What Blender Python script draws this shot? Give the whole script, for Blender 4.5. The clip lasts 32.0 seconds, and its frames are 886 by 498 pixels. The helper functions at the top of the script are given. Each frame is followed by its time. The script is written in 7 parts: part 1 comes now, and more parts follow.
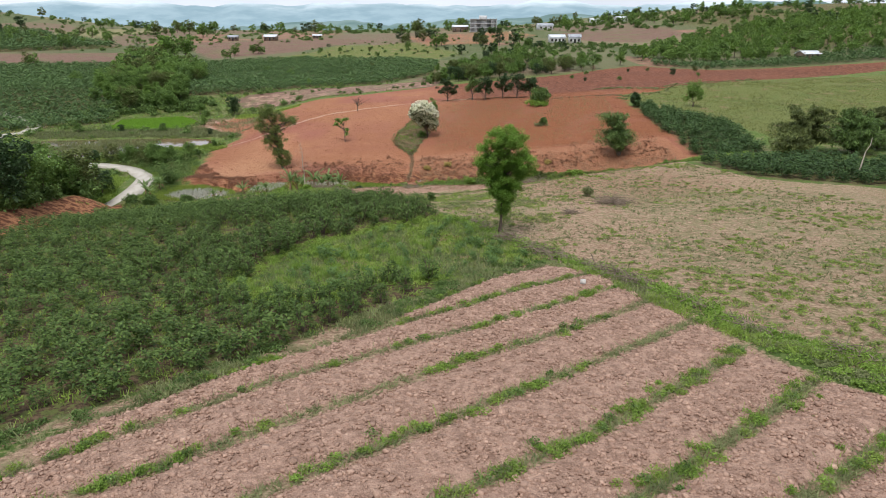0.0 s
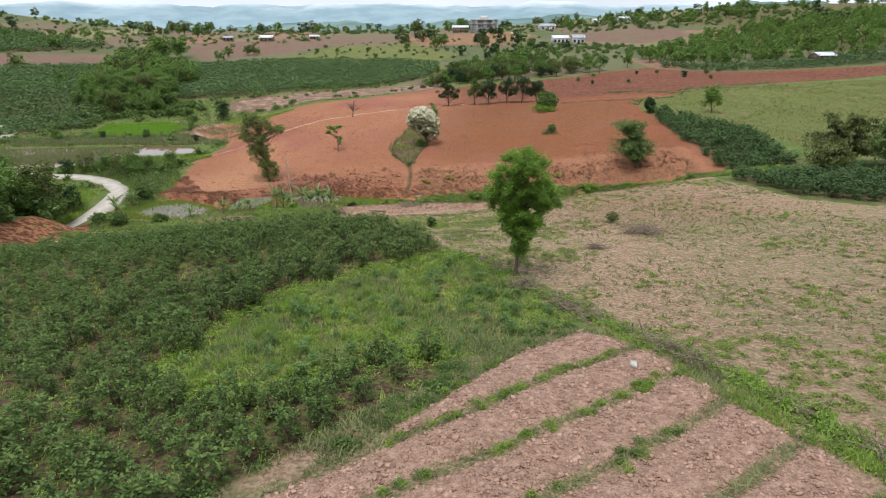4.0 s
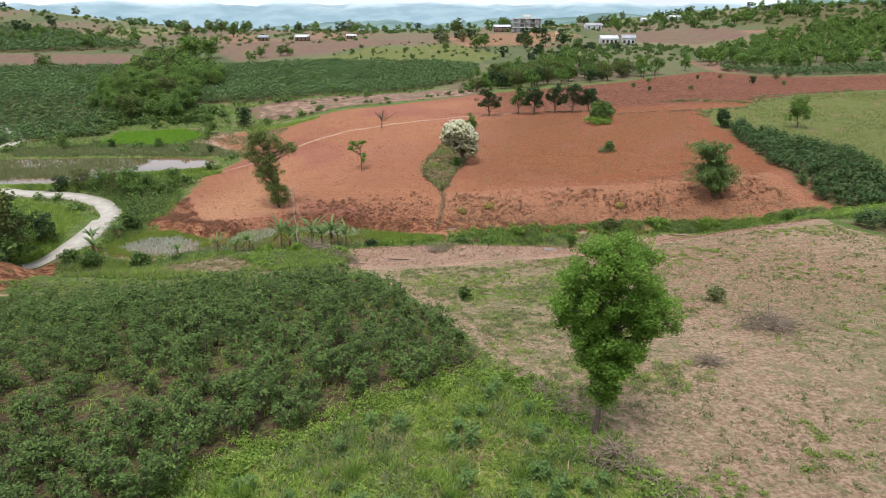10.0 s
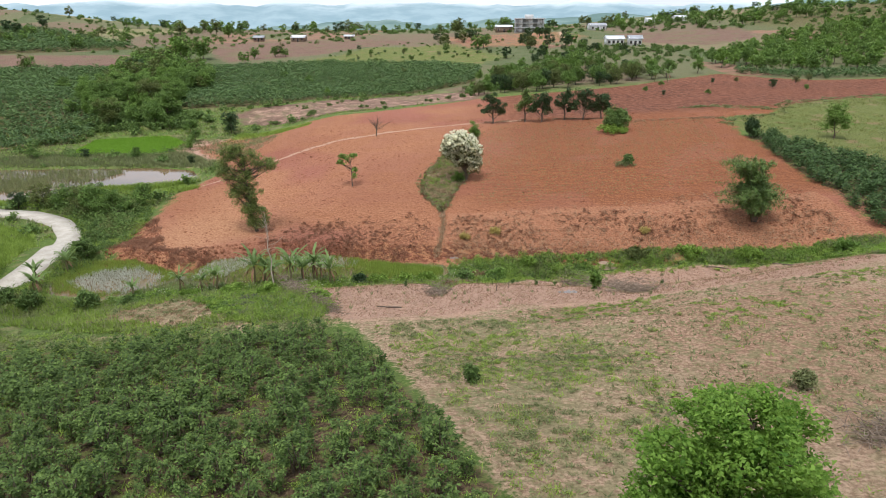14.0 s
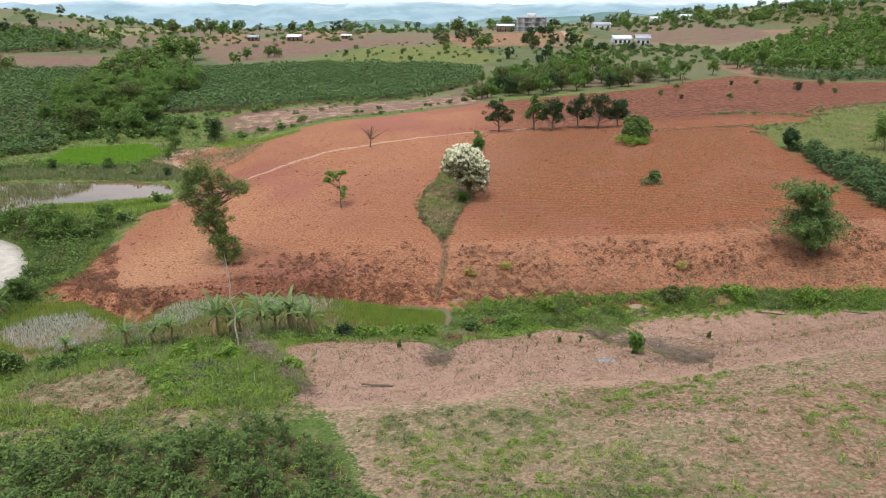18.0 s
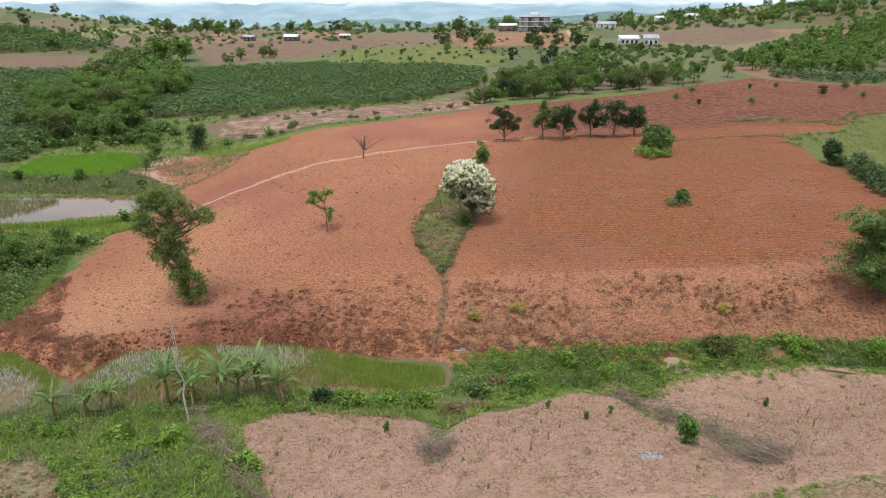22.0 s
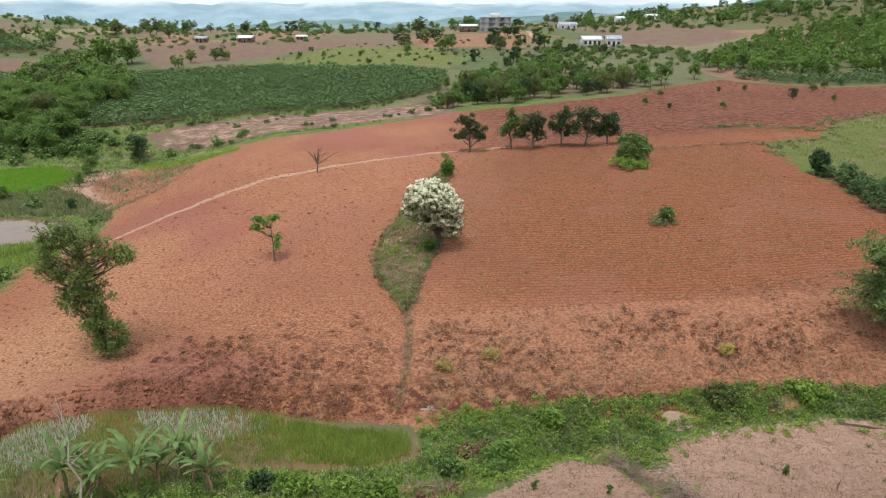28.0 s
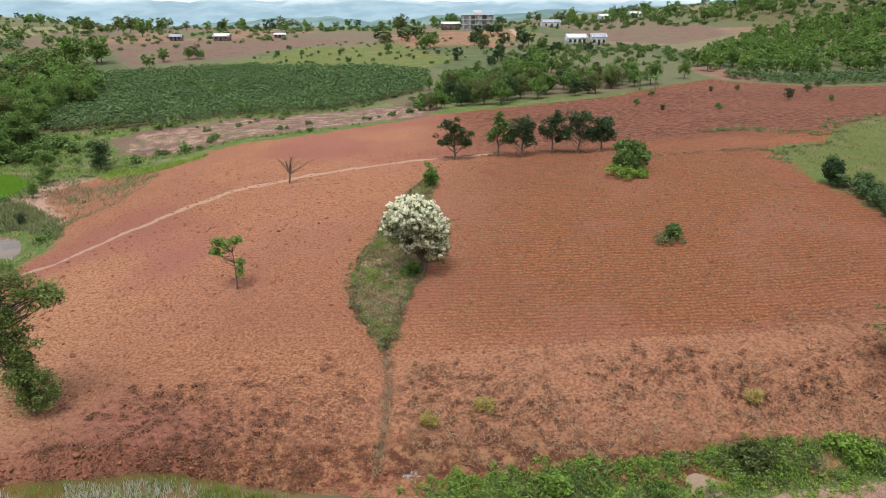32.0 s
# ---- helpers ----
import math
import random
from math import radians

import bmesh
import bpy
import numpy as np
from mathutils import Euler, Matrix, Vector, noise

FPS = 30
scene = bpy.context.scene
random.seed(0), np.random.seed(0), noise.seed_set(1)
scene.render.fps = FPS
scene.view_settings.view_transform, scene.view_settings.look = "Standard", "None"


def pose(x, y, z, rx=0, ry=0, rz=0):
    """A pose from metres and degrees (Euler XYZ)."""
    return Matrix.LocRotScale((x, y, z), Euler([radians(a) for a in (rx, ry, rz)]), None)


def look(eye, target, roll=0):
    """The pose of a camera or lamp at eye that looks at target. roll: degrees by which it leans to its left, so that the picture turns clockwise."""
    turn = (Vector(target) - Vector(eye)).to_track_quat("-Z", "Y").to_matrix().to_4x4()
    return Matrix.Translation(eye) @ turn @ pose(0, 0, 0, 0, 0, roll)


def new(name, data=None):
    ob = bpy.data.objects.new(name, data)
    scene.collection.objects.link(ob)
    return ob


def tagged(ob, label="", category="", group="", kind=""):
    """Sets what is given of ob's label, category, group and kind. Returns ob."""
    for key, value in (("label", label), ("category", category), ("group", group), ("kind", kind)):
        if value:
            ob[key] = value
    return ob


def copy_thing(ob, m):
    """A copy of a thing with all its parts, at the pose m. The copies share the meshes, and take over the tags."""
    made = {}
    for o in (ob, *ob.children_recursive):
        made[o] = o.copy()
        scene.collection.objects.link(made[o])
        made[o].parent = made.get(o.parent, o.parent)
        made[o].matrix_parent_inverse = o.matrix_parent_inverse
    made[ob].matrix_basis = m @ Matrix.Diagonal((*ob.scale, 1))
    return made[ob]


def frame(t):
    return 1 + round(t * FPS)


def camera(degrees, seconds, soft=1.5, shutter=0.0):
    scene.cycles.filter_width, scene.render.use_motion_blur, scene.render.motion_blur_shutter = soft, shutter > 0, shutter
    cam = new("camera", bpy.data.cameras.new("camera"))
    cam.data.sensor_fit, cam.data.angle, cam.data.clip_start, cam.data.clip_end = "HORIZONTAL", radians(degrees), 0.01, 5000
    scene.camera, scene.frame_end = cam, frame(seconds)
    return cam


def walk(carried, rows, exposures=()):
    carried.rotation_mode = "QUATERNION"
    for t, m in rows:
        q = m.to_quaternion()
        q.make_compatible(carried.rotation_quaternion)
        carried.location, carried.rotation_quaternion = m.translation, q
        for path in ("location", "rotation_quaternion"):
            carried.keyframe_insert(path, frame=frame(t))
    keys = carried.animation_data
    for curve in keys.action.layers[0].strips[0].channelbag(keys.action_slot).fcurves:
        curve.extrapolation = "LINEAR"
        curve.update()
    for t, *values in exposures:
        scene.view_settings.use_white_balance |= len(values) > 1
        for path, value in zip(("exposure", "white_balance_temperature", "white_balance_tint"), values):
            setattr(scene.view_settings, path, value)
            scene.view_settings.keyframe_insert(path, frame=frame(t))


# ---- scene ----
cam = camera(66.0, 32.0, soft=0.9)
PATH = [
    (0, pose(-0.00, 0.00, 19.00, 71.21, 0, -1.98)),
    (1, pose(-0.03, 1.85, 18.95, 71.26, 0, -1.96)),
    (2, pose(-0.01, 4.53, 18.91, 71.27, 0, -1.99)),
    (3, pose(0.04, 7.45, 18.85, 71.23, 0, -2.02)),
    (3.5, pose(0.07, 8.92, 18.81, 71.25, 0, -2.02)),
    (5.5, pose(0.33, 15.45, 18.92, 71.18, 0, -1.98)),
    (6, pose(0.36, 17.07, 18.94, 71.13, 0, -2.00)),
    (6.5, pose(0.38, 18.62, 18.94, 71.12, 0, -2.03)),
    (7, pose(0.43, 20.10, 18.94, 71.11, 0, -1.87)),
    (7.5, pose(0.49, 21.61, 18.92, 71.11, 0, -1.74)),
    (8, pose(0.54, 23.10, 18.90, 71.11, 0, -1.75)),
    (8.5, pose(0.55, 24.52, 18.87, 71.12, 0, -1.11)),
    (9, pose(0.59, 25.94, 18.85, 71.14, 0, 0.86)),
    (9.5, pose(0.63, 27.27, 18.84, 71.15, 0, 1.23)),
    (10, pose(0.65, 28.57, 18.83, 71.17, 0, 1.25)),
    (11, pose(0.63, 31.45, 18.85, 71.19, 0, 1.25)),
    (12, pose(0.60, 34.45, 18.81, 71.18, 0, 1.24)),
    (13, pose(0.58, 37.48, 18.66, 71.17, 0, 1.27)),
    (14, pose(0.42, 40.45, 18.60, 71.19, 0, 1.27)),
    (14.5, pose(0.33, 41.86, 18.57, 71.18, 0, 1.26)),
    (16.5, pose(0.06, 47.55, 18.51, 71.14, 0, 1.24)),
    (17, pose(0.03, 49.26, 18.48, 71.13, 0, 1.25)),
    (18, pose(-0.07, 53.09, 18.44, 71.12, 0, 1.24)),
    (19, pose(-0.10, 56.75, 18.48, 71.09, 0, 1.27)),
    (20, pose(-0.17, 59.85, 18.42, 71.06, 0, 1.30)),
    (21, pose(-0.18, 62.13, 18.36, 71.06, 0, 1.34)),
    (22, pose(-0.17, 63.98, 18.31, 71.08, 0, 1.33)),
    (22.5, pose(-0.15, 64.84, 18.28, 71.07, 0, 0.92)),
    (23, pose(-0.12, 65.64, 18.26, 71.08, 0, 0.10)),
    (23.5, pose(-0.12, 66.40, 18.26, 71.07, 0, -0.39)),
    (24, pose(-0.13, 67.09, 18.28, 71.08, 0, -0.80)),
    (24.5, pose(-0.15, 67.72, 18.31, 71.08, 0, -1.62)),
    (25, pose(-0.17, 68.32, 18.33, 71.12, 0, -1.84)),
    (25.5, pose(-0.20, 68.93, 18.36, 71.13, 0, -1.84)),
    (27.5, pose(-0.21, 71.67, 18.45, 71.12, 0, -1.84)),
    (28, pose(-0.21, 72.46, 18.45, 71.10, 0, -1.87)),
    (29, pose(-0.17, 74.15, 18.44, 71.06, 0, -1.85)),
    (30, pose(-0.13, 75.99, 18.41, 71.04, 0, -1.85)),
    (30.5, pose(-0.10, 76.97, 18.39, 71.01, 0, -1.85)),
    (31, pose(-0.06, 77.94, 18.38, 70.99, 0, -2.14)),
    (31.5, pose(-0.02, 78.96, 18.37, 70.95, 0, -2.75)),
    (32, pose(0.00, 80.00, 18.36, 70.93, 0, -3.34)),
]
walk(cam, PATH, [(0, 0.42), (3, 0.44), (6, 0.51), (10, 0.57), (18, 0.58), (24, 0.55), (32, 0.54)])

# ---- sky and light: bright overcast ----
SUN_EL, SUN_AZ = 70.0, 200.0
world = bpy.data.worlds.new("overcast_sky")
scene.world = world
world.use_nodes = True
wt = world.node_tree
wbg = wt.nodes["Background"]
sky = wt.nodes.new("ShaderNodeTexSky")
sky.sky_type = "NISHITA"
sky.sun_disc = False
sky.sun_elevation, sky.sun_rotation = radians(SUN_EL), radians(SUN_AZ)
sky.air_density, sky.dust_density, sky.ozone_density = 1.0, 1.0, 1.0
hsv = wt.nodes.new("ShaderNodeHueSaturation")
hsv.inputs["Saturation"].default_value = 0.28
wt.links.new(sky.outputs[0], hsv.inputs["Color"])
# an even cloud layer over the blue, brighter and duller in broad patches
cn = wt.nodes.new("ShaderNodeTexNoise")
cn.inputs["Scale"].default_value, cn.inputs["Detail"].default_value = 2.5, 5.0
cr = wt.nodes.new("ShaderNodeMapRange")
cr.inputs["From Min"].default_value, cr.inputs["From Max"].default_value = 0.35, 0.65
cr.inputs["To Min"].default_value, cr.inputs["To Max"].default_value = 3.8, 5.6
wt.links.new(cn.outputs["Fac"], cr.inputs["Value"])
cm = wt.nodes.new("ShaderNodeMix")
cm.data_type = "RGBA"
cm.inputs[0].default_value = 0.85
wt.links.new(hsv.outputs[0], cm.inputs[6])
tint = wt.nodes.new("ShaderNodeMix")
tint.data_type, tint.blend_type = "RGBA", "MULTIPLY"
tint.inputs[0].default_value = 1.0
tint.inputs[7].default_value = (0.92, 1.0, 1.16, 1)
wt.links.new(cr.outputs[0], tint.inputs[6])
wt.links.new(tint.outputs[2], cm.inputs[7])
wt.links.new(cm.outputs[2], wbg.inputs["Color"])
wbg.inputs["Strength"].default_value = 0.15
sun_data = bpy.data.lights.new("sun", "SUN")
sun_data.energy, sun_data.angle, sun_data.color = 2.0, radians(24), (1.0, 0.99, 0.975)
sun = new("sun", sun_data)
sun.matrix_world = look((0, 0, 60), (60 * math.sin(radians(SUN_AZ)) * -0.62, 60 * math.cos(radians(SUN_AZ)) * -0.62, -40))


# ---- materials ----
class Net:
    """Small helper to wire a node material."""

    def __init__(self, name, rough=0.9, spec=0.2):
        self.m = bpy.data.materials.new(name)
        self.m.use_nodes = True
        self.t = self.m.node_tree
        self.b = self.t.nodes["Principled BSDF"]
        self.b.inputs["Roughness"].default_value = rough
        self.b.inputs["Specular IOR Level"].default_value = spec
        self.co = self.t.nodes.new("ShaderNodeTexCoord").outputs["Object"]

    def put(self, node, key, v):
        s = node.inputs[key]
        if isinstance(v, bpy.types.NodeSocket):
            self.t.links.new(v, s)
        elif isinstance(v, (tuple, list)) and len(v) == 3 and s.type == "RGBA":
            s.default_value = (*v, 1)
        else:
            s.default_value = v

    def noise(self, scale, detail=4, rough=0.55, vec=None, dist=0.0):
        n = self.t.nodes.new("ShaderNodeTexNoise")
        self.put(n, "Vector", vec or self.co)
        self.put(n, "Scale", scale), self.put(n, "Detail", detail), self.put(n, "Roughness", rough), self.put(n, "Distortion", dist)
        return n.outputs["Fac"]

    def math(self, op, a, b=0.0, c=0.0):
        n = self.t.nodes.new("ShaderNodeMath")
        n.operation = op
        self.put(n, 0, a), self.put(n, 1, b), self.put(n, 2, c)
        return n.outputs[0]

    def step(self, v, lo, hi, a=0.0, b=1.0):
        n = self.t.nodes.new("ShaderNodeMapRange")
        n.interpolation_type = "SMOOTHSTEP"
        for k, x in zip(("Value", "From Min", "From Max", "To Min", "To Max"), (v, lo, hi, a, b)):
            self.put(n, k, x)
        return n.outputs[0]

    def mix(self, f, a, b, mode="MIX"):
        n = self.t.nodes.new("ShaderNodeMix")
        n.data_type, n.blend_type = "RGBA", mode
        self.put(n, 0, f), self.put(n, 6, a), self.put(n, 7, b)
        return n.outputs[2]

    def attr(self, name):
        n = self.t.nodes.new("ShaderNodeAttribute")
        n.attribute_name = name
        return n.outputs["Fac"]

    def wave(self, scale, angle, dist=3.0):
        mp = self.t.nodes.new("ShaderNodeMapping")
        self.put(mp, "Vector", self.co)
        mp.inputs["Rotation"].default_value = (0, 0, radians(angle))
        n = self.t.nodes.new("ShaderNodeTexWave")
        self.put(n, "Vector", mp.outputs[0])
        self.put(n, "Scale", scale), self.put(n, "Distortion", dist), self.put(n, "Detail", 2.0), self.put(n, "Detail Scale", 0.6)
        return n.outputs["Fac"]

    def stretch(self, sx, sy, sz):
        mp = self.t.nodes.new("ShaderNodeMapping")
        self.put(mp, "Vector", self.co)
        mp.inputs["Scale"].default_value = (sx, sy, sz)
        return mp.outputs[0]

    def bump(self, h, dist, strength=1.0):
        n = self.t.nodes.new("ShaderNodeBump")
        self.put(n, "Height", h), self.put(n, "Distance", dist), self.put(n, "Strength", strength)
        self.put(self.b, "Normal", n.outputs[0])

    def base(self, c):
        self.put(self.b, "Base Color", c)
        return self.m


def leaf_mat(name, dark, light, translucent=0.25, rough=0.6, patch=0.25):
    """Leaves: each leaf its own tone, patches of tone over the crown, some light through the blade."""
    n = Net(name, rough, 0.18)
    geo = n.t.nodes.new("ShaderNodeNewGeometry")
    obj = n.t.nodes.new("ShaderNodeObjectInfo")
    r = geo.outputs["Random Per Island"]
    f = n.math("ADD", n.math("MULTIPLY", r, 0.6), n.math("MULTIPLY", n.step(n.noise(patch * 4, 2), 0.3, 0.7), 0.4))
    c = n.mix(f, dark, light)
    c = n.mix(n.math("MULTIPLY", obj.outputs["Random"], 0.25), c, tuple(x * 0.7 for x in dark))
    n.base(c)
    tr = n.t.nodes.new("ShaderNodeBsdfTranslucent")
    n.put(tr, "Color", n.mix(0.5, c, light))
    ms = n.t.nodes.new("ShaderNodeMixShader")
    n.put(ms, 0, translucent)
    n.t.links.new(n.b.outputs[0], ms.inputs[1])
    n.t.links.new(tr.outputs[0], ms.inputs[2])
    n.t.links.new(ms.outputs[0], n.t.nodes["Material Output"].inputs["Surface"])
    return n.m


def rough_mat(name, a, b, scale=3.0, rough=0.9, bump=0.02, bscale=12.0, island=0.0, metal=0.0):
    n = Net(name, rough)
    f = n.math("ADD", n.math("MULTIPLY", n.noise(scale), 0.6), n.math("MULTIPLY", n.noise(scale * 7, 3), 0.4))
    c = n.mix(n.step(f, 0.3, 0.7), a, b)
    if island:
        geo = n.t.nodes.new("ShaderNodeNewGeometry")
        c = n.mix(n.math("MULTIPLY", geo.outputs["Random Per Island"], island), c, tuple(x * 0.45 for x in a))
    n.b.inputs["Metallic"].default_value = metal
    n.bump(n.noise(bscale, 5), bump)
    return n.base(c)


def ground_material():
    n = Net("field_ground", 0.95, 0.1)
    big, mid, fine = n.noise(0.05, 3), n.noise(0.45, 4), n.noise(4.4, 7, 0.64)
    grit = n.noise(14.0, 4, 0.7)
    edge = n.math("ADD", n.math("MULTIPLY", n.math("SUBTRACT", mid, 0.5), 0.9), n.math("MULTIPLY", n.math("SUBTRACT", fine, 0.5), 0.9))

    def zone(name, soft=0.12):
        return n.step(n.math("ADD", n.attr(name), edge), 0.5 - soft, 0.5 + soft)

    # wild grass
    c = n.mix(n.step(fine, 0.35, 0.65), (0.075, 0.125, 0.028), (0.155, 0.215, 0.055))
    c = n.mix(n.step(mid, 0.52, 0.66), c, (0.20, 0.205, 0.08))
    c = n.mix(n.math("MULTIPLY", n.step(n.noise(0.9, 5), 0.6, 0.7), 0.7), c, (0.23, 0.15, 0.085))
    c = n.mix(n.math("MULTIPLY", n.step(n.noise(0.22, 5, 0.6), 0.48, 0.6), 0.45), c, n.mix(fine, (0.07, 0.105, 0.03), (0.13, 0.165, 0.05)))
    c = n.mix(n.math("MULTIPLY", n.step(n.noise(0.31, 5, 0.6), 0.54, 0.64), 0.55), c, n.mix(fine, (0.20, 0.17, 0.09), (0.30, 0.25, 0.14)))
    # patchwork of far fields
    vo = n.t.nodes.new("ShaderNodeTexVoronoi")
    n.put(vo, "Vector", n.stretch(1.0, 0.55, 0.0)), n.put(vo, "Scale", 0.022)
    sp = n.t.nodes.new("ShaderNodeSeparateColor")
    n.put(sp, 0, vo.outputs["Color"])
    pw = n.mix(n.step(sp.outputs[0], 0.3, 0.34), (0.15, 0.145, 0.075), (0.10, 0.12, 0.052))
    pw = n.mix(n.step(sp.outputs[0], 0.52, 0.56), pw, (0.19, 0.130, 0.090))
    pw = n.mix(n.step(sp.outputs[0], 0.74, 0.78), pw, (0.25, 0.22, 0.11))
    pw = n.mix(n.step(sp.outputs[0], 0.88, 0.90), pw, (0.28, 0.15, 0.105))
    pw = n.mix(n.math("MULTIPLY", n.step(n.noise(0.16, 6, 0.65), 0.42, 0.62), 0.65), pw, n.mix(fine, (0.10, 0.12, 0.055), (0.18, 0.17, 0.09)))
    c = n.mix(n.attr("far"), c, pw)
    # yellow-green meadow
    me = n.mix(n.step(fine, 0.35, 0.68), (0.100, 0.120, 0.032), (0.195, 0.205, 0.068))
    me = n.mix(n.math("MULTIPLY", n.step(n.noise(0.13, 5, 0.65), 0.5, 0.62), 0.6), me, (0.115, 0.150, 0.040))
    me = n.mix(n.math("MULTIPLY", n.step(n.noise(0.2, 5, 0.65), 0.56, 0.66), 0.75), me, (0.25, 0.165, 0.095))
    c = n.mix(zone("meadow"), c, me)
    # weeds of the untilled wedge: yellow-green, dark and bare brown patches
    we = n.mix(n.step(fine, 0.36, 0.64), (0.13, 0.175, 0.035), (0.34, 0.38, 0.09))
    we = n.mix(n.math("MULTIPLY", n.step(n.noise(0.7, 5, 0.6), 0.5, 0.6), 0.6), we, n.mix(fine, (0.08, 0.11, 0.03), (0.16, 0.19, 0.055)))
    we = n.mix(n.math("MULTIPLY", n.step(n.noise(0.95, 5, 0.65, n.stretch(1.0, 1.0, 0.3)), 0.56, 0.64), 0.85), we, n.mix(fine, (0.24, 0.18, 0.10), (0.44, 0.34, 0.21)))
    c = n.mix(zone("wedge"), c, we)
    # bare dry field with straw
    dr = n.mix(n.step(fine, 0.36, 0.66), (0.265, 0.170, 0.110), (0.51, 0.355, 0.240))
    dr = n.mix(n.math("MULTIPLY", n.step(grit, 0.5, 0.72), 0.45), dr, (0.52, 0.40, 0.27))
    dr = n.mix(n.math("MULTIPLY", n.step(n.math("ADD", n.attr("rust"), n.math("MULTIPLY", n.math("SUBTRACT", mid, 0.5), 1.2)), 0.3, 0.8), 0.6), dr, n.mix(n.step(fine, 0.36, 0.66), (0.200, 0.105, 0.066), (0.400, 0.235, 0.155)))
    weeds = n.step(n.math("ADD", n.noise(1.5, 5, 0.65), n.math("MULTIPLY", n.attr("weedy"), 0.12)), 0.47, 0.62)
    far_weeds = n.step(n.noise(0.11, 3), 0.36, 0.62, 0.35, 0.95)
    dr = n.mix(n.math("MULTIPLY", n.math("MULTIPLY", weeds, far_weeds), 0.7), dr, n.mix(fine, (0.13, 0.145, 0.060), (0.25, 0.255, 0.115)))
    c = n.mix(zone("dry"), c, dr)
    br = n.mix(n.step(fine, 0.3, 0.7), (0.150, 0.088, 0.064), (0.235, 0.148, 0.108))
    br = n.mix(n.math("MULTIPLY", n.step(n.noise(0.07, 6, 0.7), 0.5, 0.6), 0.7), br, (0.165, 0.150, 0.075))
    br = n.mix(n.math("MULTIPLY", n.step(n.noise(0.2, 5, 0.65), 0.52, 0.64), 0.6), br, (0.13, 0.080, 0.060))
    c = n.mix(zone("brown"), c, br)
    # pale trampled soil
    pa = n.mix(n.step(fine, 0.3, 0.7), (0.40, 0.235, 0.165), (0.50, 0.33, 0.245))
    pa = n.mix(n.math("MULTIPLY", n.step(grit, 0.5, 0.64), 0.6), pa, (0.26, 0.155, 0.105))
    pa = n.mix(n.math("MULTIPLY", n.step(n.noise(1.1, 6, 0.7), 0.52, 0.64), 0.55), pa, (0.28, 0.18, 0.125))
    pa = n.mix(n.math("MULTIPLY", n.step(n.noise(5.0, 4, 0.75), 0.56, 0.66), 0.5), pa, (0.56, 0.42, 0.31))
    c = n.mix(zone("pale"), c, pa)
    # dark soil under shrubs, darkened further for the shade in gaps between plants
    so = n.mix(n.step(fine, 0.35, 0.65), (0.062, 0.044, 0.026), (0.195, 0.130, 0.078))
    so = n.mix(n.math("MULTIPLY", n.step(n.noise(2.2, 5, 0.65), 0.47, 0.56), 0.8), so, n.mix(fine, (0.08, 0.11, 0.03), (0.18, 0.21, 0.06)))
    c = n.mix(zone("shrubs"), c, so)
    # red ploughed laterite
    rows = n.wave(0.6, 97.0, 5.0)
    re = n.mix(n.step(fine, 0.35, 0.65), (0.25, 0.098, 0.05), (0.52, 0.245, 0.13))
    re = n.mix(n.step(n.noise(0.035, 2), 0.5, 0.62), re, n.mix(fine, (0.27, 0.100, 0.068), (0.41, 0.165, 0.112)))
    re = n.mix(n.math("MULTIPLY", n.attr("deep"), 0.92), re, n.mix(n.step(fine, 0.35, 0.65), (0.180, 0.062, 0.027), (0.390, 0.152, 0.064)))
    re = n.mix(n.attr("upper"), re, n.mix(n.step(n.noise(0.9, 7, 0.75), 0.42, 0.6), (0.095, 0.036, 0.022), (0.285, 0.122, 0.074)))
    re = n.mix(n.math("MULTIPLY", n.step(big, 0.42, 0.6), 0.3), re, (0.26, 0.100, 0.056))
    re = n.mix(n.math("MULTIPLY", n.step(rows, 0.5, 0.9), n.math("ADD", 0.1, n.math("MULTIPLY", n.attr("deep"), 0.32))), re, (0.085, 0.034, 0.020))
    re = n.mix(n.math("MULTIPLY", n.step(grit, 0.54, 0.66), n.step(n.attr("upper"), 0.0, 1.0, 0.55, 0.25)), re, (0.44, 0.235, 0.145))
    re = n.mix(n.math("MULTIPLY", n.step(n.noise(8.0, 5, 0.8), 0.5, 0.64), 0.7), re, (0.165, 0.060, 0.036))
    re = n.mix(n.math("MULTIPLY", n.step(n.noise(0.09, 3), 0.5, 0.62), n.step(n.attr("upper"), 0.0, 1.0, 0.25, 0.05)), re, (0.33, 0.140, 0.100))
    re = n.mix(n.math("MULTIPLY", n.attr("tan"), 0.7), re, n.mix(n.step(fine, 0.35, 0.65), (0.33, 0.155, 0.080), (0.56, 0.31, 0.175)))
    # trampled stubble above the stream: straw on brown, and dark dead tufts in ragged rows
    sb = n.mix(n.step(fine, 0.35, 0.65), (0.255, 0.104, 0.055), (0.465, 0.220, 0.122))
    sb = n.mix(n.math("MULTIPLY", n.step(n.noise(7.0, 4, 0.7), 0.57, 0.66), 0.45), sb, (0.46, 0.34, 0.24))
    re = n.mix(n.math("MULTIPLY", zone("stub"), 0.85), re, sb)
    tuft = n.step(n.math("ADD", n.noise(2.5, 4, 0.6, n.stretch(0.9, 1.15, 1.0)), n.math("MULTIPLY", n.math("SUBTRACT", n.attr("tufts"), 0.8), 0.2)), 0.54, 0.59)
    re = n.mix(n.math("MULTIPLY", n.math("MULTIPLY", tuft, n.math("MINIMUM", n.attr("tufts"), 1.0)), 0.28), re, n.mix(fine, (0.060, 0.024, 0.016), (0.135, 0.060, 0.040)))
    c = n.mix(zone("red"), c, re)
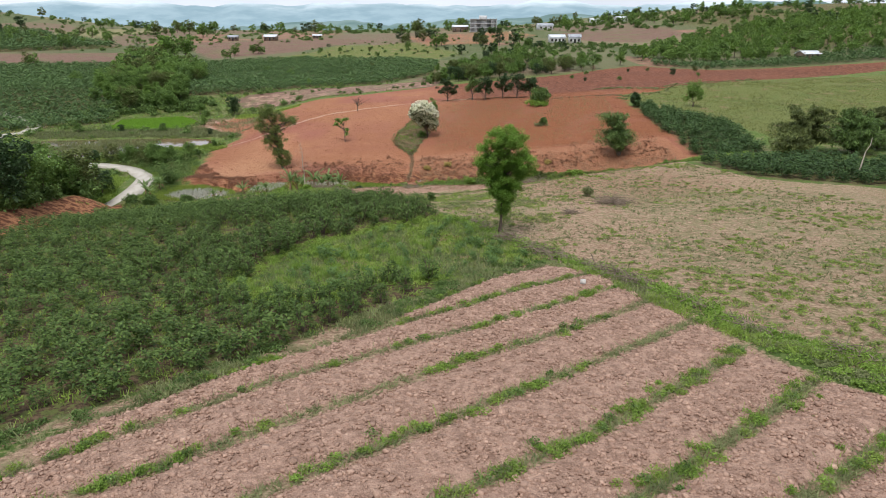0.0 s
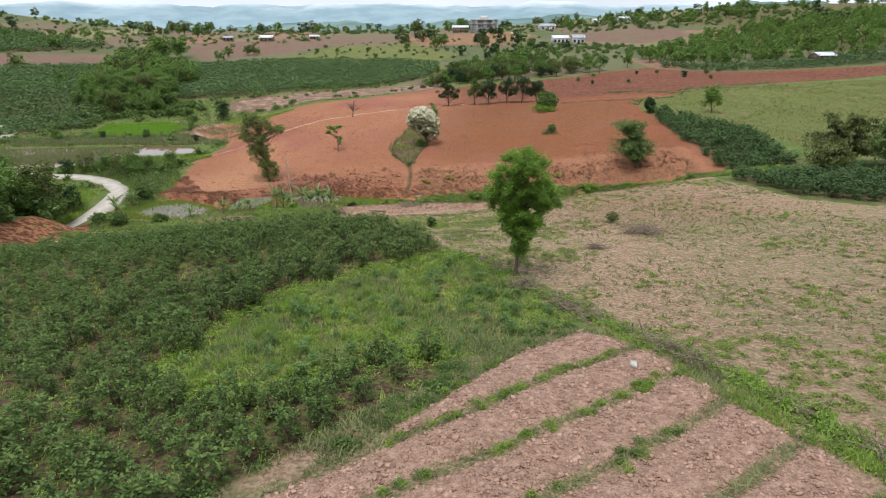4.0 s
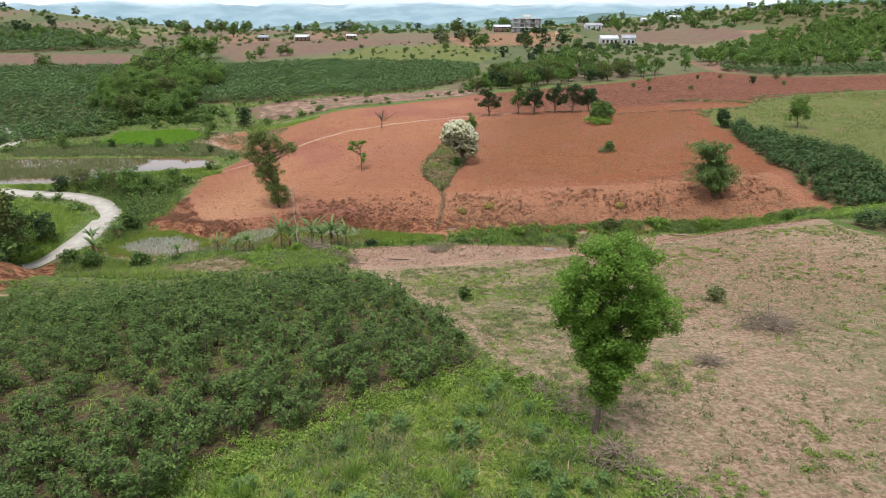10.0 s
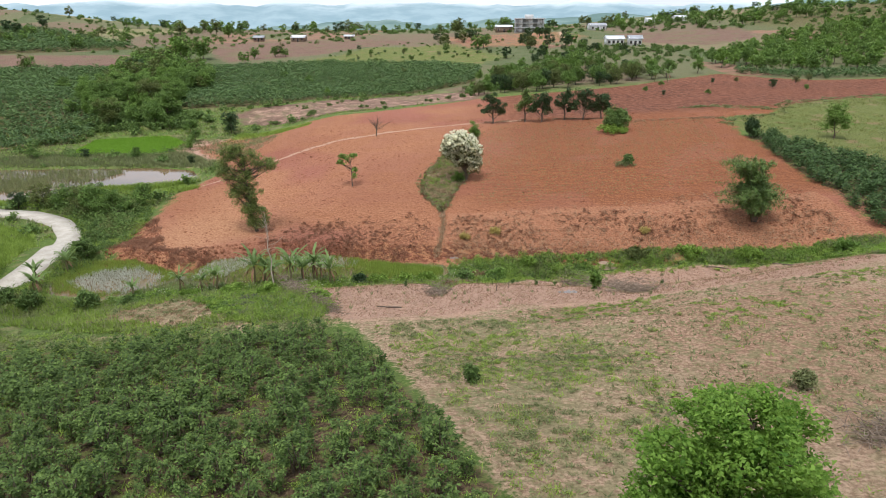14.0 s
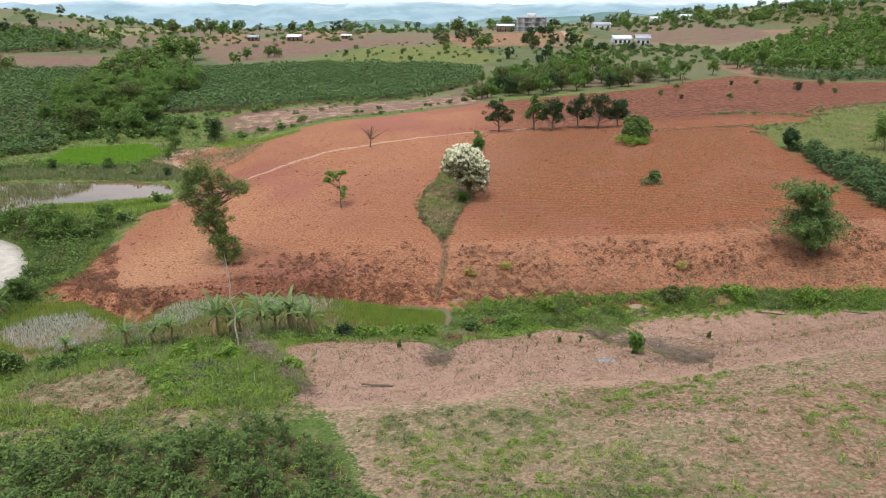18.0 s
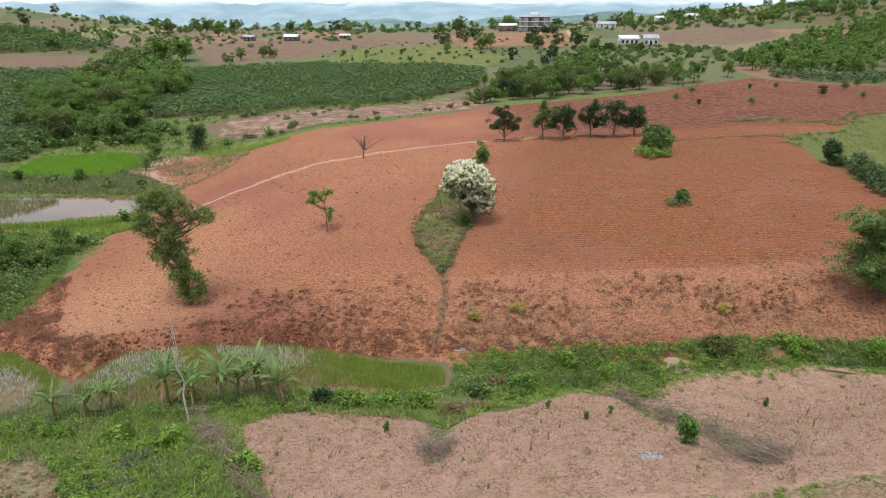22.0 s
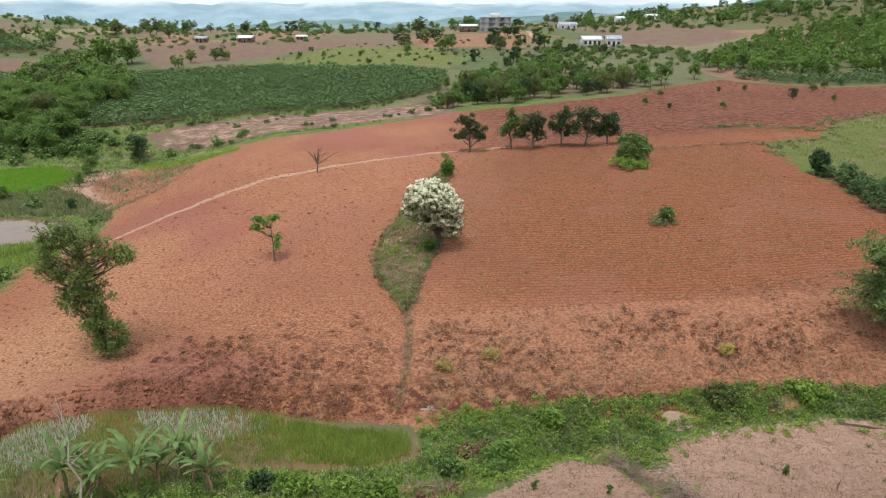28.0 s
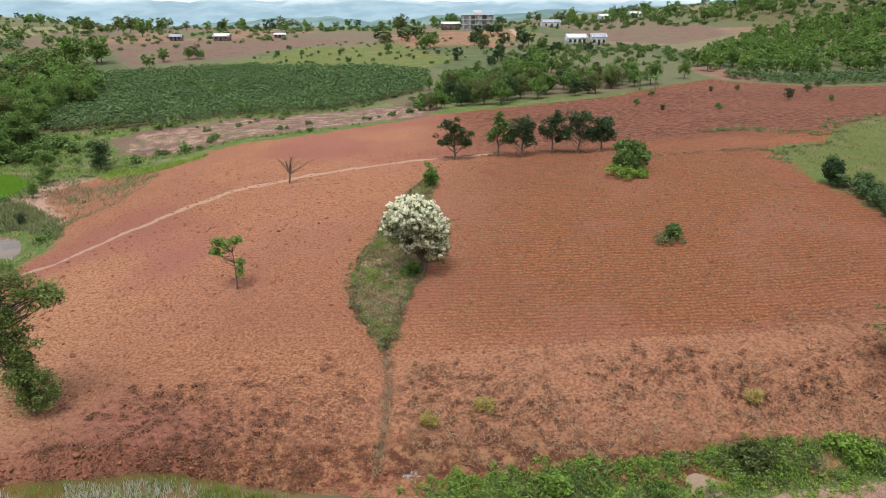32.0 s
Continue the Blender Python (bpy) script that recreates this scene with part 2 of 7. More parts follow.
    # orange clay of banks and rims
    cl = n.mix(n.step(n.noise(1.3, 6, 0.65), 0.42, 0.6), (0.14, 0.055, 0.032), (0.40, 0.19, 0.095))
    c = n.mix(zone("clay"), c, cl)
    # paths trodden and driven
    c = n.mix(n.math("MULTIPLY", zone("path", 0.2), 0.8), c, n.mix(fine, (0.42, 0.24, 0.16), (0.55, 0.38, 0.27)))
    h = n.math("ADD", n.math("MULTIPLY", fine, 0.8), n.math("MULTIPLY", grit, 0.4))
    h = n.math("ADD", h, n.math("MULTIPLY", rows, n.math("MULTIPLY", n.attr("red"), 0.08)))
    n.bump(h, 0.3, 1.0)
    return n.base(c)


M_GROUND = ground_material()
M_COFFEE = leaf_mat("coffee_leaves", (0.012, 0.031, 0.009), (0.190, 0.285, 0.070), 0.2, 0.65, 0.8)
M_COFFEE_NEW = leaf_mat("young_coffee_leaves", (0.055, 0.115, 0.030), (0.210, 0.320, 0.095), 0.25, 0.5)
M_HERO = leaf_mat("fresh_green_leaves", (0.042, 0.120, 0.014), (0.345, 0.530, 0.100), 0.45, 0.6, 0.5)
M_DARK = leaf_mat("dark_leaves", (0.018, 0.040, 0.016), (0.085, 0.145, 0.050), 0.15, 0.5)
M_MID = leaf_mat("mid_green_leaves", (0.031, 0.068, 0.018), (0.234, 0.343, 0.096), 0.25, 0.55)
M_LIGHT = leaf_mat("light_green_leaves", (0.067, 0.135, 0.025), (0.258, 0.398, 0.088), 0.3, 0.55)
M_OLIVE = leaf_mat("olive_leaves", (0.031, 0.048, 0.015), (0.224, 0.260, 0.081), 0.25, 0.6)
M_TANGLE = leaf_mat("dry_bramble", (0.060, 0.066, 0.045), (0.200, 0.205, 0.140), 0.15, 0.8)
M_SLIM = leaf_mat("sparse_olive_leaves", (0.045, 0.075, 0.020), (0.250, 0.310, 0.085), 0.35, 0.6, 0.3)
M_GRASS = leaf_mat("grass_blades", (0.107, 0.177, 0.026), (0.384, 0.501, 0.105), 0.3, 0.6)
M_WEED = leaf_mat("weed_leaves", (0.067, 0.129, 0.017), (0.323, 0.473, 0.090), 0.3, 0.55)
M_DULL = leaf_mat("dull_weed_blades", (0.090, 0.112, 0.046), (0.337, 0.360, 0.158), 0.25, 0.7)
M_STRAW = leaf_mat("dry_straw", (0.200, 0.125, 0.075), (0.480, 0.350, 0.210), 0.15, 0.8)
M_STUBBLE = leaf_mat("dead_brown_stalks", (0.090, 0.042, 0.028), (0.320, 0.180, 0.110), 0.1, 0.85)
M_RICE = leaf_mat("rice_shoots", (0.160, 0.240, 0.036), (0.350, 0.440, 0.095), 0.4, 0.5)
M_PADDY = leaf_mat("bright_rice_seedlings", (0.150, 0.300, 0.022), (0.290, 0.480, 0.070), 0.4, 0.5)
# distance haze put into the colour: paler darks and bluer than M_COFFEE
M_COFFEE_FAR = leaf_mat("hazed_plantation_leaves", (0.026, 0.066, 0.024), (0.185, 0.280, 0.095), 0.2, 0.6, 0.12)
M_HEDGE = leaf_mat("hedge_leaves", (0.016, 0.042, 0.016), (0.125, 0.205, 0.062), 0.18, 0.6, 0.5)
M_MEADOW = leaf_mat("meadow_blades", (0.110, 0.130, 0.034), (0.270, 0.280, 0.090), 0.25, 0.7)
M_WOOD = leaf_mat("wood_leaves", (0.037, 0.083, 0.020), (0.268, 0.408, 0.099), 0.28, 0.55, 0.08)
M_REED = leaf_mat("pale_reeds", (0.420, 0.420, 0.340), (0.700, 0.690, 0.600), 0.3, 0.6)
M_BANANA = leaf_mat("banana_leaves", (0.050, 0.105, 0.030), (0.260, 0.360, 0.120), 0.35, 0.5, 0.4)
M_BANANA_STEM = rough_mat("banana_stem", (0.10, 0.085, 0.040), (0.24, 0.21, 0.10), 3, 0.8, 0.02, 12)
M_PETAL = leaf_mat("cream_blossom", (0.900, 0.880, 0.650), (0.960, 0.945, 0.810), 0.5, 0.6)
M_BARK = rough_mat("grey_brown_bark", (0.085, 0.062, 0.046), (0.17, 0.13, 0.098), 4, 0.9, 0.02, 18)
M_BARK_PALE = rough_mat("pale_dead_wood", (0.33, 0.27, 0.21), (0.52, 0.44, 0.36), 4, 0.85, 0.02, 18)
M_TWIG = rough_mat("dry_twigs", (0.15, 0.108, 0.078), (0.42, 0.33, 0.25), 2, 0.9, 0.01, 20, island=0.6)
M_CLOD = rough_mat("pink_clay_clods", (0.30, 0.180, 0.128), (0.55, 0.365, 0.270), 1.6, 0.95, 0.05, 9, island=0.55)
# same clay, darker than the clods: shade of the gaps put into the colour
M_BED = rough_mat("ploughed_pink_clay", (0.21, 0.124, 0.088), (0.50, 0.325, 0.238), 3.0, 0.95, 0.2, 9)
M_REDCLOD = rough_mat("red_clay_clods", (0.18, 0.065, 0.036), (0.37, 0.155, 0.085), 1.5, 0.95, 0.05, 9, island=0.4)
M_ROAD = rough_mat("pale_concrete_road", (0.33, 0.295, 0.245), (0.50, 0.455, 0.39), 0.7, 0.85, 0.01, 10)
M_CONCRETE = rough_mat("raw_concrete", (0.48, 0.47, 0.455), (0.64, 0.63, 0.61), 0.8, 0.85, 0.01, 10)
M_PLASTER = rough_mat("white_plaster", (0.62, 0.61, 0.58), (0.78, 0.77, 0.74), 0.6, 0.8, 0.005, 10)
M_ROOF = rough_mat("pale_sheet_roof", (0.55, 0.57, 0.60), (0.75, 0.76, 0.78), 0.5, 0.45, 0.01, 10)
M_ROOF_GREY = rough_mat("grey_sheet_roof", (0.27, 0.28, 0.30), (0.42, 0.43, 0.45), 0.5, 0.5, 0.01, 10)
M_WALL_BROWN = rough_mat("weathered_board_wall", (0.16, 0.11, 0.08), (0.30, 0.22, 0.16), 1.0, 0.9, 0.01, 10)
# for door and window panels: the dimness of rooms behind is painted in
M_DARKHOLE = rough_mat("dark_interior", (0.03, 0.03, 0.032), (0.06, 0.06, 0.06), 1.0, 0.9)
M_CANE = rough_mat("cut_canes", (0.22, 0.12, 0.07), (0.42, 0.27, 0.17), 3, 0.85, 0.01, 14)
M_ASH = rough_mat("pale_ash", (0.20, 0.18, 0.17), (0.42, 0.40, 0.385), 3.0, 0.95, 0.02, 14)
M_STONE = rough_mat("pale_stone", (0.40, 0.37, 0.33), (0.58, 0.54, 0.49), 3.0, 0.9, 0.02, 14)


def water_mat(name, mud, deep):
    n = Net(name, 0.025, 0.5)
    n.bump(n.noise(1.6, 3), 0.004, 0.4)
    n.b.inputs["IOR"].default_value = 1.33
    return n.base(n.mix(n.step(n.noise(0.16, 3), 0.4, 0.6), mud, deep))


M_WATER = water_mat("muddy_water", (0.135, 0.088, 0.032), (0.085, 0.078, 0.026))
M_FISHPOND = water_mat("brown_pond_water", (0.16, 0.10, 0.055), (0.10, 0.07, 0.035))


# ---- shape of the land ----
PROFILE_Y = [-400, -60, 0, 20, 30, 38, 46, 54, 61, 67, 73, 80, 88, 94, 99, 103, 106, 109, 112, 114, 116.5, 120, 127, 136, 143, 154, 168, 175, 200, 260, 330, 420, 540, 700, 1000, 1500, 4000]
PROFILE_Z = [12, 9, 6.6, 5.3, 4.4, 3.8, 2.5, 1.9, 1.6, 0.8, -0.3, -2.0, -3.2, -3.7, -4.6, -6.4, -7.5, -7.9, -8.0, -7.6, -6.4, -5.6, -4.9, -4.2, -3.2, -2.6, -2.0, -1.6, -2.2, -2.6, 0.5, 4.0, 7.4, 7.2, 3.0, -8, -60]
_py = np.arange(-400, 4001, 1.0)
_k = np.hanning(9)[1:-1]
_pz = np.convolve(np.pad(np.interp(_py, PROFILE_Y, PROFILE_Z), 3, mode="edge"), _k / _k.sum(), "valid")


def sstep(a, b, v):
    t = np.clip((v - a) / (b - a), 0, 1)
    return t * t * (3 - 2 * t)


def stream_y(x):
    return np.interp(x, [-200, -60, -45, -33, -26, -12, 0, 8, 16, 26, 40, 60, 200], [100, 100, 101, 103, 107.5, 110, 111, 110.5, 109.8, 109.2, 108.5, 108, 108])


def along(x, y):
    """How far a place lies across the valley, with the stream's bends taken out."""
    return y - (stream_y(x) - 111) * np.exp(-(((y - 111) / 35.0) ** 2))


def terrain(x, y):
    x, y = np.asarray(x, float), np.asarray(y, float)
    s = along(x, y)
    z = np.interp(s, _py, _pz)
    z = z + (1 - sstep(85, 125, y)) * (0.045 * np.clip(x + 4, -60, 0) + 0.008 * np.clip(x, 0, 60))
    z = z + sstep(116, 124, s) * 0.05 * np.clip(x, -25, 70)
    v = sstep(np.interp(y, [85, 108], [0, 20]), np.interp(y, [85, 108], [26, 62]), x) * sstep(58, 72, y) * (1 - sstep(150, 185, y))
    z = z * (1 - v) + v * np.interp(y, [50, 61, 75, 90, 105, 117, 130, 150, 190], [2, 1.6, 0.2, -0.3, -1.1, -1.0, -0.5, 0.3, 1.0])
    l = sstep(-24, -52, x) * sstep(112, 122, y) * (1 - sstep(190, 240, y))
    z = z * (1 - l) - 9.0 * l
    z = z + sstep(90, 330, x) * sstep(120, 330, y) * 18 * (1 - sstep(900, 1600, y))
    # rise under the grove beside the road
    z = z + 2.6 * sstep(-40, -47, x) * sstep(45, 60, y) * (1 - sstep(92, 104, y))
    # low hill in the west
    z = z + 20 * np.exp(-(((x + 420) / 130) ** 2 + ((y - 640) / 120) ** 2))
    return z


def wobble(x, y, scale, seed=0.0):
    """Smooth cheap unevenness from a few crossed waves, about -1 to 1."""
    r = 0.0
    for i, (a, f) in enumerate(((0.3, 1.0), (1.4, 1.7), (2.2, 2.9), (2.9, 4.3), (0.9, 6.1))):
        r = r + np.sin((x * math.cos(a + seed) + y * math.sin(a + seed)) * f / scale + 1.7 * i + seed * 3) / (1 + 0.6 * i)
    return r / 2.2


def inside(poly, x, y):
    """Signed distance to a plan polygon, positive inside."""
    p = np.array(poly, float)
    q = np.roll(p, -1, axis=0)
    d = np.full(x.shape, 1e9)
    odd = np.zeros(x.shape, bool)
    for (ax, ay), (bx, by) in zip(p, q):
        ex, ey = bx - ax, by - ay
        t = np.clip(((x - ax) * ex + (y - ay) * ey) / (ex * ex + ey * ey + 1e-9), 0, 1)
        d = np.minimum(d, np.hypot(x - ax - t * ex, y - ay - t * ey))
        cross = ((ay > y) != (by > y)) & (x < (bx - ax) * (y - ay) / (by - ay + 1e-12) + ax)
        odd ^= cross
    return np.where(odd, d, -d)


def near_line(line, x, y):
    d = np.full(x.shape, 1e9)
    for (ax, ay), (bx, by) in zip(line[:-1], line[1:]):
        ex, ey = bx - ax, by - ay
        t = np.clip(((x - ax) * ex + (y - ay) * ey) / (ex * ex + ey * ey), 0, 1)
        d = np.minimum(d, np.hypot(x - ax - t * ex, y - ay - t * ey))
    return d


# ---- plan of the fields ----
RED = [(-39, 112), (-31, 109.5), (-27, 111), (-21, 113), (-9, 112.5), (1, 112), (12, 113), (22.7, 114), (29.8, 113), (36, 110.5), (46.5, 109), (46, 128), (47.6, 155), (50.5, 171), (60, 173), (69, 184), (82, 194), (101, 204), (122, 211), (150, 222), (168, 246), (124, 247), (105, 247), (84, 268), (49, 240), (34, 235), (20, 230), (7, 226), (-1, 219), (-20, 207), (-37, 202), (-52, 200), (-58, 190), (-46, 172), (-40, 156), (-44, 147), (-41, 128)]
ISLAND = [(4.2, 170), (2.6, 166), (0.6, 161), (-1.4, 153), (-3.0, 146), (-4.4, 141), (-4.9, 137), (-4.5, 133), (-3.3, 129.5), (-1.8, 126), (-1.1, 127), (-0.5, 131), (0.7, 135.5), (1.6, 138), (1.7, 143), (2.0, 150), (3.2, 160), (4.2, 166)]
DRY = [(5.9, 54.5), (9.8, 44), (14.3, 35.5), (16, 30), (19.6, 25.5), (30, 14), (60, 0), (90, 20), (66, 71), (54, 75), (42, 81.5), (37.6, 93.5), (39, 102), (35, 108), (26.7, 111), (19.5, 110.8), (15.8, 110), (14.3, 106.8), (12.2, 109.6), (9, 109), (4, 104.3), (0.4, 101.8), (-1.2, 97), (-2.4, 101), (-4, 103.2), (-8.5, 104.2), (-13.5, 104.2), (-15.8, 100.5), (-10, 91), (-6.5, 85), (1.5, 64), (3.5, 59)]
PALE = [(-9.6, 88.5), (-1.7, 88), (5.7, 91), (14.6, 90.7), (24, 92.5), (30, 92), (37.6, 97), (39, 102), (35, 108), (26.7, 111), (19.5, 110.8), (15.8, 110), (14.3, 106.8), (12.2, 109.6), (9, 109), (4, 104.3), (0.4, 101.8), (-1.2, 97), (-2.4, 101), (-4, 103.2), (-8.5, 104.2), (-13.5, 104.2), (-15.8, 100.5)]
WEEDY = [(-4.5, 86), (-0.2, 87.9), (6.4, 87), (10.7, 77.6), (13, 68), (12, 58), (7, 56), (3.5, 62), (-1.2, 74.6), (-3.6, 80.6)]
SHRUBS = [(-38, 56), (-39, 84), (-28, 82.5), (-17, 84), (-10.5, 85), (-6.7, 83.5), (2.5, 61), (-2.3, 56.8), (-6.7, 53), (-9.6, 51), (-11.6, 38), (-8.3, 35.5), (-4.8, 37), (-1.6, 40.5), (1.2, 39.5), (1.0, 37), (-5, 30.7), (-8.4, 27.2), (-10.3, 25.6), (-15, 21.8), (-22, 15), (-40, 8), (-60, 20), (-45, 45)]
WEDGE = [(2.5, 58.5), (-2.3, 56), (-6.7, 52), (-9.6, 50), (-11.6, 38), (-8.3, 35), (-4.8, 36.7), (-1.6, 40.5), (1.2, 39), (3, 39.5), (8.5, 45), (6, 53)]
MEADOW = [(48, 161), (51, 170), (60, 172.5), (69, 183.5), (82, 193.5), (108, 203), (160, 215), (130, 130), (80, 108), (62, 112), (61, 130), (52, 152)]
HEDGE_A = [(47.5, 153), (46, 140), (45.2, 128), (46, 110), (50, 104.5), (55, 106), (59.5, 130), (56, 137), (51, 152)]
HEDGE_B = [(38.5, 94.5), (42.3, 83), (54, 76.5), (66, 73), (90, 70), (92, 84), (66, 90), (50, 97)]
FAR_PLANT = [(-108, 262), (-99, 322), (-53, 342), (-9, 332), (9, 309), (6, 271), (-15, 247), (-33, 241), (-55, 227), (-74, 224)]
LEFT_PLANT = [(-190, 312), (-131, 318), (-100, 268), (-92, 225), (-86, 195), (-104, 180), (-150, 190), (-215, 240)]
UPPER_PLANT = [(-335, 545), (-277, 532), (-167, 410), (-227, 380), (-330, 420)]
BROWN_STRIP = [(-260, 372), (-145, 378), (-126, 330), (-190, 322), (-280, 330)]
BROWN_B = [(-150, 445), (-80, 500), (-20, 470), (-66, 380), (-100, 345)]
RED_B = [(-18, 508), (66, 505), (80, 440), (45, 390), (0, 398)]
BROWN_HILL = [(94, 470), (165, 470), (150, 395), (116, 372), (88, 400)]
BANKS = [(-58, 219), (-54, 211), (-39, 207), (-22, 213), (5, 224), (10, 240), (2, 246), (-18, 241), (-36, 235), (-54, 225)]
GROVE_CUT = [(-38, 58), (-40, 75), (-41.5, 92), (-44, 101), (-46.5, 98), (-46, 80), (-43, 56)]
PADDY = [(-82, 182), (-84, 197), (-68, 201), (-62, 195), (-62.5, 183)]
FISHPOND = [(-92, 166), (-71, 168), (-58, 169), (-50, 167), (-42, 157), (-46, 152.5), (-58, 151), (-70, 144.5), (-92, 143)]
ROAD_LINE = [(-104, 172), (-97, 158), (-84, 143), (-72, 136.6), (-62, 135.2), (-55.5, 131.5), (-50.5, 125), (-46.4, 115), (-44.9, 109.5), (-45.6, 105), (-48, 100.5), (-52, 95), (-58, 88)]
FAR_ROAD = [(-140, 214), (-122, 206), (-111, 197.5), (-102, 186), (-100, 176), (-104, 172)]
RED_TRACK = [(-48, 146), (-36, 147.5), (-29.4, 155.2), (-21.9, 166.3), (-12.3, 171.8), (1.1, 176.3), (14, 178)]
DRY_TRACK = [(-9.2, 87.4), (-1.7, 88), (5.7, 91), (14.6, 90.7), (24, 92.5), (34, 92)]
DITCH = [(-1.6, 126), (-1.3, 121), (-1.6, 117), (-2.0, 113.6)]


def axis(parts):
    """Grid lines: (from, to, step) stretches."""
    return np.unique(np.round(np.concatenate([np.arange(a, b + s * 0.5, s) for a, b, s in parts]), 3))


def sheet(name, X, Y, Z, mat):
    ny, nx = X.shape
    i = np.arange(ny * nx).reshape(ny, nx)
    Q = np.stack([i[:-1, :-1], i[:-1, 1:], i[1:, 1:], i[1:, :-1]], -1).reshape(-1, 4)
    return quads(name, np.stack([X, Y, Z], -1).reshape(-1, 3), Q, mat, smooth=True)


def quads(name, V, Q, mat, smooth=False):
    """A mesh from arrays of places and four-cornered faces."""
    me = bpy.data.meshes.new(name)
    V, Q = np.ascontiguousarray(V, np.float32), np.ascontiguousarray(Q, np.int32)
    me.vertices.add(len(V))
    me.vertices.foreach_set("co", V.ravel())
    me.loops.add(len(Q) * 4)
    me.loops.foreach_set("vertex_index", Q.ravel())
    me.polygons.add(len(Q))
    me.polygons.foreach_set("loop_start", np.arange(0, len(Q) * 4, 4, dtype=np.int32))
    if smooth:
        me.polygons.foreach_set("use_smooth", np.ones(len(Q), bool))
    me.materials.append(mat)
    me.update(calc_edges=True)
    return me


gx = axis([(-4000, -1000, 250), (-1000, -300, 25), (-300, -100, 6), (-100, -50, 2), (-50, 60, 0.55), (60, 120, 2), (120, 320, 6), (320, 1000, 25), (1000, 4000, 250)])
gy = axis([(-400, 0, 20), (0, 14, 2), (14, 180, 0.55), (180, 260, 1.6), (260, 560, 5), (560, 1000, 20), (1000, 4200, 160)])
GX, GY = np.meshgrid(gx, gy)
GZ = terrain(GX, GY)
GS = along(GX, GY)


def soft(d, w):
    return np.clip(0.5 + d / (2 * w), 0, 1)


m_red = soft(inside(RED, GX, GY), 2.5)
d_isl = inside(ISLAND, GX, GY)
d_ditch = near_line(DITCH, GX, GY)
m_red = m_red * (1 - soft(d_isl, 0.7))
m_red = np.maximum(m_red, soft(inside(RED_B, GX, GY), 8) * 0.5)
rim = np.exp(-(((GS - 114.8) / 2.1) ** 2)) * sstep(-42, -37, GX) * (1 - sstep(20, 32, GX))
left_rim = np.exp(-(((GX + 38) / 4.0) ** 2)) * sstep(110, 114, GY) * (1 - sstep(114, 122, GY)) * np.clip(0.55 + 0.7 * wobble(GX, GY, 1.6, 0.7), 0, 1)
m_clay = np.maximum(rim * 0.8, left_rim * 1.0)
m_clay = np.maximum(m_clay, soft(inside(GROVE_CUT, GX, GY), 1.2))
m_clay = np.maximum(m_clay, soft(1.0 - near_line(PADDY + PADDY[:1], GX, GY), 0.9) * 0.6)
m_dry = np.maximum(soft(inside(DRY, GX, GY), 1.2), 0)
SPUR_LAND = [(-61, 185), (-60.5, 197), (-50, 199.5), (-41, 197), (-38.5, 184), (-39.5, 173), (-45.5, 166.5), (-51.5, 169), (-57, 177)]
HEADLAND = [(8.6, 43.5), (11.5, 41), (13.2, 36.2), (14.6, 31.5), (16, 28.4), (19, 26), (24, 20), (20, 23.5), (15.6, 27.6), (13.4, 31.6), (11.8, 36), (10.6, 40)]
EDGE = [(-16, 20), (-11.7, 22.9), (-8.4, 26.3), (-3.4, 29.8), (-1.3, 32.5), (4.4, 39.7), (8.3, 43.3), (7.5, 45), (1.2, 39.5), (1.0, 37), (-5, 30.9), (-8.4, 27.4), (-10.3, 25.8), (-15, 22)]
BEDS = [(-24, 10), (-14, 21), (-8.4, 26.3), (-1.3, 32.5), (8.3, 43.3), (11.3, 40.6), (14, 31.2), (16.2, 24), (22, 18), (24, 8)]
m_dry = np.maximum(m_dry, soft(inside(BEDS, GX, GY), 0.8))
m_dry = np.maximum(m_dry, np.maximum(soft(inside(EDGE, GX, GY), 0.8), soft(inside(HEADLAND, GX, GY), 0.8)) * 0.9)
m_dry = np.maximum(m_dry, 0.52 * soft(d_isl, 0.7))
m_brown = soft(inside(BANKS, GX, GY), 2.5)
for poly in (BROWN_STRIP, BROWN_B, BROWN_HILL):
    m_brown = np.maximum(m_brown, soft(inside(poly, GX, GY), 8))
PASTURE = [(-81, 333), (-58, 327), (9, 318), (24, 345), (10, 395), (0, 438), (-51, 424), (-59, 379)]
m_brown = m_brown * (1 - soft(inside(PASTURE, GX, GY), 8))
m_pale = soft(inside(PALE, GX, GY), 1.5)
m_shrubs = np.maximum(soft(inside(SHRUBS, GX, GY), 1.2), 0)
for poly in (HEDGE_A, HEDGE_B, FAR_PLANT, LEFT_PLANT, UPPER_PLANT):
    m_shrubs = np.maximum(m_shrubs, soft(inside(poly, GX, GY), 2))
m_meadow = np.maximum(soft(inside(MEADOW, GX, GY), 3), soft(d_isl, 0.7))
m_meadow = np.maximum(m_meadow, 0.75 * soft(inside(PASTURE, GX, GY), 8))
m_deep = sstep(-3.0, 16.0, GX + 1.0 - np.interp(GY, [113, 125, 132, 150, 170, 178], [-2, -1.7, -3, -0.5, 3.5, 6])) * sstep(122, 128, GS) * (GY < 240)
m_tan = np.clip(1.2 * np.exp(-(((GX + 31) / 8) ** 2 + ((GY - 119) / 7) ** 2)) + 0.5 * np.exp(-(((GX + 30) / 6) ** 2 + ((GY - 135) / 12) ** 2)), 0, 1)
m_rust = np.exp(-(((GX - 24) / 15) ** 2 + ((GY - 79) / 14) ** 2)) + 0.5 * np.exp(-(((GX - 8) / 6) ** 2 + ((GY - 88) / 4) ** 2))
